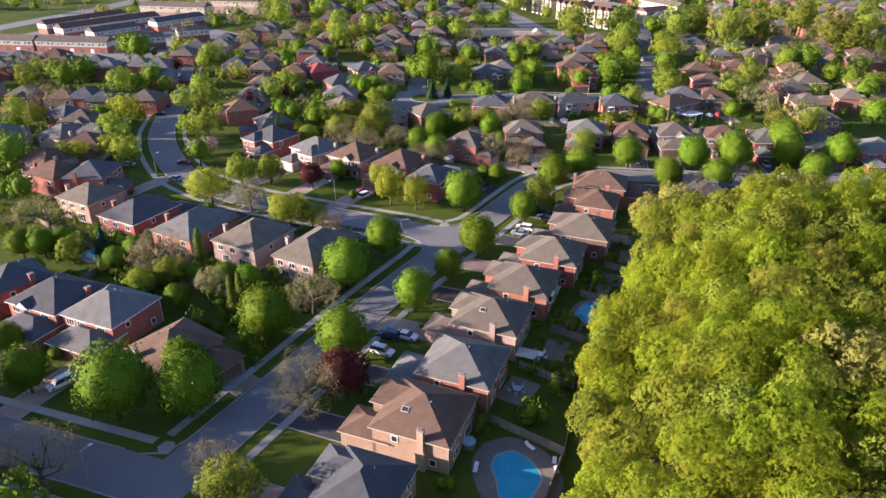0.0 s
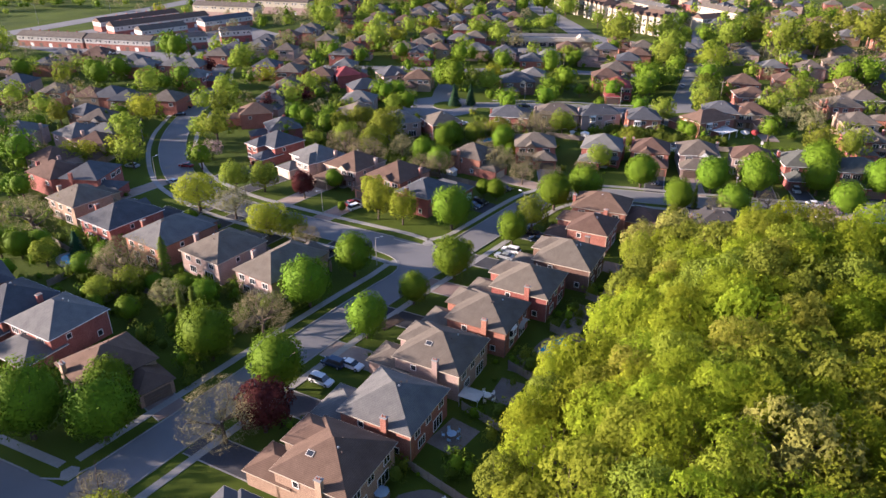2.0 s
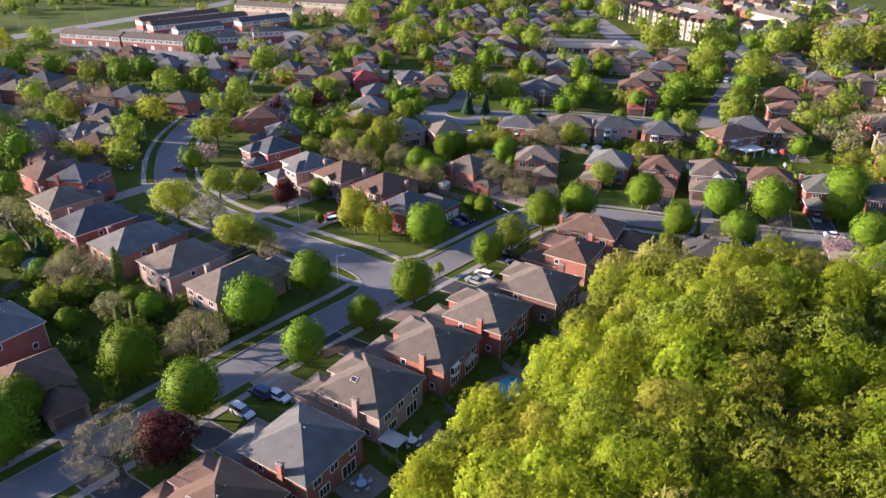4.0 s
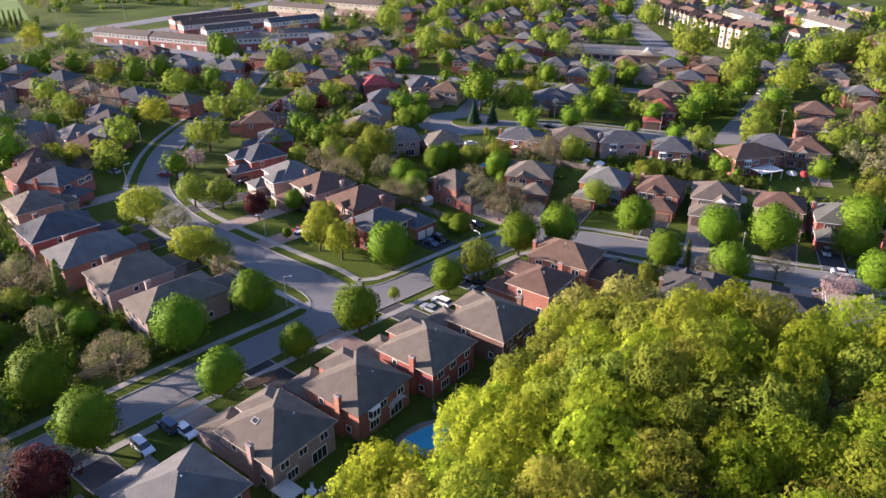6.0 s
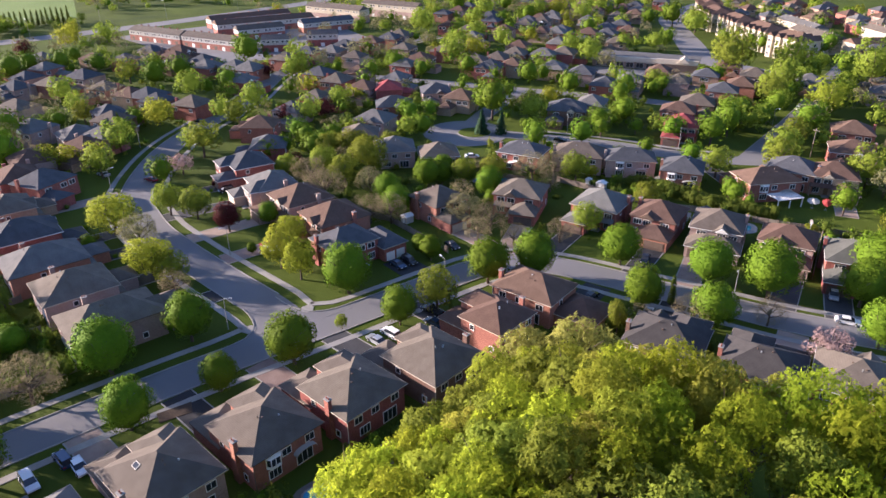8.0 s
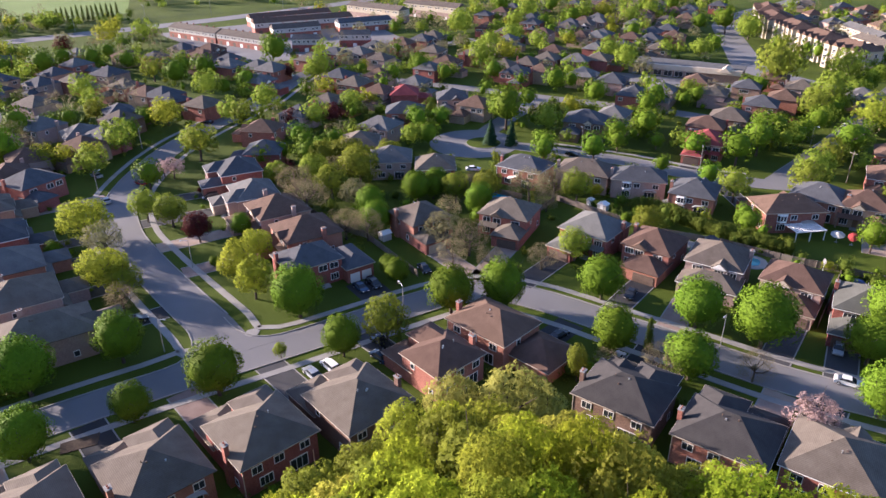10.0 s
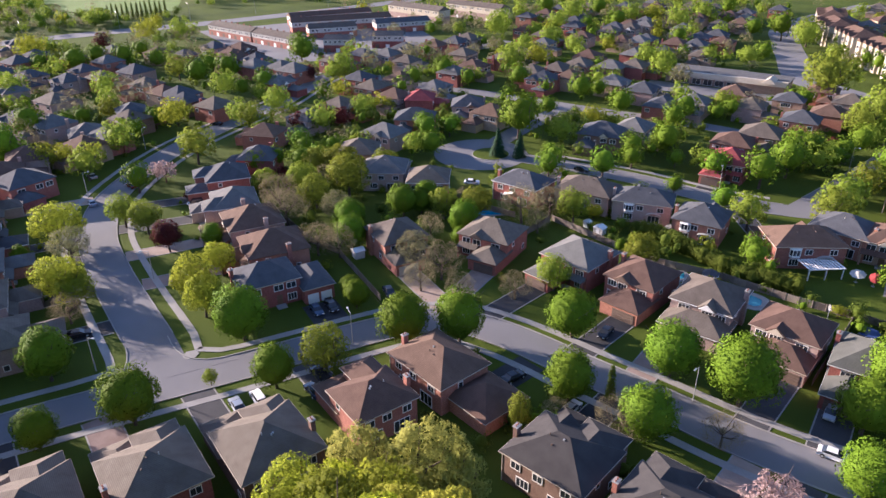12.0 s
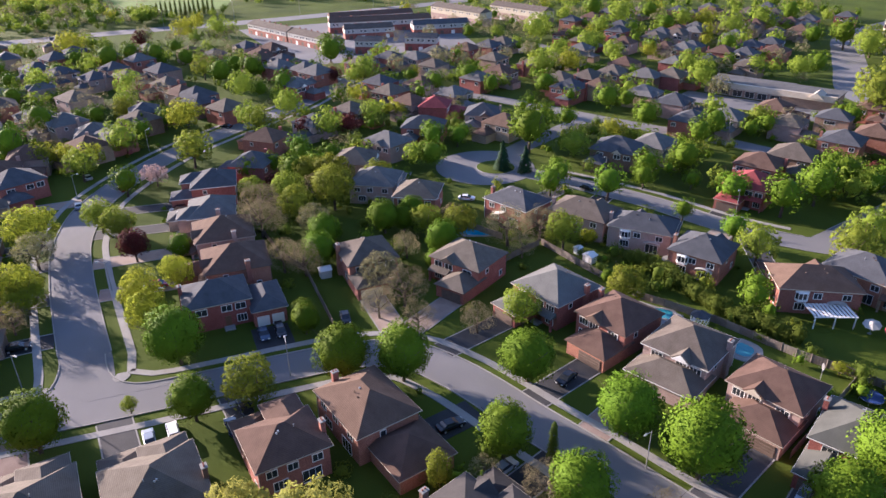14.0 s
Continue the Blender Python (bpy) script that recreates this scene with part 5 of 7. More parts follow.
for x, y, r in ((-292.9, 256.5, 4.6), (-297.5, 281.1, 5.6), (-317.4, 301.1, 4.2), (-288.7, 289.6, 4.1), (-295.6, 301.5, 3.4), (-299.8, 317.4, 4.0), (-302.5, 331.6, 4.4), (-364.5, 298.8, 4.9),):
    far_tree('s', x, y, r)
for x, y, r in ((-290.3, 225.8, 3.9), (-212.0, 198.5, 3.6), (-209.7, 213.3, 4.4),):
    far_tree('p', x, y, r)
for x, y, r in ((-157.2, 249.8, 2.9), (-153.0, 255.6, 2.5),):
    far_tree('c', x, y, r)
for x, y, r in ((-200.8, 314.7, 5.5), (-200.2, 323.5, 4.0), (-175.0, 314.8, 5.5), (-237.8, 351.6, 3.8), (-217.7, 439.6, 5.3), (-267.6, 507.3, 6.9), (-152.3, 341.6, 3.9), (-152.6, 349.3, 3.9), (-147.9, 382.9, 4.4), (-132.0, 298.6, 5.4), (-150.5, 318.7, 4.9), (-132.3, 284.9, 4.7), (-113.3, 336.6, 4.2), (-333.4, 416.2, 5.0), (-331.4, 438.4, 6.8), (-273.1, 435.0, 5.4), (-333.8, 536.0, 7.3), (-270.5, 490.2, 6.2), (-239.5, 406.6, 4.1), (-379.8, 460.5, 7.6), (-394.9, 426.3, 7.6),):
    far_tree('m', x, y, r)
for x, y, r in ((-342.7, 400.5, 6.1), (-238.5, 382.6, 5.8), (-212.8, 369.6, 6.8), (-224.2, 409.3, 5.2), (-214.3, 425.9, 5.7), (-134.7, 297.0, 3.4), (-278.7, 367.4, 5.2), (-343.6, 460.1, 7.1), (-306.2, 466.7, 8.2), (-324.2, 504.3, 7.0), (-230.6, 485.3, 7.1), (-365.6, 429.0, 9.0), (-385.1, 399.5, 5.5),):
    far_tree('l', x, y, r)
for x, y, r in ((-168.9, 296.9, 4.3), (-275.7, 387.4, 4.4), (-333.9, 469.3, 7.7), (-293.3, 437.2, 3.8),):
    far_tree('y', x, y, r)
for x, y, r in ((-149.4, 355.8, 4.9),):
    far_tree('b', x, y, r)
for x, y, r in ((-202.1, 370.1, 4.7),):
    far_tree('s', x, y, r)
for x, y, r in ((-109.0, 349.1, 2.5),):
    far_tree('p', x, y, r)
for x, y, r in ((-92.4, 48.9, 6.2), (-82.8, 55.8, 5.5), (-87.5, 79.4, 5.2), (-87.0, 103.5, 5.4), (-88.8, 118.8, 4.5), (-70.2, 117.4, 3.4), (-69.4, 102.1, 4.2), (-70.9, 81.0, 5.0), (-111.7, 45.6, 4.1), (-195.9, 94.4, 4.0), (-138.0, 82.0, 2.9), (-104.6, 90.7, 3.1), (-112.4, 77.4, 2.6), (-162.9, 74.2, 3.4), (-158.3, 77.0, 3.4), (-103.2, 207.9, 2.3), (-125.9, 49.9, 3.2), (-219.6, 105.5, 6.1), (-252.7, 122.6, 4.0), (-337.2, 234.4, 6.6), (-274.9, 200.9, 5.6),):
    plant('m', x, y, r)
for x, y, r in ((-150.2, 78.9, 3.2), (-121.4, 83.5, 3.1), (-61.3, 44.5, 4.6), (-123.6, 77.9, 3.1), (-223.0, 183.9, 4.9), (-194.8, 127.9, 5.0), (-260.2, 137.5, 4.2),):
    plant('l', x, y, r)
for x, y, r in ((-205.8, 129.6, 4.6),):
    plant('y', x, y, r)
for x, y, r in ((-67.2, 66.9, 6.0), (-86.6, 90.6, 5.2), (-168.5, 85.1, 6.8), (-126.8, 85.7, 6.3), (-88.3, 33.7, 6.0), (-68.9, 47.6, 3.7),):
    plant('b', x, y, r)
for x, y, r in ((-136.6, 122.8, 4.6), (-109.9, 85.3, 3.4),):
    plant('s', x, y, r)
for x, y, r in ((-64.1, 72.4, 4.6),):
    plant('p', x, y, r)
for x, y, r in ((-185.8, 146.6, 2.6),):
    plant('k', x, y, r)
for x, y, r in ((-147.9, 85.4, 2.4),):
    plant('c', x, y, r)
for x, y, r in ((-120.6, 91.3, 2.8), (-52.4, 89.2, 0.8), (-238.3, 144.4, 2.1),):
    plant('t', x, y, r)
for x, y, r in ((-17.7, 245.0, 5.8), (-6.4, 221.2, 4.5), (-40.5, 278.6, 4.1), (-105.1, 325.0, 5.4), (-82.4, 338.6, 6.3), (-62.8, 262.2, 3.6), (-157.0, 330.0, 5.4), (-150.9, 492.8, 5.8), (-118.5, 441.6, 6.1), (-258.4, 500.2, 7.6), (-25.6, 374.5, 8.0), (-33.4, 369.8, 7.0), (-1.1, 242.3, 5.3), (-12.9, 359.4, 5.1), (-4.5, 349.9, 5.4), (2.3, 343.0, 5.2), (6.0, 299.6, 5.2), (0.8, 331.7, 5.1), (-13.0, 449.7, 4.7),):
    plant('m', x, y, r)
for x, y, r in ((-72.7, 305.3, 5.7), (-78.6, 323.1, 5.0), (-117.2, 383.3, 7.5), (-113.3, 367.1, 6.0), (-152.7, 400.6, 9.7), (-197.0, 464.0, 5.0), (-131.6, 415.3, 9.5), (-99.1, 424.0, 10.3), (-93.0, 439.2, 10.4), (-45.9, 303.1, 6.0), (-139.6, 307.8, 4.1), (-158.9, 351.2, 4.7), (-238.4, 496.4, 8.1), (-43.5, 334.0, 6.2), (-70.6, 417.4, 11.7), (-59.7, 443.0, 9.6), (-41.1, 484.8, 10.2), (-20.6, 436.2, 10.6), (-5.7, 495.0, 10.0), (-10.7, 435.8, 9.0), (-57.4, 513.4, 9.1), (3.1, 439.8, 5.9), (-22.9, 270.3, 5.1), (-13.7, 269.4, 5.6),):
    plant('l', x, y, r)
for x, y, r in ((-91.6, 370.3, 8.7),):
    plant('y', x, y, r)
for x, y, r in ((-49.0, 328.4, 5.6), (-79.1, 407.6, 4.8), (-32.0, 318.8, 5.9), (-29.5, 408.5, 8.7), (1.8, 408.0, 5.6),):
    plant('b', x, y, r)
for x, y, r in ((-44.1, 314.1, 2.1), (-39.6, 300.2, 4.6), (-30.2, 294.1, 4.8),):
    plant('s', x, y, r)
for x, y, r in ((-8.6, 206.2, 3.9),):
    plant('k', x, y, r)
for x, y, r in ((-242.5, 152.2, 4.2), (-201.5, 92.7, 3.5), (-158.7, 82.1, 2.8), (-138.3, 87.5, 2.7), (-136.3, 99.1, 2.8), (-118.7, 87.3, 2.3), (-151.6, 70.5, 2.3), (-120.8, 74.8, 2.1), (-118.8, 47.2, 2.5), (-116.7, 53.6, 1.5), (-90.5, 61.4, 4.0), (-130.6, 154.1, 2.8), (-174.3, 194.9, 3.8), (-108.8, 212.2, 4.0), (-180.4, 201.2, 3.9), (-189.2, 192.1, 4.3), (-140.8, 112.1, 2.3),):
    plant('m', x, y, r)
for x, y, r in ((-320.8, 170.6, 5.1), (-114.4, 218.5, 4.5), (-101.8, 240.3, 4.3), (-75.1, 239.9, 4.1), (-155.8, 209.2, 4.2), (-159.7, 174.0, 3.8),):
    plant('l', x, y, r)
for x, y, r in ((-344.4, 175.2, 5.3), (-177.5, 79.9, 3.6), (-155.2, 191.0, 4.3), (-108.0, 122.1, 3.3),):
    plant('b', x, y, r)
for x, y, r in ((-101.8, 83.2, 1.9), (-102.8, 86.6, 1.9),):
    plant('t', x, y, r)


for x, y, r in ((-105.8, 145.8, 4.2), (-114.6, 153.4, 3.4), (-98.2, 147.0, 3.8)):
    plant("y", x, y, r, stretch_z=1.15)


# ---- the wood ----
def inside(x, y, ring):
    c = False
    for (x0, y0), (x1, y1) in zip(ring, ring[1:] + ring[:1]):
        if (y0 > y) != (y1 > y) and x < (x1 - x0) * (y - y0) / (y1 - y0) + x0:
            c = not c
    return c


def joined(name, mesh_places, material, label, category):
    """Many copies of leaf meshes joined into one object: pairs of mesh and matrix."""
    vs, fs, ns, base = [], [], [], 0
    cache = {}
    for me, m in mesh_places:
        if me.name not in cache:
            co = np.empty(len(me.vertices) * 3)
            me.vertices.foreach_get("co", co)
            starts, totals = np.empty(len(me.polygons), int), np.empty(len(me.polygons), int)
            me.polygons.foreach_get("loop_start", starts)
            me.polygons.foreach_get("loop_total", totals)
            vi = np.empty(len(me.loops), int)
            me.loops.foreach_get("vertex_index", vi)
            cache[me.name] = (co.reshape(-1, 3), vi, totals)
        co, vi, totals = cache[me.name]
        a = np.array(m)
        vs.append(co @ a[:3, :3].T + a[:3, 3])
        ns.append(unit(NORMALS[me.name] @ np.linalg.inv(a[:3, :3])))
        fs.append((vi + base, totals))
        base += len(co)
    v = np.concatenate(vs)
    vi = np.concatenate([q[0] for q in fs])
    totals = np.concatenate([q[1] for q in fs])
    me = bpy.data.meshes.new(name)
    me.vertices.add(len(v))
    me.vertices.foreach_set("co", v.ravel())
    me.loops.add(len(vi))
    me.loops.foreach_set("vertex_index", vi)
    me.polygons.add(len(totals))
    me.polygons.foreach_set("loop_start", np.concatenate([[0], np.cumsum(totals)[:-1]]))
    me.materials.append(material)
    me.polygons.foreach_set("use_smooth", np.ones(len(totals), bool))
    me.update(calc_edges=True)
    me.normals_split_custom_set_from_vertices(np.concatenate(ns).tolist())
    return tagged(new(name, me), label, category, kind="stuff")


def spot(x, y, r, sz, g):
    return pose(x, y, 0, g.uniform(-4, 4), g.uniform(-4, 4), g.uniform(0, 360)) @ Matrix.Diagonal((r, r, r * sz, 1))


WOOD_RING = [(-13, 46), (-18, 62), (-23, 77), (-26.5, 90), (-29, 106), (-29, 124), (-30.5, 138), (-32.5, 150), (-31, 157), (-17, 156), (-9, 160), (0, 165), (8, 172), (24, 178), (25, 66), (10, 50), (-2, 44)]
wr = random.Random(5)


def inward(x, y):
    """How far a place stands inside the western edge of the wood."""
    least = 99.0
    for (x0, y0), (x1, y1) in zip(WOOD_RING[:9], WOOD_RING[1:9]):
        a, b = Vector((x0, y0)), Vector((x1, y1))
        t = max(0.0, min(1.0, (Vector((x, y)) - a).dot(b - a) / (b - a).length_squared))
        least = min(least, (Vector((x, y)) - a.lerp(b, t)).length)
    return least


def wood_tree(kind, x, y, r, tall):
    """A tree of the wood: a tall trunk under a rounded crown, leafy on its upper parts."""
    say, cat = SAY[kind]
    ob = thing("tree", pose(x, y, 0, 0, 0, wr.uniform(0, 360)), say, cat, "trees of the wood")
    high = r * wr.uniform(1.12, 1.3)
    part("trunk", wr.choice(TRUNKS), None, ob, at=Matrix.Diagonal((r * 0.9, r * 0.9, tall / 2.3, 1)))
    part("crown", wr.choice(CROWNS[kind, 4]), None, ob, at=pose(0, 0, tall - (CROWN_AT + 1.0) * high, wr.uniform(-6, 6), wr.uniform(-6, 6)) @ Matrix.Diagonal((r, r, high, 1)))


STANDING = []
for kind, x, y, r, tall in (("a", 7.8, 92, 7.8, 28.0), ("a", -33.6, 165.5, 6.8, 15.0), ("a", -28.6, 169.5, 4.6, 12.5), ("a", -38.2, 159.5, 5.0, 13.5), ("y", -33.8, 147.5, 4.3, 15.5), ("y", -27.0, 157.0, 5.4, 16.0), ("f", -15.0, 160.5, 5.4, 20.5), ("f", -8.0, 164.5, 5.2, 20.5), ("f", -1.5, 168.5, 5.0, 20.5), ("f", -21.0, 158.0, 4.6, 18.0)):
    wood_tree(kind, x, y, r, tall)
    STANDING.append((x, y, r))
CLEARING = [(-34, 115), (-27, 108), (-18, 101), (-15, 105), (-22, 112), (-33, 122)]  # low growth beside the oval pool
for i in range(4500):
    x, y = wr.uniform(-36, 26), wr.uniform(42, 180)
    filling = i >= 3600  # smaller trees between the large ones
    r = wr.choice((3.6, 4.2)) if filling else wr.choice((4.4, 5.2, 6.2, 7.2))
    if not inside(x, y, WOOD_RING) or filling and not (-24 < x < 4 and 92 < y < 142):
        continue
    deep = inward(x, y)
    if deep < 3:
        r *= 0.85
    if any(math.hypot(x - p, y - q) < (0.44 if filling else 0.50) * (r + e) for p, q, e in STANDING):
        continue
    tall = min(26.5, 15.0 + 0.55 * deep) * wr.uniform(0.95, 1.03)
    if inside(x, y, CLEARING):
        if deep < 2.5:
            continue
        tall = min(tall, 3.0 + 1.5 * deep)
    kind = wr.choices(("w", "l", "y", "f", "s"), (6, 1.3, 2.6 if deep > 6 else 1.2, 1.5 if deep > 8 else 0, 0.12 if deep > 8 else 0))[0]
    wood_tree(kind, x, y, r, tall)
    STANDING.append((x, y, r))
s = Shape()
s.hull([(x, y, -0.1) for x, y in WOOD_RING], [(x, y, 0.06) for x, y in WOOD_RING])
tagged(new("woodland_floor", s.mesh("woodland_floor", SOIL)), "brown leaf litter under the wood", "ground", kind="structure")


# ---- pools and garden things ----
def pool(pts, label, deck=2.2, deck_mat=CONCRETE, water=None):
    """A sunk swimming pool with a coping, a paved deck and still blue water."""
    c = sum((Vector(p) for p in pts), Vector((0, 0))) / len(pts)
    ob = thing("swimming_pool", pose(c.x, c.y, 0), label, "pool")
    line = smooth_line([Vector(p) - c for p in pts] + [Vector(pts[0]) - c], 0.8)[:-1]

    def ring_at(f):
        return [p * (1 + f / max(p.length, 0.5)) for p in line]

    for nm, f, z0, z1, m in (("deck", deck, -0.1, 0.10, deck_mat), ("coping", 0.35, -0.1, 0.15, CONCRETE), ("water", 0.0, -0.1, 0.165, water or POOLW)):
        s = Shape()
        r = ring_at(f)
        s.hull([(p.x, p.y, z0) for p in r], [(p.x, p.y, z1) for p in r])
        part(nm, s, m, ob)
    return ob


DECKING = mat("patio_stone", (0.13, 0.11, 0.095), (0.20, 0.172, 0.15), 0.3, 0.9, 0.2, 20)
pool([(-35.2, 73.6), (-34.7, 71.3), (-32.8, 69.3), (-30.8, 66.6), (-27.6, 67.6), (-27.2, 70.5), (-27.6, 73.2), (-30.6, 75.4), (-33.6, 75.7)], "freeform swimming pool with bright blue water", 3.4, DECKING)
pool([(-40, 122), (-40, 118), (-36.5, 117), (-35.5, 121), (-36.8, 125), (-39, 125)], "small oval swimming pool in a back garden", 1.5, DECKING)
pool([(-152, 86), (-152, 83), (-148, 82), (-145, 83.5), (-147, 86)], "kidney-shaped swimming pool in a back garden", 1.4)
pool([(-54.5, 252.5), (-55, 250), (-52, 249), (-50.5, 250.5), (-52, 253)], "turquoise swimming pool behind a house", 1.6, water=TEALW)
pool([(-71.0, 244.6), (-70.6, 245.2), (-68.9, 247.0), (-68.3, 247.0), (-66.6, 245.4), (-66.5, 244.8), (-67.8, 242.9), (-68.4, 242.7)], "small teal swimming pool on a paved garden", 0.8, water=TEALW)
s = Shape()
yard = [(-76.2, 239.6), (-65.2, 239.8), (-63.6, 244.0), (-66.6, 248.4), (-74.6, 243.6)]
s.hull([(x, y, -0.1) for x, y in yard], [(x, y, 0.06) for x, y in yard])
tagged(new("patio", s.mesh("patio", CONCRETE)), "pale paved yard round a small pool", "patio", kind="structure")
pool([(-123, 219), (-120.5, 217.5), (-115.5, 226.5), (-118, 228)], "long narrow swimming pool beside a fence", 1.0)


def pergola(x, y, rz):
    ob = thing("pergola", pose(x, y, 0, 0, 0, rz), "white slatted pergola over a patio", "pergola")
    for px in (-3.9, 0, 3.9):
        s = Shape()
        s.box(px - 0.1, px + 0.1, -2.4, -2.2, 0, 2.6)
        part("post", s, WHITE, ob)
    s = Shape()
    s.box(-4.2, 4.2, -2.45, -2.2, 2.6, 2.8)
    part("beam", s, WHITE, ob)
    s = Shape()
    s.box(-4.2, 4.2, 2.2, 2.45, 2.6, 2.8)
    part("beam", s, WHITE, ob)
    for i in range(11):
        s = Shape()
        s.box(-4.2 + i * 0.78, -3.7 + i * 0.78, -2.7, 2.6, 2.81, 2.9)
        part("slat", s, WHITE, ob)


pergola(-54.2, 273.2, 68)


def shed(x, y, rz, w, d, h, wall, top, label):
    ob = thing("garden_shed", pose(x, y, 0, 0, 0, rz), label, "shed")
    s = Shape()
    s.box(-w / 2, w / 2, -d / 2, d / 2, 0, h)
    part("wall", s, wall, ob)
    s = Shape()
    s.gable(-w / 2 - 0.2, w / 2 + 0.2, -d / 2 - 0.2, d / 2 + 0.2, h, w * 0.25)
    part("roof", s, top, ob)
    s = Shape()
    s.box(-0.45, 0.45, -d / 2 - 0.04, -d / 2 + 0.02, 0.05, 1.85)
    part("door", s, WHITE, ob)


shed(-84.4, 257.8, 40, 3.2, 2.6, 2.1, SIDING, ROOF["pale"], "pale garden shed by a hedge")
shed(-109.6, 184.0, 5, 2.4, 2.4, 1.9, SIDING, WHITE, "small white metal garden shed")
shed(-94, 243, 20, 2.6, 2.0, 1.8, SIDING, WHITE, "white plastic garden shed")
shed(-98.7, 242.6, 20, 1.6, 1.4, 1.6, SIDING, WHITE, "small white garden store")
gz = thing("gazebo", pose(-62.9, 249.2, 0), "white six-sided garden gazebo with dark roof", "gazebo")
hexa = [(1.7 * math.cos(k * math.pi / 3), 1.7 * math.sin(k * math.pi / 3)) for k in range(6)]
for a, b in hexa:
    s = Shape()
    s.box(a - 0.09, a + 0.09, b - 0.09, b + 0.09, 0, 2.2)
    part("post", s, WHITE, gz)
s = Shape()
s.hull([(a * 1.2, b * 1.2, 2.2) for a, b in hexa], [(a * 0.05, b * 0.05, 3.3) for a, b in hexa])
part("roof", s, ROOF["slate"], gz)
s = Shape()
s.hull([(a, b, 0) for a, b in hexa], [(a, b, 0.8) for a, b in hexa])
part("railing", s, WHITE, gz)
aw = thing("awning", pose(-121.6, 233.2, 3.0, 0, 0, -50), "white sloping awning over a back door", "awning")
s = Shape()
s.hull([(-2.2, -1.6, -0.1), (2.2, -1.6, -0.1), (2.2, 1.2, 0.55), (-2.2, 1.2, 0.55)], [(-2.2, -1.6, -0.02), (2.2, -1.6, -0.02), (2.2, 1.2, 0.63), (-2.2, 1.2, 0.63)])
part("cloth", s, WHITE, aw)
for e in (-2.15, 2.15):
    s = Shape()
    limb(s, (e, -1.55, -0.05), (e, 1.2, -0.9), 0.03, 0.03)
    part("arm", s, METAL, aw)


def canopy(x, y, rz, label):
    ob = thing("garden_canopy", pose(x, y, 0, 0, 0, rz), label, "canopy")
    for a in (-1.7, 1.7):
        for b in (-1.3, 1.3):
            s = Shape()
            s.box(a - 0.05, a + 0.05, b - 0.05, b + 0.05, 0, 2.3)
            part("post", s, METAL, ob)
    s = Shape()
    s.hip(-1.8, 1.8, -1.4, 1.4, 2.3, 0.12, 0.1)
    part("cover", s, SIDING, ob)


canopy(-41.5, 98, 10, "pale fabric garden canopy on four posts")


def patio_set(x, y, cloth, label):
    ob = thing("patio_table", pose(x, y, 0.05), label, "table")
    s = Shape()
    ring = [(0.8 * math.cos(k * math.pi / 8), 0.8 * math.sin(k * math.pi / 8)) for k in range(16)]
    s.hull([(a, b, 0.70) for a, b in ring], [(a, b, 0.74) for a, b in ring])
    part("tabletop", s, cloth, ob)
    s = Shape()
    limb(s, (0, 0, 0), (0, 0, 0.7), 0.06, 0.06)
    part("pedestal", s, METAL, ob)
    for k in range(5):
        a = k * math.tau / 5
        ch = thing("patio_chair", pose(x + 1.35 * math.cos(a), y + 1.35 * math.sin(a), 0.05, 0, 0, math.degrees(a) - 90), "light patio chair beside a garden table", "chair", "patio chairs")
        s = Shape()
        s.box(-0.25, 0.25, -0.25, 0.25, 0.40, 0.46)
        part("seat", s, cloth, ch)
        s = Shape()
        s.box(-0.25, 0.25, 0.2, 0.26, 0.46, 0.95)
        part("backrest", s, cloth, ch)
        for p in (-0.22, 0.22):
            for q in (-0.22, 0.22):
                s = Shape()
                s.box(p - 0.02, p + 0.02, q - 0.02, q + 0.02, 0, 0.4)
                part("leg", s, METAL, ch)


patio_set(-39.4, 89.6, FABRIC, "round blue garden table on a deck")
patio_set(-40.3, 101, WHITE, "round white garden table on a patio")
s = Shape()
s.box(-42.0, -36.5, 86.2, 93.4, -0.1, 0.05)
tagged(new("patio", s.mesh("patio", WOOD)), "weathered timber deck behind a house", "patio", kind="structure")
ht = thing("hot_tub", pose(-40.1, 73.6, 0, 0, 0, 15), "octagonal hot tub with pale blue cover", "hot tub")
octa = [(1.25 * math.cos((k + 0.5) * math.pi / 4), 1.25 * math.sin((k + 0.5) * math.pi / 4)) for k in range(8)]
for nm, f, z0, z1, m in (("shell", 1.0, 0, 0.9, WOOD), ("cover", 0.93, 0.9, 1.0, FABRIC)):
    s = Shape()
    s.hull([(a * f, b * f, z0) for a, b in octa], [(a * f, b * f, z1) for a, b in octa])
    part(nm, s, m, ht)


def lounger(x, y, rz):
    ob = thing("sun_lounger", pose(x, y, 0.1, 0, 0, rz), "white sun lounger beside the pool", "lounger", "loungers by the pool")
    s = Shape()
    s.box(-0.32, 0.32, -0.95, 0.35, 0.3, 0.38)
    part("bed", s, WHITE, ob)
    s = Shape()
    s.hull([(-0.32, 0.35, 0.30), (0.32, 0.35, 0.30), (0.32, 0.9, 0.65), (-0.32, 0.9, 0.65)], [(-0.32, 0.35, 0.38), (0.32, 0.35, 0.38), (0.32, 0.9, 0.73), (-0.32, 0.9, 0.73)])
    part("backrest", s, WHITE, ob)
    for p in (-0.27, 0.27):
        for q in (-0.8, 0.25):
            s = Shape()
            s.box(p - 0.025, p + 0.025, q - 0.025, q + 0.025, 0, 0.3)
            part("leg", s, METAL, ob)


lounger(-36.6, 69.6, 20)
lounger(-31.6, 78.0, 70)
lounger(-27.0, 77.0, 200)
lounger(-26.0, 75.4, 210)


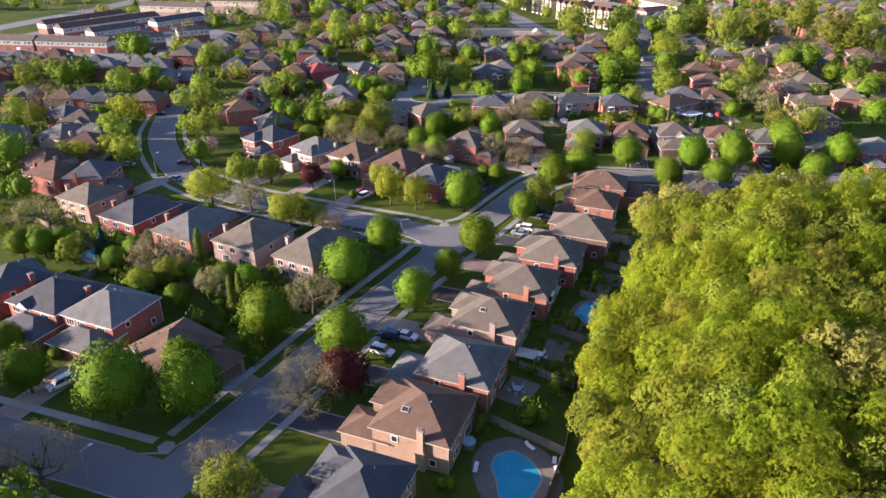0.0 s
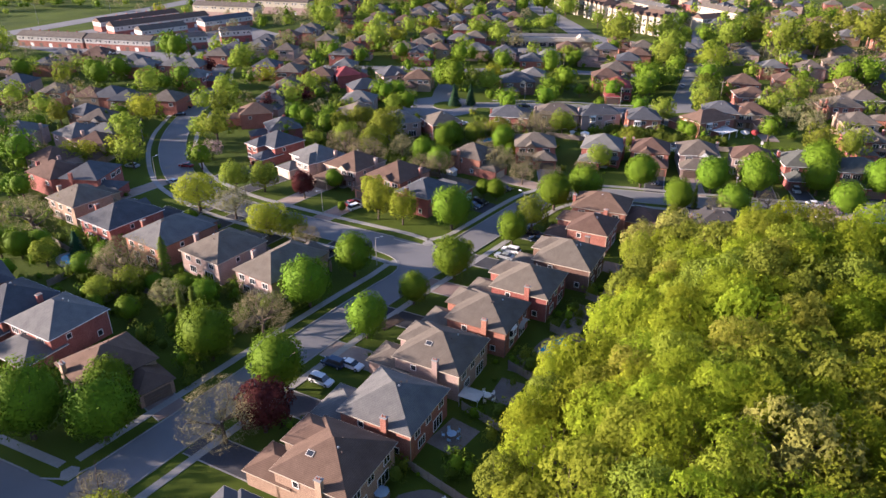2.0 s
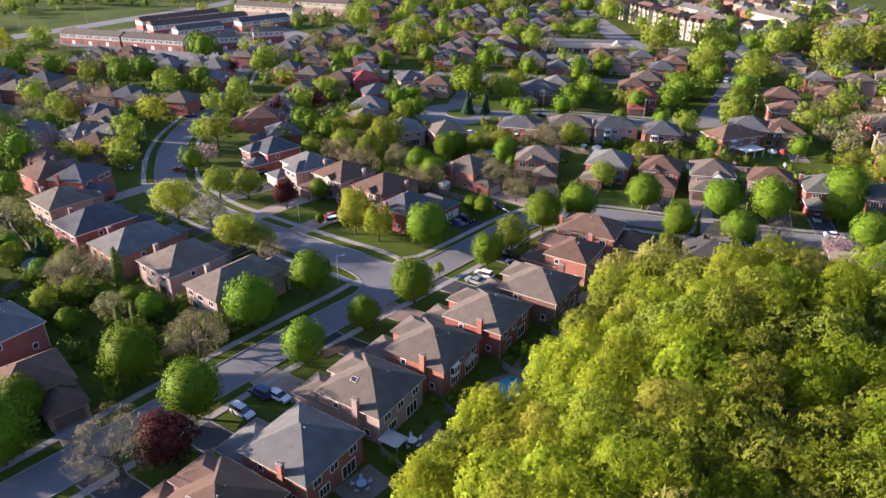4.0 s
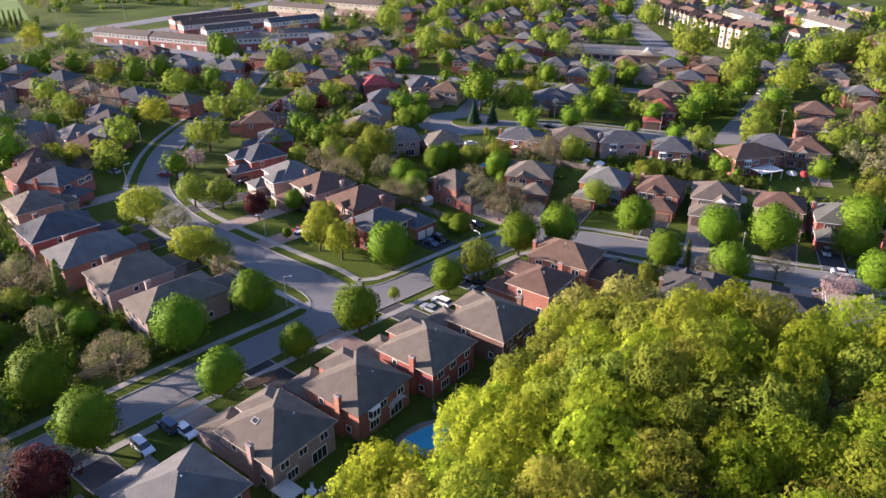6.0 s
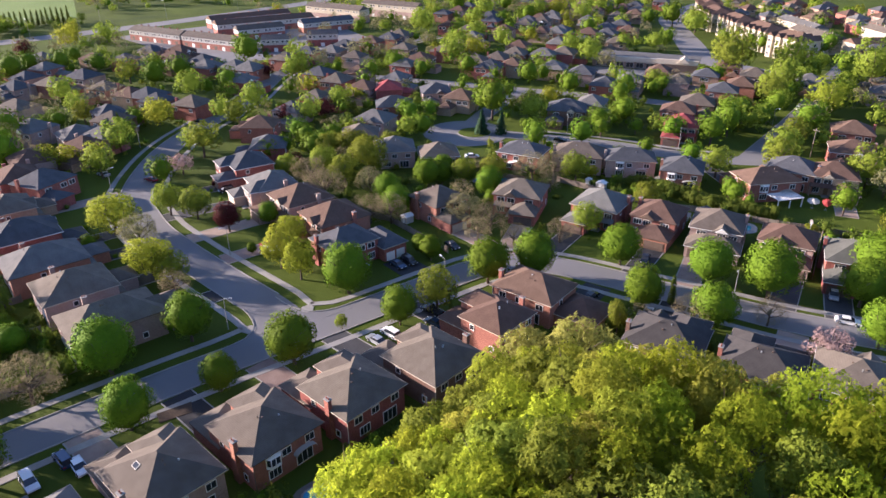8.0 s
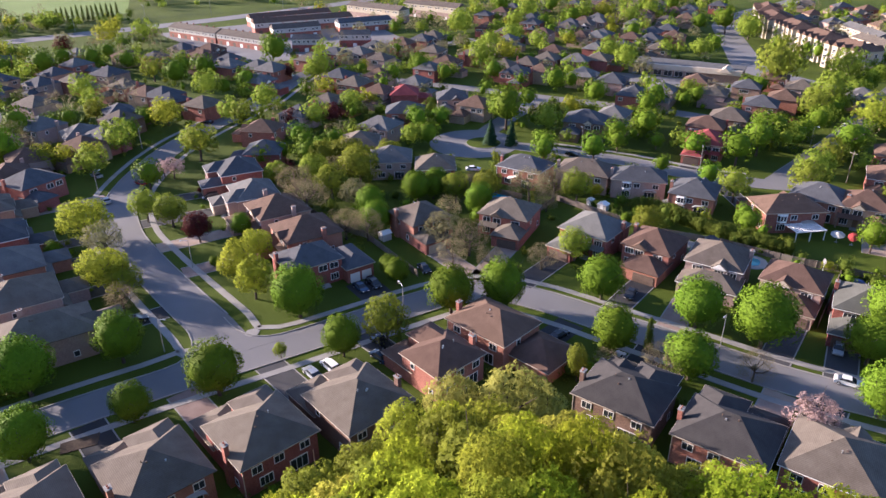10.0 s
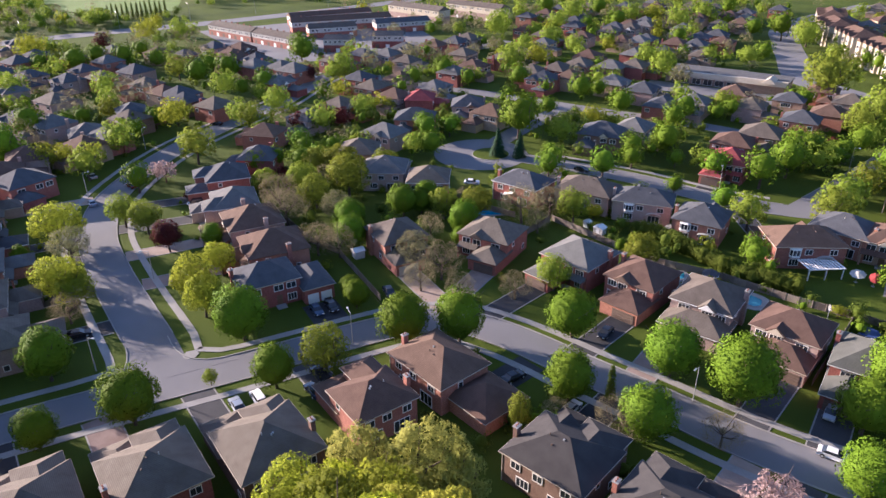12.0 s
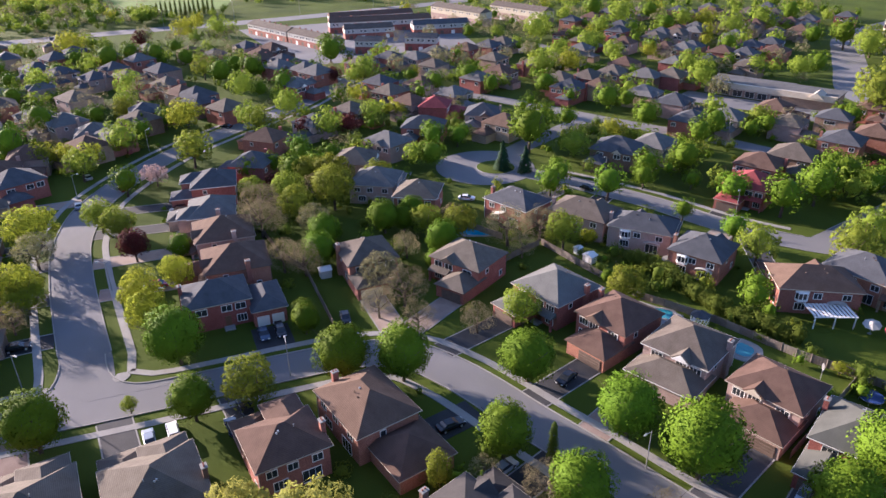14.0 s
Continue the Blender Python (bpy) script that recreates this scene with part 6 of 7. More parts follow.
plant("m", -29.9, 202.9, 4.7)
plant("b", -32.4, 199.6, 4.0)
plant("b", -23.4, 211.9, 3.2)
plant("t", -40.6, 204.4, 1.5)


plant("l", -74.6, 144.1, 1.3, stretch_z=1.15)
plant("l", -40.0, 186.0, 1.9, stretch_z=1.7)
plant("b", -40.2, 193.0, 2.2)
plant("y", -40.4, 261.2, 1.5)
plant("t", -64.6, 163.6, 1.1)
plant("t", -63.4, 165.2, 1.0)


def parasol(x, y, cloth, label, r=1.6, tilt=12):
    """A garden parasol: foot, pole, ribbed cover with eight sagging panels."""
    ob = thing("parasol", pose(x, y, 0), label, "parasol")
    s = Shape()
    s.box(-0.35, 0.35, -0.35, 0.35, 0, 0.12, taper=0.06)
    part("foot", s, CONCRETE, ob)
    s = Shape()
    limb(s, (0, 0, 0.1), (0, 0, 2.5), 0.035, 0.03, 8)
    part("pole", s, METAL, ob)
    s = Shape()
    rim = [(r * (1 if k % 2 == 0 else 0.9) * math.cos(k * math.pi / 8), r * (1 if k % 2 == 0 else 0.9) * math.sin(k * math.pi / 8)) for k in range(16)]
    s.hull([(a, b, -0.04) for a, b in rim], [(a * 0.06, b * 0.06, 0.55) for a, b in rim])
    part("cover", s, cloth, ob, at=pose(0, 0, 2.1, tilt, tilt * 0.5, 0))


parasol(-48.3, 277.6, SIDING, "white garden parasol beside a pergola", 1.7)
parasol(-45.4, 279.2, mat("red_cloth", (0.22, 0.03, 0.03), (0.32, 0.05, 0.045), 1.5, 0.85), "red tilted garden parasol on a patio", 1.3, 35)
trampoline = thing("trampoline", pose(-33.4, 260.6, 0), "round garden trampoline with dark blue cover", "trampoline")
ring = [(2.0 * math.cos(k * math.pi / 12), 2.0 * math.sin(k * math.pi / 12)) for k in range(24)]
for nm, f, z0, z1, m in (("frame", 1.0, 0.72, 0.80, METAL), ("cover", 0.97, 0.80, 0.86, mat("blue_tarpaulin", (0.02, 0.035, 0.12), (0.03, 0.06, 0.19), 1.2, 0.5, 0.3, 8))):
    s = Shape()
    s.hull([(a * f, b * f, z0) for a, b in ring], [(a * f, b * f, z1) for a, b in ring])
    part(nm, s, m, trampoline)
for k in range(6):
    s = Shape()
    limb(s, (1.9 * math.cos(k * math.pi / 3), 1.9 * math.sin(k * math.pi / 3), 0), (1.9 * math.cos(k * math.pi / 3), 1.9 * math.sin(k * math.pi / 3), 0.74), 0.04, 0.04, 6)
    part("leg", s, METAL, trampoline)


# ---- fences and hedges ----
def fence(pts, high=1.75, label="weathered wooden board fence between gardens"):
    ob = thing("fence", pose(pts[0][0], pts[0][1], 0), label, "fence")
    o = Vector(pts[0])
    post = Shape()
    post.box(-0.07, 0.07, -0.07, 0.07, -0.1, high + 0.12)
    pm = post.mesh("post", WOOD)
    for a, b in zip(pts, pts[1:]):
        a, b = Vector(a) - o, Vector(b) - o
        n = max(1, round((b - a).length / 2.6))
        ang = math.degrees(math.atan2((b - a).y, (b - a).x))
        step = (b - a).length / n
        s = Shape()
        e = step / 10
        face = [(q, -0.025 + 0.03 * (i % 2)) for i in range(10) for q in (i * e + 0.01, (i + 1) * e - 0.01)]
        ring = face + [(step - 0.01, 0.035), (0.01, 0.035)]
        s.hull([(p, q, 0.05) for p, q in ring], [(p, q, high) for p, q in ring])
        me = s.mesh("panel", WOOD)
        for i in range(n):
            p = a + (b - a) * (i / n)
            part("panel", me, None, ob, at=pose(p.x, p.y, 0, 0, 0, ang))
            part("post", pm, None, ob, at=pose(p.x, p.y, 0))


fence([(-106, 236.7), (-86.8, 241), (-75.3, 244), (-62.3, 252.3), (-54.9, 255.2), (-47.5, 258.4), (-38.5, 263.5), (-20, 272)])
fence([(-38.3, 263.4), (-27.5, 237.4)])
fence([(-96.9, 215.2), (-106, 236.2)])
fence([(-113.5, 180.2), (-88, 181.2)])
fence([(-41.5, 80.2), (-26.4, 79.2), (-24.5, 66)])
fence([(-42, 96), (-31, 95)])
fence([(-42, 110.5), (-32.5, 109)])
fence([(-42, 126), (-33.5, 125)])
fence([(-42, 141.5), (-36, 141)])
fence([(-26.4, 79.4), (-30.5, 95), (-32.3, 109), (-33.5, 125), (-36, 141), (-40, 157)])
fence([(-182, 88), (-165, 86), (-140, 85), (-110, 86), (-93, 88)])
fence([(-124, 86), (-123, 74)])
fence([(-142, 85), (-140, 74)])
fence([(-126, 95), (-125.5, 86)])
fence([(-142, 94), (-141.5, 86)])
fence([(-110, 96), (-110, 86)])
fence([(-92, 100), (-91, 82)])
fence([(-150, 172), (-122, 176), (-113.5, 180)])
fence([(-124.5, 222), (-112, 229)])


def hedge(pts, wide, high, label, kind="g"):
    """A shaggy hedge: bush beside bush, each of many small leaf sprays round a dark heart."""
    g = np.random.default_rng(11)
    o = Vector(pts[0])
    ob = thing("hedge", pose(o.x, o.y, 0), label, "hedge")
    quads, normals = [], []
    s = Shape()
    for a, b in zip(pts, pts[1:]):
        a, b = Vector(a) - o, Vector(b) - o
        along = (b - a).normalized()
        side = Vector((-along.y, along.x))
        count = max(2, round((b - a).length / (wide * 0.55)))
        for i in range(count):
            c = a.lerp(b, (i + 0.5) / count) + side * g.normal() * wide * 0.08
            r, h = wide * 0.5 * (0.8 + 0.35 * g.random()), high * (0.74 + 0.3 * g.random())
            n = int(46 * r * (h + r))
            d = unit(g.normal(size=(n, 3)))
            d[:, 2] = d[:, 2] * 0.7 + 0.25
            p = np.array((c.x, c.y, h * 0.42)) + d * np.array((r, r, h * 0.56)) * (0.86 + 0.26 * g.random((n, 1)))
            p[:, 2] = np.maximum(p[:, 2], 0.12)
            out = unit(d + 0.45 * g.normal(size=(n, 3)))
            u = unit(np.cross(out, g.normal(size=(n, 3))))
            w = np.cross(out, u)
            e = (0.12 + 0.13 * g.random(n))[:, None]
            quads.append(np.stack([p - u * e, p - w * e * 0.7, p + u * e, p + w * e * 0.7], 1).reshape(-1, 3))
            normals.append(np.repeat(unit(d + 0.5 * out), 4, 0))
            rings = [[(c.x + r * q * math.cos(k * math.tau / 7), c.y + r * q * math.sin(k * math.tau / 7), z * h) for k in range(7)] for q, z in ((0.6, 0.0), (0.86, 0.45), (0.42, 0.88))]
            s.hull(*rings[:2]).hull(*rings[1:])
    v = np.concatenate(quads)
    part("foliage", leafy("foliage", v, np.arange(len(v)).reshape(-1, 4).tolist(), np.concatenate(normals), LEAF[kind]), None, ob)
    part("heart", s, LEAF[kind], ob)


hedge([(-90, 250), (-84, 254), (-75, 254.6), (-66, 255), (-58, 258), (-50, 262.5)], 3.4, 4.3, "tall shaggy cedar hedge along garden fences")
hedge([(-150, 89), (-138, 88.5), (-118, 89)], 2.2, 2.4, "dark garden hedge behind houses")
hedge([(-88, 104), (-88.5, 90)], 1.2, 1.4, "clipped hedge beside the pavement")

# shrubs round the walls and in the gardens
sg = random.Random(31)
shrubs = {"m": [], "l": [], "g": [], "p": []}


KEPT_CLEAR = ((-31.2, 71.6, 9.5), (-37.8, 121, 6.2), (-148.5, 84.2, 6), (-52.6, 251, 5), (-119.2, 222.6, 6.5), (-39.3, 89.8, 5.2), (-40.3, 101, 3.4), (-40.1, 73.6, 2.8), (-41.5, 98, 3.2), (-53, 271, 7), (-70, 244, 6.5))


def off_street(x, y):
    return all((x - q.x) ** 2 + (y - q.y) ** 2 > (half + 3.0) ** 2 for q, half in EDGES) and math.hypot(x + 161.8, y - 246) > 18 and all(math.hypot(x - px, y - py) > pr for px, py, pr in KEPT_CLEAR)


for x, y, front, w, d in HOUSES:
    if x < -330 or y > 380:
        continue
    m = pose(x, y, 0, 0, 0, front + 90)
    for i in range(6):
        sx = sg.uniform(-0.75, 0.75) * w
        sy = sg.choice((-1, 1, 1)) * (d / 2 + sg.uniform(0.6, 6.5))
        if sy < 0:
            sy = -d / 2 - sg.uniform(5.8, 8.0) if abs(sx) > w * 0.1 else -d / 2 - sg.uniform(0.8, 2.0)
        p = m @ Vector((sx, sy, 0))
        kind = sg.choices(("m", "l", "g", "p"), (4, 3, 3, 0))[0]
        r = sg.uniform(0.5, 1.4) if sy < 0 else sg.uniform(0.6, 2.0)
        if sy < -d / 2 - 3 and sg.random() < 0.5 or not off_street(p.x, p.y):
            continue
        shrubs[kind].append((sg.choice(CROWNS[kind, 3]), Matrix.Translation((p.x, p.y, -0.6 * r)) @ pose(0, 0, 0, 0, 0, sg.uniform(0, 360)) @ Matrix.Diagonal((r, r, r * sg.uniform(0.7, 1.1), 1))))
for x0, x1, y0, y1, n in ((-185, -96, 76, 97, 75), (-170, -112, 176, 203, 45), (-43, -30, 56, 160, 75), (-105, -55, 242, 262, 60), (-62, -30, 256, 272, 16), (-240, -185, 70, 118, 40), (-200, -150, 205, 235, 20), (-92, -60, 60, 76, 8), (-45, -20, 176, 196, 12), (-200, -150, 205, 235, 30), (-260, -185, 180, 300, 70), (-215, -140, 268, 340, 60), (-150, -100, 300, 400, 50), (-160, -105, 232, 262, 26), (-330, -225, 90, 200, 60), (-110, -87, 74, 98, 45), (-160, -108, 76, 92, 30), (-45, 0, 282, 330, 34)):
    for i in range(n):
        x, y = sg.uniform(x0, x1), sg.uniform(y0, y1)
        if all(math.hypot(x - h[0], y - h[1]) > 8.2 for h in HOUSES) and off_street(x, y):
            kind = sg.choices(("m", "l", "g", "p"), (3, 1.5, 5, 0))[0]
            r = sg.uniform(0.8, 2.4)
            shrubs[kind].append((sg.choice(CROWNS[kind, 3]), Matrix.Translation((x, y, -0.5 * r)) @ pose(0, 0, 0, 0, 0, sg.uniform(0, 360)) @ Matrix.Diagonal((r, r, r * sg.uniform(0.8, 1.5), 1))))
for kind, places in shrubs.items():
    if not places:
        continue
    joined("garden_shrubs", places, LEAF[kind], "low garden shrubs planted round the houses", "shrubs")


# ---- cars ----
def car(x, y, heading, colour, tall=1.45, pickup=False, z=0.06):
    """A parked car: shaped body, glass house, wheels with rims, lamps."""
    kindname = "pickup truck" if pickup else ("family van" if tall > 1.6 else "saloon car")
    ob = thing("car", pose(x, y, z, 0, 0, heading), f"{colour} {kindname} parked beside the houses", "car")
    L, W = (5.4, 0.95) if pickup else (4.7, 0.9)
    prof = [(-L / 2, 0.35), (-L / 2 + 0.1, 0.3), (L / 2 - 0.15, 0.28), (L / 2, 0.42), (L / 2 - 0.05, 0.68), (L / 2 - 0.35, 0.80), (L / 2 - 1.3, 0.92), (-L / 2 + 0.3, 0.96), (-L / 2 + 0.02, 0.85)]
    s = Shape()
    n = len(prof)
    inset = [(p[0] * 0.97, p[1] + (0.02 if p[1] > 0.6 else 0)) for p in prof]
    rows = [[(p[0], -W + 0.1, p[1]) for p in inset], [(p[0], -W, p[1]) for p in prof], [(p[0], W, p[1]) for p in prof], [(p[0], W - 0.1, p[1]) for p in inset]]
    s.v = [q for r in rows for q in r]
    for r in range(3):
        s.f += [(r * n + i, r * n + (i + 1) % n, (r + 1) * n + (i + 1) % n, (r + 1) * n + i) for i in range(n)]
    s.f += [tuple(range(n - 1, -1, -1)), tuple(range(3 * n, 4 * n))]
    s.s = [0] * len(s.f)
    part("body", s, PAINT[colour], ob)
    if pickup:
        a0, a1, b0, b1 = -0.3, 1.2, -0.05, 0.75
    elif tall > 1.6:
        a0, a1, b0, b1 = -L / 2 + 0.1, 1.25, -L / 2 + 0.4, 0.65
    else:
        a0, a1, b0, b1 = -L / 2 + 0.55, 1.15, -L / 2 + 1.2, 0.35
    low = [(a0, -W + 0.06, 0.93), (a1, -W + 0.06, 0.93), (a1, W - 0.06, 0.93), (a0, W - 0.06, 0.93)]
    top = [(b0, -W + 0.2, tall - 0.06), (b1, -W + 0.2, tall - 0.06), (b1, W - 0.2, tall - 0.06), (b0, W - 0.2, tall - 0.06)]
    s = Shape()
    s.hull(low, top)
    part("glasshouse", s, GLASS, ob, "dark car glass")
    s = Shape()
    s.hull([(p[0], p[1], tall - 0.07) for p in top], [(p[0] * 0.96, p[1] * 0.95, tall) for p in top])
    part("roof", s, PAINT[colour], ob)
    if pickup:
        s = Shape()
        s.box(-L / 2 + 0.15, -0.45, -W + 0.15, W - 0.15, 0.9, 0.985)
        part("bed", s, TYRE, ob)
    for wx in (-L / 2 + 0.85, L / 2 - 0.9):
        for wy in (-W + 0.02, W - 0.02):
            s = Shape()
            e = 0.11
            limb(s, (wx, wy - e, 0.32), (wx, wy + e, 0.32), 0.32, 0.32, 14)
            wh = part("wheel", s, TYRE, ob)
            s = Shape()
            sgn = 1 if wy > 0 else -1
            limb(s, (wx, wy + sgn * e, 0.32), (wx, wy + sgn * (e + 0.012), 0.32), 0.2, 0.19, 12)
            part("rim", s, METAL, wh)
    for wy in (-W + 0.3, W - 0.3):
        s = Shape()
        s.box(L / 2 - 0.12, L / 2 + 0.005, wy - 0.2, wy + 0.2, 0.58, 0.70)
        part("headlight", s, LAMPGLASS, ob)
        s = Shape()
        s.box(-L / 2 - 0.01, -L / 2 + 0.1, wy - 0.2, wy + 0.2, 0.66, 0.80)
        part("tail_light", s, REDGLASS, ob)


car(-66.3, 86.8, 8, "white", 1.75)
car(-68.3, 91.8, 190, "blue", 1.75)
car(-65.2, 93.4, 8, "white")
car(-66.8, 150.6, 188, "white", 1.65)
car(-66.4, 147.0, 188, "silver")
car(-64.6, 159.6, 190, "blue")
car(-68.6, 162.0, 190, "black", 1.75, True)
car(-89.9, 167.8, 3, "blue")
car(-89.9, 171.0, 3, "black", 1.7)
car(-90.0, 184.0, -5, "black")
car(-115.6, 147.2, 80, "white", 1.7)
car(-118.4, 148.6, 80, "red")
car(-56.4, 215.6, -62, "black")
car(-52.4, 192.4, 100, "black")
car(-21.0, 233.8, -62, "silver", 1.7)
car(-14.1, 225.6, 29, "white")
car(-40.8, 196.4, 112, "silver")
car(-244, 180.5, 228, "black", z=0.04)
car(-237, 173, 228, "black", z=0.04)
car(-197, 128.6, 200, "silver")
car(-183, 139.0, 200, "red")
car(-109.4, 49.4, -100, "white", 1.75)
car(-160.4, 154, -92, "black", 1.7)
car(-133, 266, 30, "black")
car(-139, 230.4, 60, "white")
car(-102.2, 123.4, 93, "black")
car(-173.6, 128.0, 185, "silver")
for i, c in enumerate(("white", "silver", "black", "blue", "white")):
    car(-296 - i * 3.2, 228 + i * 9.0 + (i % 2) * 2, 55, c)
car(-103, 372, 105, "white")
car(-111, 402, 285, "silver")
car(-93, 338, 105, "silver")
car(-216, 407, 30, "white")
car(-212, 410, 30, "black")


# ---- street lamps and poles ----
def street_lamp(x, y, rz, high=7.2, arm=1.3):
    ob = thing("street_lamp", pose(x, y, 0, 0, 0, rz), "pale concrete street lamp with a short arm", "street lamp", "street lamps")
    s = Shape()
    limb(s, (0, 0, 0), (0, 0, high), 0.11, 0.06, 8)
    part("pole", s, CONCRETE, ob)
    s = Shape()
    limb(s, (0, 0, high - 0.1), (arm, 0, high + 0.25), 0.045, 0.035, 6)
    part("arm", s, METAL, ob)
    s = Shape()
    s.box(arm - 0.1, arm + 0.55, -0.14, 0.14, high + 0.18, high + 0.34, taper=0.04)
    hd = part("lamp_head", s, METAL, ob)
    s = Shape()
    s.box(arm, arm + 0.45, -0.1, 0.1, high + 0.13, high + 0.18)
    part("lens", s, LAMPGLASS, hd)


for x, y, rz in ((-83, 37.2, 80), (-88.5, 126, 40), (-75.3, 170.5, 180), (-33.6, 216.2, -70), (-138.5, 275, -60), (-103, 293, -60), (-181, 127, 80), (-219, 146, 130), (-120, 139, -90), (-96, 340, 0), (-112, 392, 0)):
    street_lamp(x, y, rz)
for x, y in ((-479, 154), (-502, 201), (-518, 250), (-460, 100), (-530, 310), (-545, 365)):
    street_lamp(x, y, 200, 13.0, 2.5)
for x, y in ((-70, 318), (-30, 300), (-150, 330)):
    ob = thing("utility_pole", pose(x, y, 0), "tall wooden utility pole behind houses", "pole")
    s = Shape()
    limb(s, (0, 0, 0), (0, 0, 10), 0.15, 0.1, 8)
    part("pole", s, WOOD, ob)
    s = Shape()
    s.box(-1.1, 1.1, -0.06, 0.06, 9.2, 9.35)
    part("crossarm", s, WOOD, ob)


# ---- the far town ----
def terrace(x, y, rz, length, depth, high, units, lower, upper, roof, label, split=0.55):
    """A row of town houses: brick below, pale siding above, one ridge, windows for each unit."""
    ob = thing("terrace", pose(x, y, 0, 0, 0, rz), label, "town houses")
    X, Y = length / 2, depth / 2
    s = Shape()
    s.box(-X, X, -Y, Y, -0.2, high * split)
    part("lower_wall", s, lower, ob)
    s = Shape()
    s.box(-X - 0.02, X + 0.02, -Y - 0.12, Y + 0.12, high * split, high)
    part("upper_wall", s, upper, ob)
    s = Shape()
    s.v = [(-X - 0.4, -Y - 0.5, high), (X + 0.4, -Y - 0.5, high), (X + 0.4, Y + 0.5, high), (-X - 0.4, Y + 0.5, high), (-X + 0.3, 0, high + depth * 0.24), (X - 0.3, 0, high + depth * 0.24)]
    s.f = [(0, 1, 5, 4), (2, 3, 4, 5), (1, 2, 5), (3, 0, 4), (3, 2, 1, 0)]
    s.s = [0] * 5
    part("roof", s, ROOF[roof], ob)
    for i in range(units):
        cx = -X + (i + 0.5) * length / units
        for sy, side in ((-Y - 0.12, 0), (Y + 0.12, 2)):
            window(ob, cx - 1.2, sy, high - 1.9, 1.3, 1.2, side, 2, False)
            window(ob, cx + 1.2, sy, high - 1.9, 1.3, 1.2, side, 2, False)
        s = Shape()
        s.box(cx - 1.1, cx + 1.1, -Y - 0.06, -Y + 0.02, 0, 2.2)
        part("garage_door", s, WHITE if i % 2 else DARKTRIM, ob)
        if i:
            s = Shape()
            s.box(cx - length / units / 2 - 0.15, cx - length / units / 2 + 0.15, -0.4, 0.4, high + depth * 0.2, high + depth * 0.24 + 0.7)
            part("chimney", s, lower, ob)


s = Shape()
s.hull([(x, y, -0.1) for x, y in ((-462, 200), (-335, 216), (-330, 320), (-392, 330), (-470, 300))], [(x, y, 0.045) for x, y in ((-462, 200), (-335, 216), (-330, 320), (-392, 330), (-470, 300))])
tagged(new("parking_lot", s.mesh("parking_lot", ASPHALT)), "grey asphalt yard between rows of town houses", "parking lot", kind="structure")
TH = "row of town houses, brick below and white siding above"
terrace(-427, 218, 23, 45, 10, 6.0, 7, BRICK["rust"], SIDING, "taupe", TH)
terrace(-385, 236, 23, 43, 10, 6.0, 7, BRICK["rust"], SIDING, "taupe", TH)
terrace(-425, 286, 84, 66, 11, 6.6, 9, BRICK["red"], SIDING, "brown", TH)
terrace(-402, 272, 84, 30, 10, 6.0, 4, BRICK["red"], SIDING, "taupe", TH)
terrace(-354, 261, 60, 16, 9, 7.0, 3, BRICK["red"], SIDING, "slate", TH)
terrace(-399, 318, 84, 36, 10, 6.2, 5, BRICK["red"], SIDING, "slate", TH)
terrace(-352, 290, 60, 18, 9, 7.0, 3, BRICK["red"], SIDING, "slate", TH)
terrace(-455, 288, 89, 58, 10, 6.0, 8, BRICK["red"], SIDING, "brown", TH)
terrace(-432, 345, 20, 50, 11, 9.0, 7, BRICK["pink"], BRICK["cream"], "taupe", "row of gabled beige town houses far behind the trees")
terrace(-420, 385, 20, 50, 11, 9.0, 7, BRICK["pink"], BRICK["cream"], "taupe", "row of gabled beige town houses far behind the trees")
CH = "cream stucco apartment terrace with brown hipped roof"


def apartment(x, y, rz, length=26, depth=13, high=11.0):
    ob = thing("apartment_building", pose(x, y, 0, 0, 0, rz), CH, "apartments")
    X, Y = length / 2, depth / 2
    s = Shape()
    s.box(-X, X, -Y, Y, -0.2, high)
    part("wall", s, BRICK["cream"], ob)
    roof_part("roof", ob, ROOF["brown"], (-X, X, -Y, Y), high, 0.5, 0.6, CREAMTRIM)
    for bx in (-X * 0.72, -X * 0.24, X * 0.24, X * 0.72):
        for k, side in ((-1, 0), (1, 2)):
            s = Shape()
            s.box(bx - 1.7, bx + 1.7, min(k * (Y + 1.4), k * (Y - 0.2)), max(k * (Y + 1.4), k * (Y - 0.2)), -0.2, high + 0.2)
            part("bay", s, BRICK["cream"], ob)
            s = Shape()
            s.gable(bx - 2.0, bx + 2.0, min(k * (Y + 1.7), k * (Y - 4)), max(k * (Y + 1.7), k * (Y - 4)), high + 0.22, 1.9)
            part("bay_roof", s, ROOF["brown"], ob)
            for z in (1.0, 4.4, 7.8):
                window(ob, bx, k * (Y + 1.4), z, 2.2, 1.8, side, 3, False)
    for z in (4.4, 7.8):
        for bx in (-X * 0.48, 0, X * 0.48):
            window(ob, bx, -Y, z, 1.5, 1.9, 0, 2, False)
            window(ob, bx, Y, z, 1.5, 1.9, 2, 2, False)
        for sy in (-Y * 0.45, Y * 0.4):
            window(ob, X, sy, z, 1.4, 1.8, 1, 2, False)
            window(ob, -X, sy, z, 1.4, 1.8, 3, 2, False)


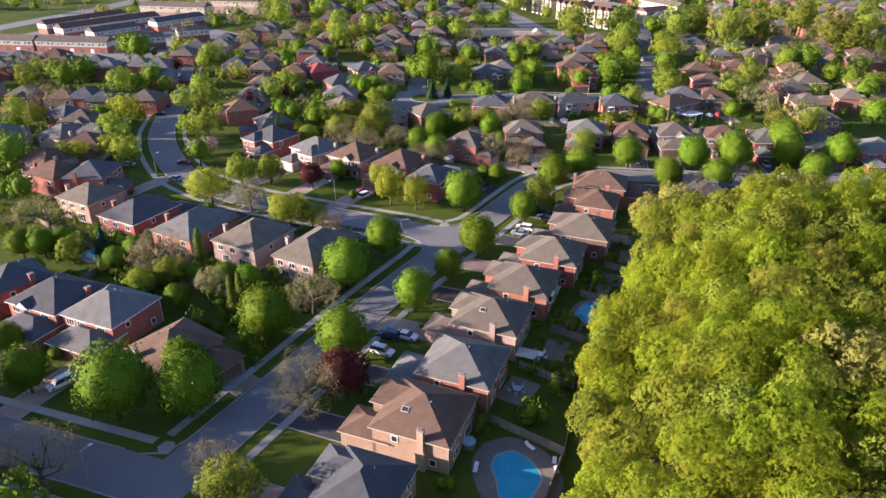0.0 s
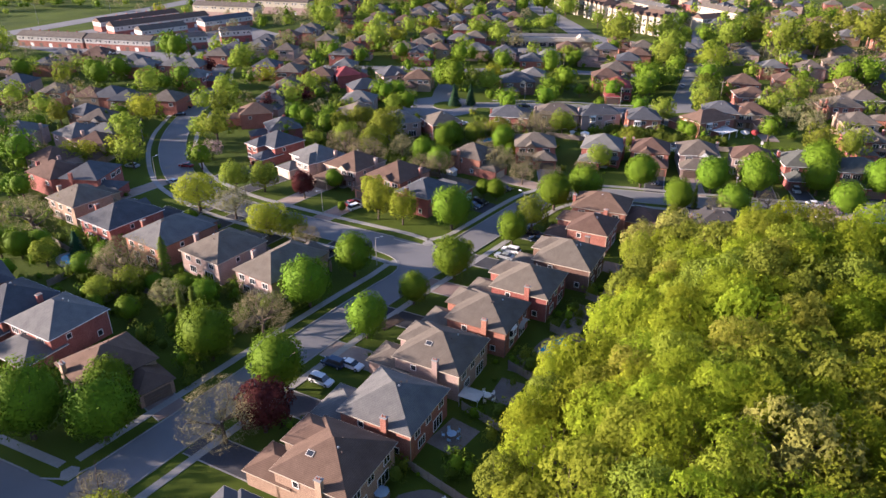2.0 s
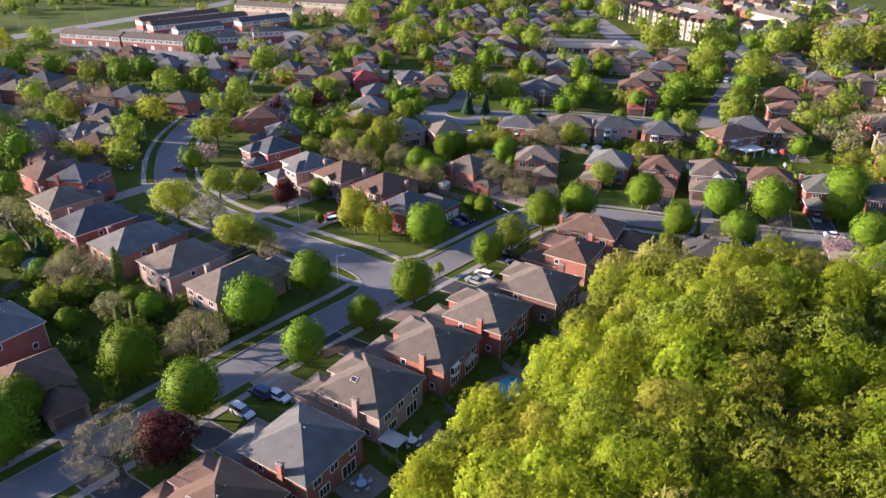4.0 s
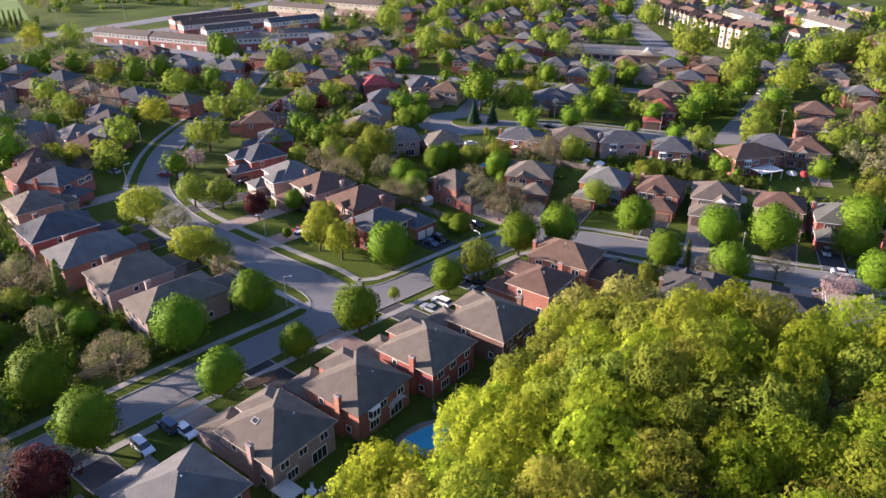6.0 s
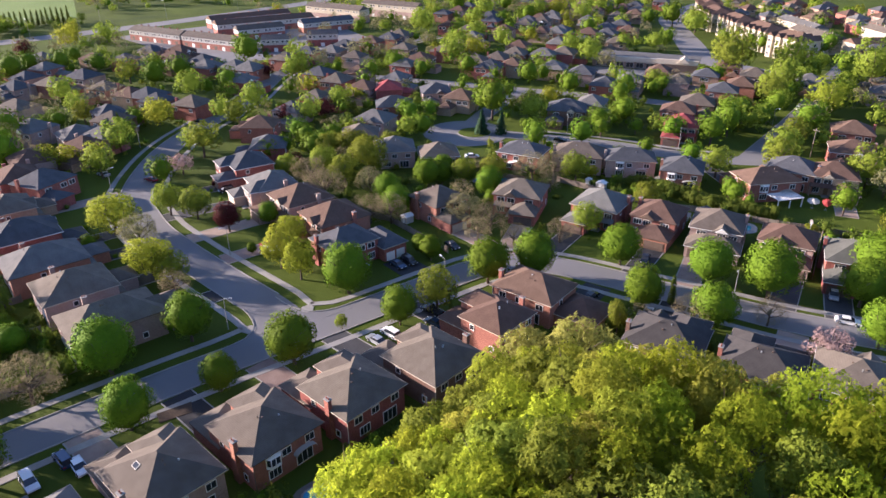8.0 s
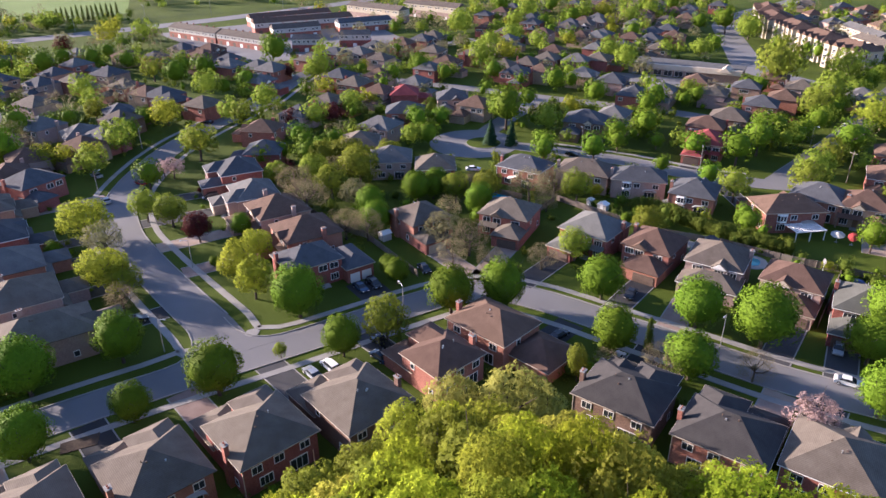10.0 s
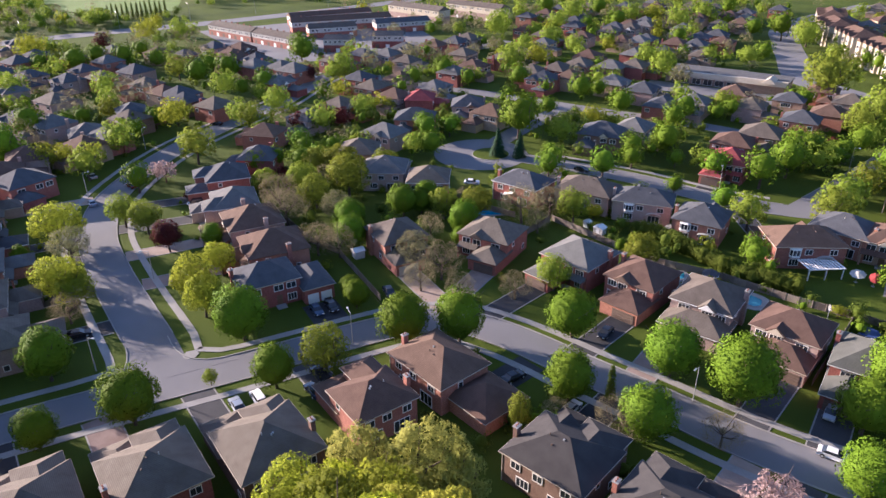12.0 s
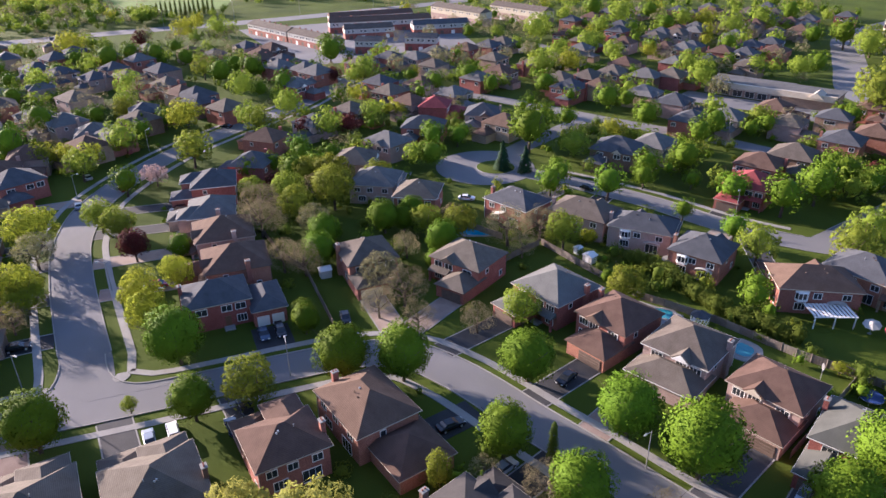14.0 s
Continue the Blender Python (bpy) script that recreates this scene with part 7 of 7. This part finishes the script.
apartment(-158, 466, 160, 24)
apartment(-184, 481, 150, 26)
apartment(-212, 500, 145, 26)
apartment(-240, 520, 140, 28)
apartment(-266, 550, 130, 28)
terrace(-165, 505, -30, 40, 10, 8.0, 6, BRICK["cream"], BRICK["cream"], "taupe", "cream town houses with grey roofs far away")
terrace(-190, 535, -35, 44, 10, 8.0, 6, BRICK["cream"], BRICK["cream"], "grey", "cream town houses with grey roofs far away")
terrace(-140, 540, -35, 44, 10, 8.0, 6, BRICK["cream"], BRICK["cream"], "taupe", "cream town houses with grey roofs far away")
terrace(-135, 500, 60, 22, 10, 8.0, 3, BRICK["cream"], BRICK["cream"], "brown", "cream town houses with grey roofs far away")
# low shopping parade with flat roofs and a pale gabled entrance
pz = thing("shopping_parade", pose(-196, 390, 0, 0, 0, 30), "low beige shopping parade with flat grey roofs", "shops")
for nm, x0, x1, y0, y1, h, m in (("wall", -24, 8, -7, 9, 4.6, BRICK["pink"]), ("wall", 8, 28, -9, 5, 5.2, BRICK["tan"])):
    s = Shape()
    s.box(x0, x1, y0, y1, -0.2, h)
    part(nm, s, m, pz)
    s = Shape()
    s.box(x0 - 0.5, x1 + 0.5, y0 - 0.5, y1 + 0.5, h, h + 0.5)
    part("flat_roof", s, ROOF["grey"], pz)
    s = Shape()
    s.box(x0 - 0.3, x1 + 0.3, y0 - 1.6, y0 - 0.1, h - 1.3, h + 1.0)
    part("canopy", s, CREAMTRIM, pz)
s = Shape()
s.gable(18, 24, -12, -4, 5.0, 2.4)
part("entrance_gable", s, CREAMTRIM, pz)
for i in range(6):
    window(pz, -20 + i * 5, -7, 0.3, 3.6, 2.4, 0, 2, False)
s = Shape()
s.box(-30, 34, -26, -9.2, -0.1, 0.09)
lot = new("parking_lot", s.mesh("parking_lot", ASPHALT))
lot.matrix_basis = pose(-196, 390, 0, 0, 0, 30)
tagged(lot, "grey asphalt parking lot in front of shops", "parking lot", kind="structure")
FIELD = [(-760, 100), (-576, 112), (-562, 155), (-572, 200), (-760, 235)]
s = Shape()
s.hull([(x, y, -0.1) for x, y in FIELD], [(x, y, 0.05) for x, y in FIELD])
tagged(new("field", s.mesh("field", MEADOW)), "bright green mown sports field", "ground", kind="structure")
for i in range(13):
    plant("t", -548 + tr.uniform(-1, 1), 150 + i * 3.3, 2.6, True, "row of cedars by the field")

# the south side of the first street: unseen houses and trees, added to cast shade
for x, y in ((-96, 16), (-114, 12), (-132, 8), (-150, 4)):
    house(x, y, 76, 12, 11, "taupe", "red", lod=2, chimney=1)
# maples out of view, stretched tall so their shadows reach the corner
for x, y, r in ((-104, 24, 5.4), (-97, 26, 5.0), (-78, 25, 5.0), (-83, 20, 5.4), (-121, 20, 5.6), (-139, 15, 4.8), (-88, 24, 4.6), (-93, 27, 4.0), (-112, 24.5, 4.4), (-86, 14, 5.2), (-128, 22, 5.6), (-136, 24, 5.2), (-147, 20, 5.4)):
    plant("m", x, y, r, True, stretch_z=1.55 if x < -115 else 1.3)

# houses of the far streets
fr = random.Random(77)
STREETS = [smooth_line(p, 8) for p in (STREET_A, STREET_B, STREET_D, STREET_E, STREET_F, STREET_G, STREET_H, STREET_J, STREET_K)]


def clear(x, y, gap, road):
    if any((x - h[0]) ** 2 + (y - h[1]) ** 2 < gap * gap for h in HOUSES):
        return False
    return all((p.x - x) ** 2 + (p.y - y) ** 2 > (road + wide) ** 2 for line, wide in zip(STREETS, (0, 0, 0, 0, 0, 0, 0, 9, 3)) for p in line)


for x0, x1, y0, y1, turn, n in ((-335, -285, 370, 640, -60, 22), (-270, -130, 560, 650, -30, 26), (-110, 5, 400, 640, 20, 36), (-455, -240, 30, 110, -75, 20), (-400, -335, 60, 190, -60, 14), (-400, -330, 400, 560, -60, 20), (-300, -225, 230, 420, -60, 14), (-75, 40, 300, 400, 20, 14), (-170, -105, 330, 410, -60, 8)):
    for i in range(n * 3):
        x, y = fr.uniform(x0, x1), fr.uniform(y0, y1)
        if n and clear(x, y, 16.5, 13 if x > -440 else 26) and not inside(x, y, [(-470, 195), (-330, 205), (-330, 310), (-460, 320)]) and math.hypot(x + 196, y - 388) > 36:
            n -= 1
            house(round(x, 1), round(y, 1), turn + fr.choice((0, 0, 180, 90)), fr.uniform(10.5, 12.5), fr.uniform(10, 11.5), fr.choice(("taupe", "brown", "grey", "slate")), fr.choice(("red", "rust", "pink", "tan")), fr.random() < 0.5, 3, chimney=fr.choice((1, -1, 0)), gable=fr.random() < 0.5, group="houses of the far streets")

# trees of the far streets and woods, too many to count
far = FAR
for x0, x1, y0, y1, n in ((-340, -130, 430, 650, 190), (-130, 5, 380, 660, 170), (-470, -230, 45, 120, 60), (-560, -470, 300, 480, 85), (-460, -330, 330, 600, 170), (-330, -220, 190, 420, 80), (-560, -480, 25, 60, 30), (-740, -565, 10, 104, 230), (-565, -500, 70, 150, 60), (-690, -565, 215, 400, 110), (-565, -525, 60, 150, 25), (-440, -335, 60, 200, 45), (-120, 20, 300, 390, 46), (-220, -85, 330, 430, 35)):
    for i in range(n):
        x, y = fr.uniform(x0, x1), fr.uniform(y0, y1)
        if not inside(x, y, FIELD) and not inside(x, y, [(-462, 204), (-338, 218), (-335, 318), (-392, 328), (-470, 296)]) and clear(x, y, 7.5, 7 if x > -440 else 17) and math.hypot(x + 196, y - 385) > 30:
            # duller leaf kinds weighted up: the haze over far trees put into colour
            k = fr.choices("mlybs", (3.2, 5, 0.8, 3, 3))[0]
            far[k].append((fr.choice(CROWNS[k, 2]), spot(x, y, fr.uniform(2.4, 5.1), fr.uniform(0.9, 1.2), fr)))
for x0, x1, y0, y1, n in ((-215, -100, 268, 430, 150), (-330, -170, 180, 330, 150), (-330, -200, 330, 440, 90), (-60, 30, 300, 400, 50), (-330, -205, 60, 130, 60), (-560, -475, 60, 200, 60)):
    for i in range(n):
        x, y = fr.uniform(x0, x1), fr.uniform(y0, y1)
        if clear(x, y, 8.6, 6.5) and math.hypot(x + 196, y - 385) > 34 and math.hypot(x + 161.8, y - 246) > 19:
            k = fr.choices("mlbsg", (3, 3, 2.2, 0.8, 2.5))[0]
            far.setdefault(k, []).append((fr.choice(CROWNS[k, 2]), spot(x, y, fr.uniform(1.6, 3.8), fr.uniform(0.8, 1.15), fr)))
lined = smooth_line(STREET_F, 8.5)
for side in (-8.5, 8.5):
    for p in offset_line(lined, side):
        if 325 < p.y < 450 and fr.random() < 0.85:
            k = fr.choice("mml")
            far[k].append((fr.choice(CROWNS[k, 1]), spot(p.x + fr.uniform(-1, 1), p.y, fr.uniform(3.6, 5.2), fr.uniform(0.9, 1.1), fr)))
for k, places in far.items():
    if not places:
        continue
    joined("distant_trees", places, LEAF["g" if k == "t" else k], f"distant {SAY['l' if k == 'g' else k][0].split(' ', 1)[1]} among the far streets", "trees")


# patios behind the row of houses beside the wood
for i, (px, py) in enumerate(((-38.2, 58), (-38.6, 104.5), (-39.6, 113), (-39.4, 131), (-39.0, 136.5), (-38.6, 149), (-43.2, 158))):
    c, si = math.cos(math.radians(10)), math.sin(math.radians(10))
    hw, hd = (2.2, 3.4) if i % 2 else (2.8, 2.6)
    s = Shape()
    pts = [(px + a * c - e * si, py + a * si + e * c) for a, e in ((-hw, -hd), (hw, -hd), (hw, hd), (-hw, hd))]
    s.hull([(x, y, -0.1) for x, y in pts], [(x, y, 0.07) for x, y in pts])
    tagged(new("patio", s.mesh("patio", DECKING if i % 3 else WOOD)), "shaded patio slabs behind a house beside the wood", "patio", kind="structure")


# ---- small things of the gardens and street corners ----
def slab(name, pts, z, material, label, category):
    s = Shape()
    s.hull([(x, y, -0.1) for x, y in pts], [(x, y, z) for x, y in pts])
    return tagged(new(name, s.mesh(name, material)), label, category, kind="structure")


slab("driveway", [(-93.0, 165.6), (-84.6, 166.0), (-84.8, 173.2), (-93.2, 172.8)], 0.055, DRIVE, "dark asphalt driveway to a double garage", "driveway")
slab("driveway", [(-55.6, 188.6), (-49.8, 190.2), (-52.2, 198.6), (-57.8, 197.0)], 0.055, DRIVE, "dark asphalt driveway to a double garage", "driveway")
slab("planting_bed", [(-71.0, 106.5), (-68.4, 106.2), (-67.8, 111.5), (-70.6, 112.3)], 0.11, SOIL, "reddish brown mulched planting bed in a front lawn", "ground")
for px, py in ((-80.3, 48.6), (-85.6, 129.3), (-85.6, 142.2)):
    slab("corner_pad", [(px - 1.6, py - 0.7), (px - 0.2, py - 1.6), (px + 1.1, py - 0.9), (px + 1.0, py + 0.6), (px - 0.2, py + 1.5), (px - 1.5, py + 0.9)], 0.094, CONCRETE, "pale concrete pad at a street corner", "pavement")
dish = thing("satellite_dish", pose(-36.4, 251.3, 0, 0, 0, 150), "pale satellite dish on a tall steel pole", "satellite dish")
s = Shape()
limb(s, (0, 0, 0), (0, 0, 7.2), 0.06, 0.05, 8)
part("pole", s, METAL, dish)
s = Shape()
rings = [[(r * math.cos(k * math.tau / 16), 0.35 * r * r - 0.1, 7.3 + r * math.sin(k * math.tau / 16)) for k in range(16)] for r in (0.05, 0.3, 0.5, 0.65)]
s.v = [q for r in rings for q in r] + [(a, b + 0.05, c) for a, b, c in rings[-1]]
s.f = [(j * 16 + k, j * 16 + (k + 1) % 16, (j + 1) * 16 + (k + 1) % 16, (j + 1) * 16 + k) for j in range(4) for k in range(16)] + [tuple(range(16))]
s.s = [0] * len(s.f)
part("reflector", s, DISHGREY, dish)
s = Shape()
limb(s, (0, -0.05, 6.5), (0, 0.85, 7.25), 0.025, 0.02, 6)
part("feed_arm", s, METAL, dish)
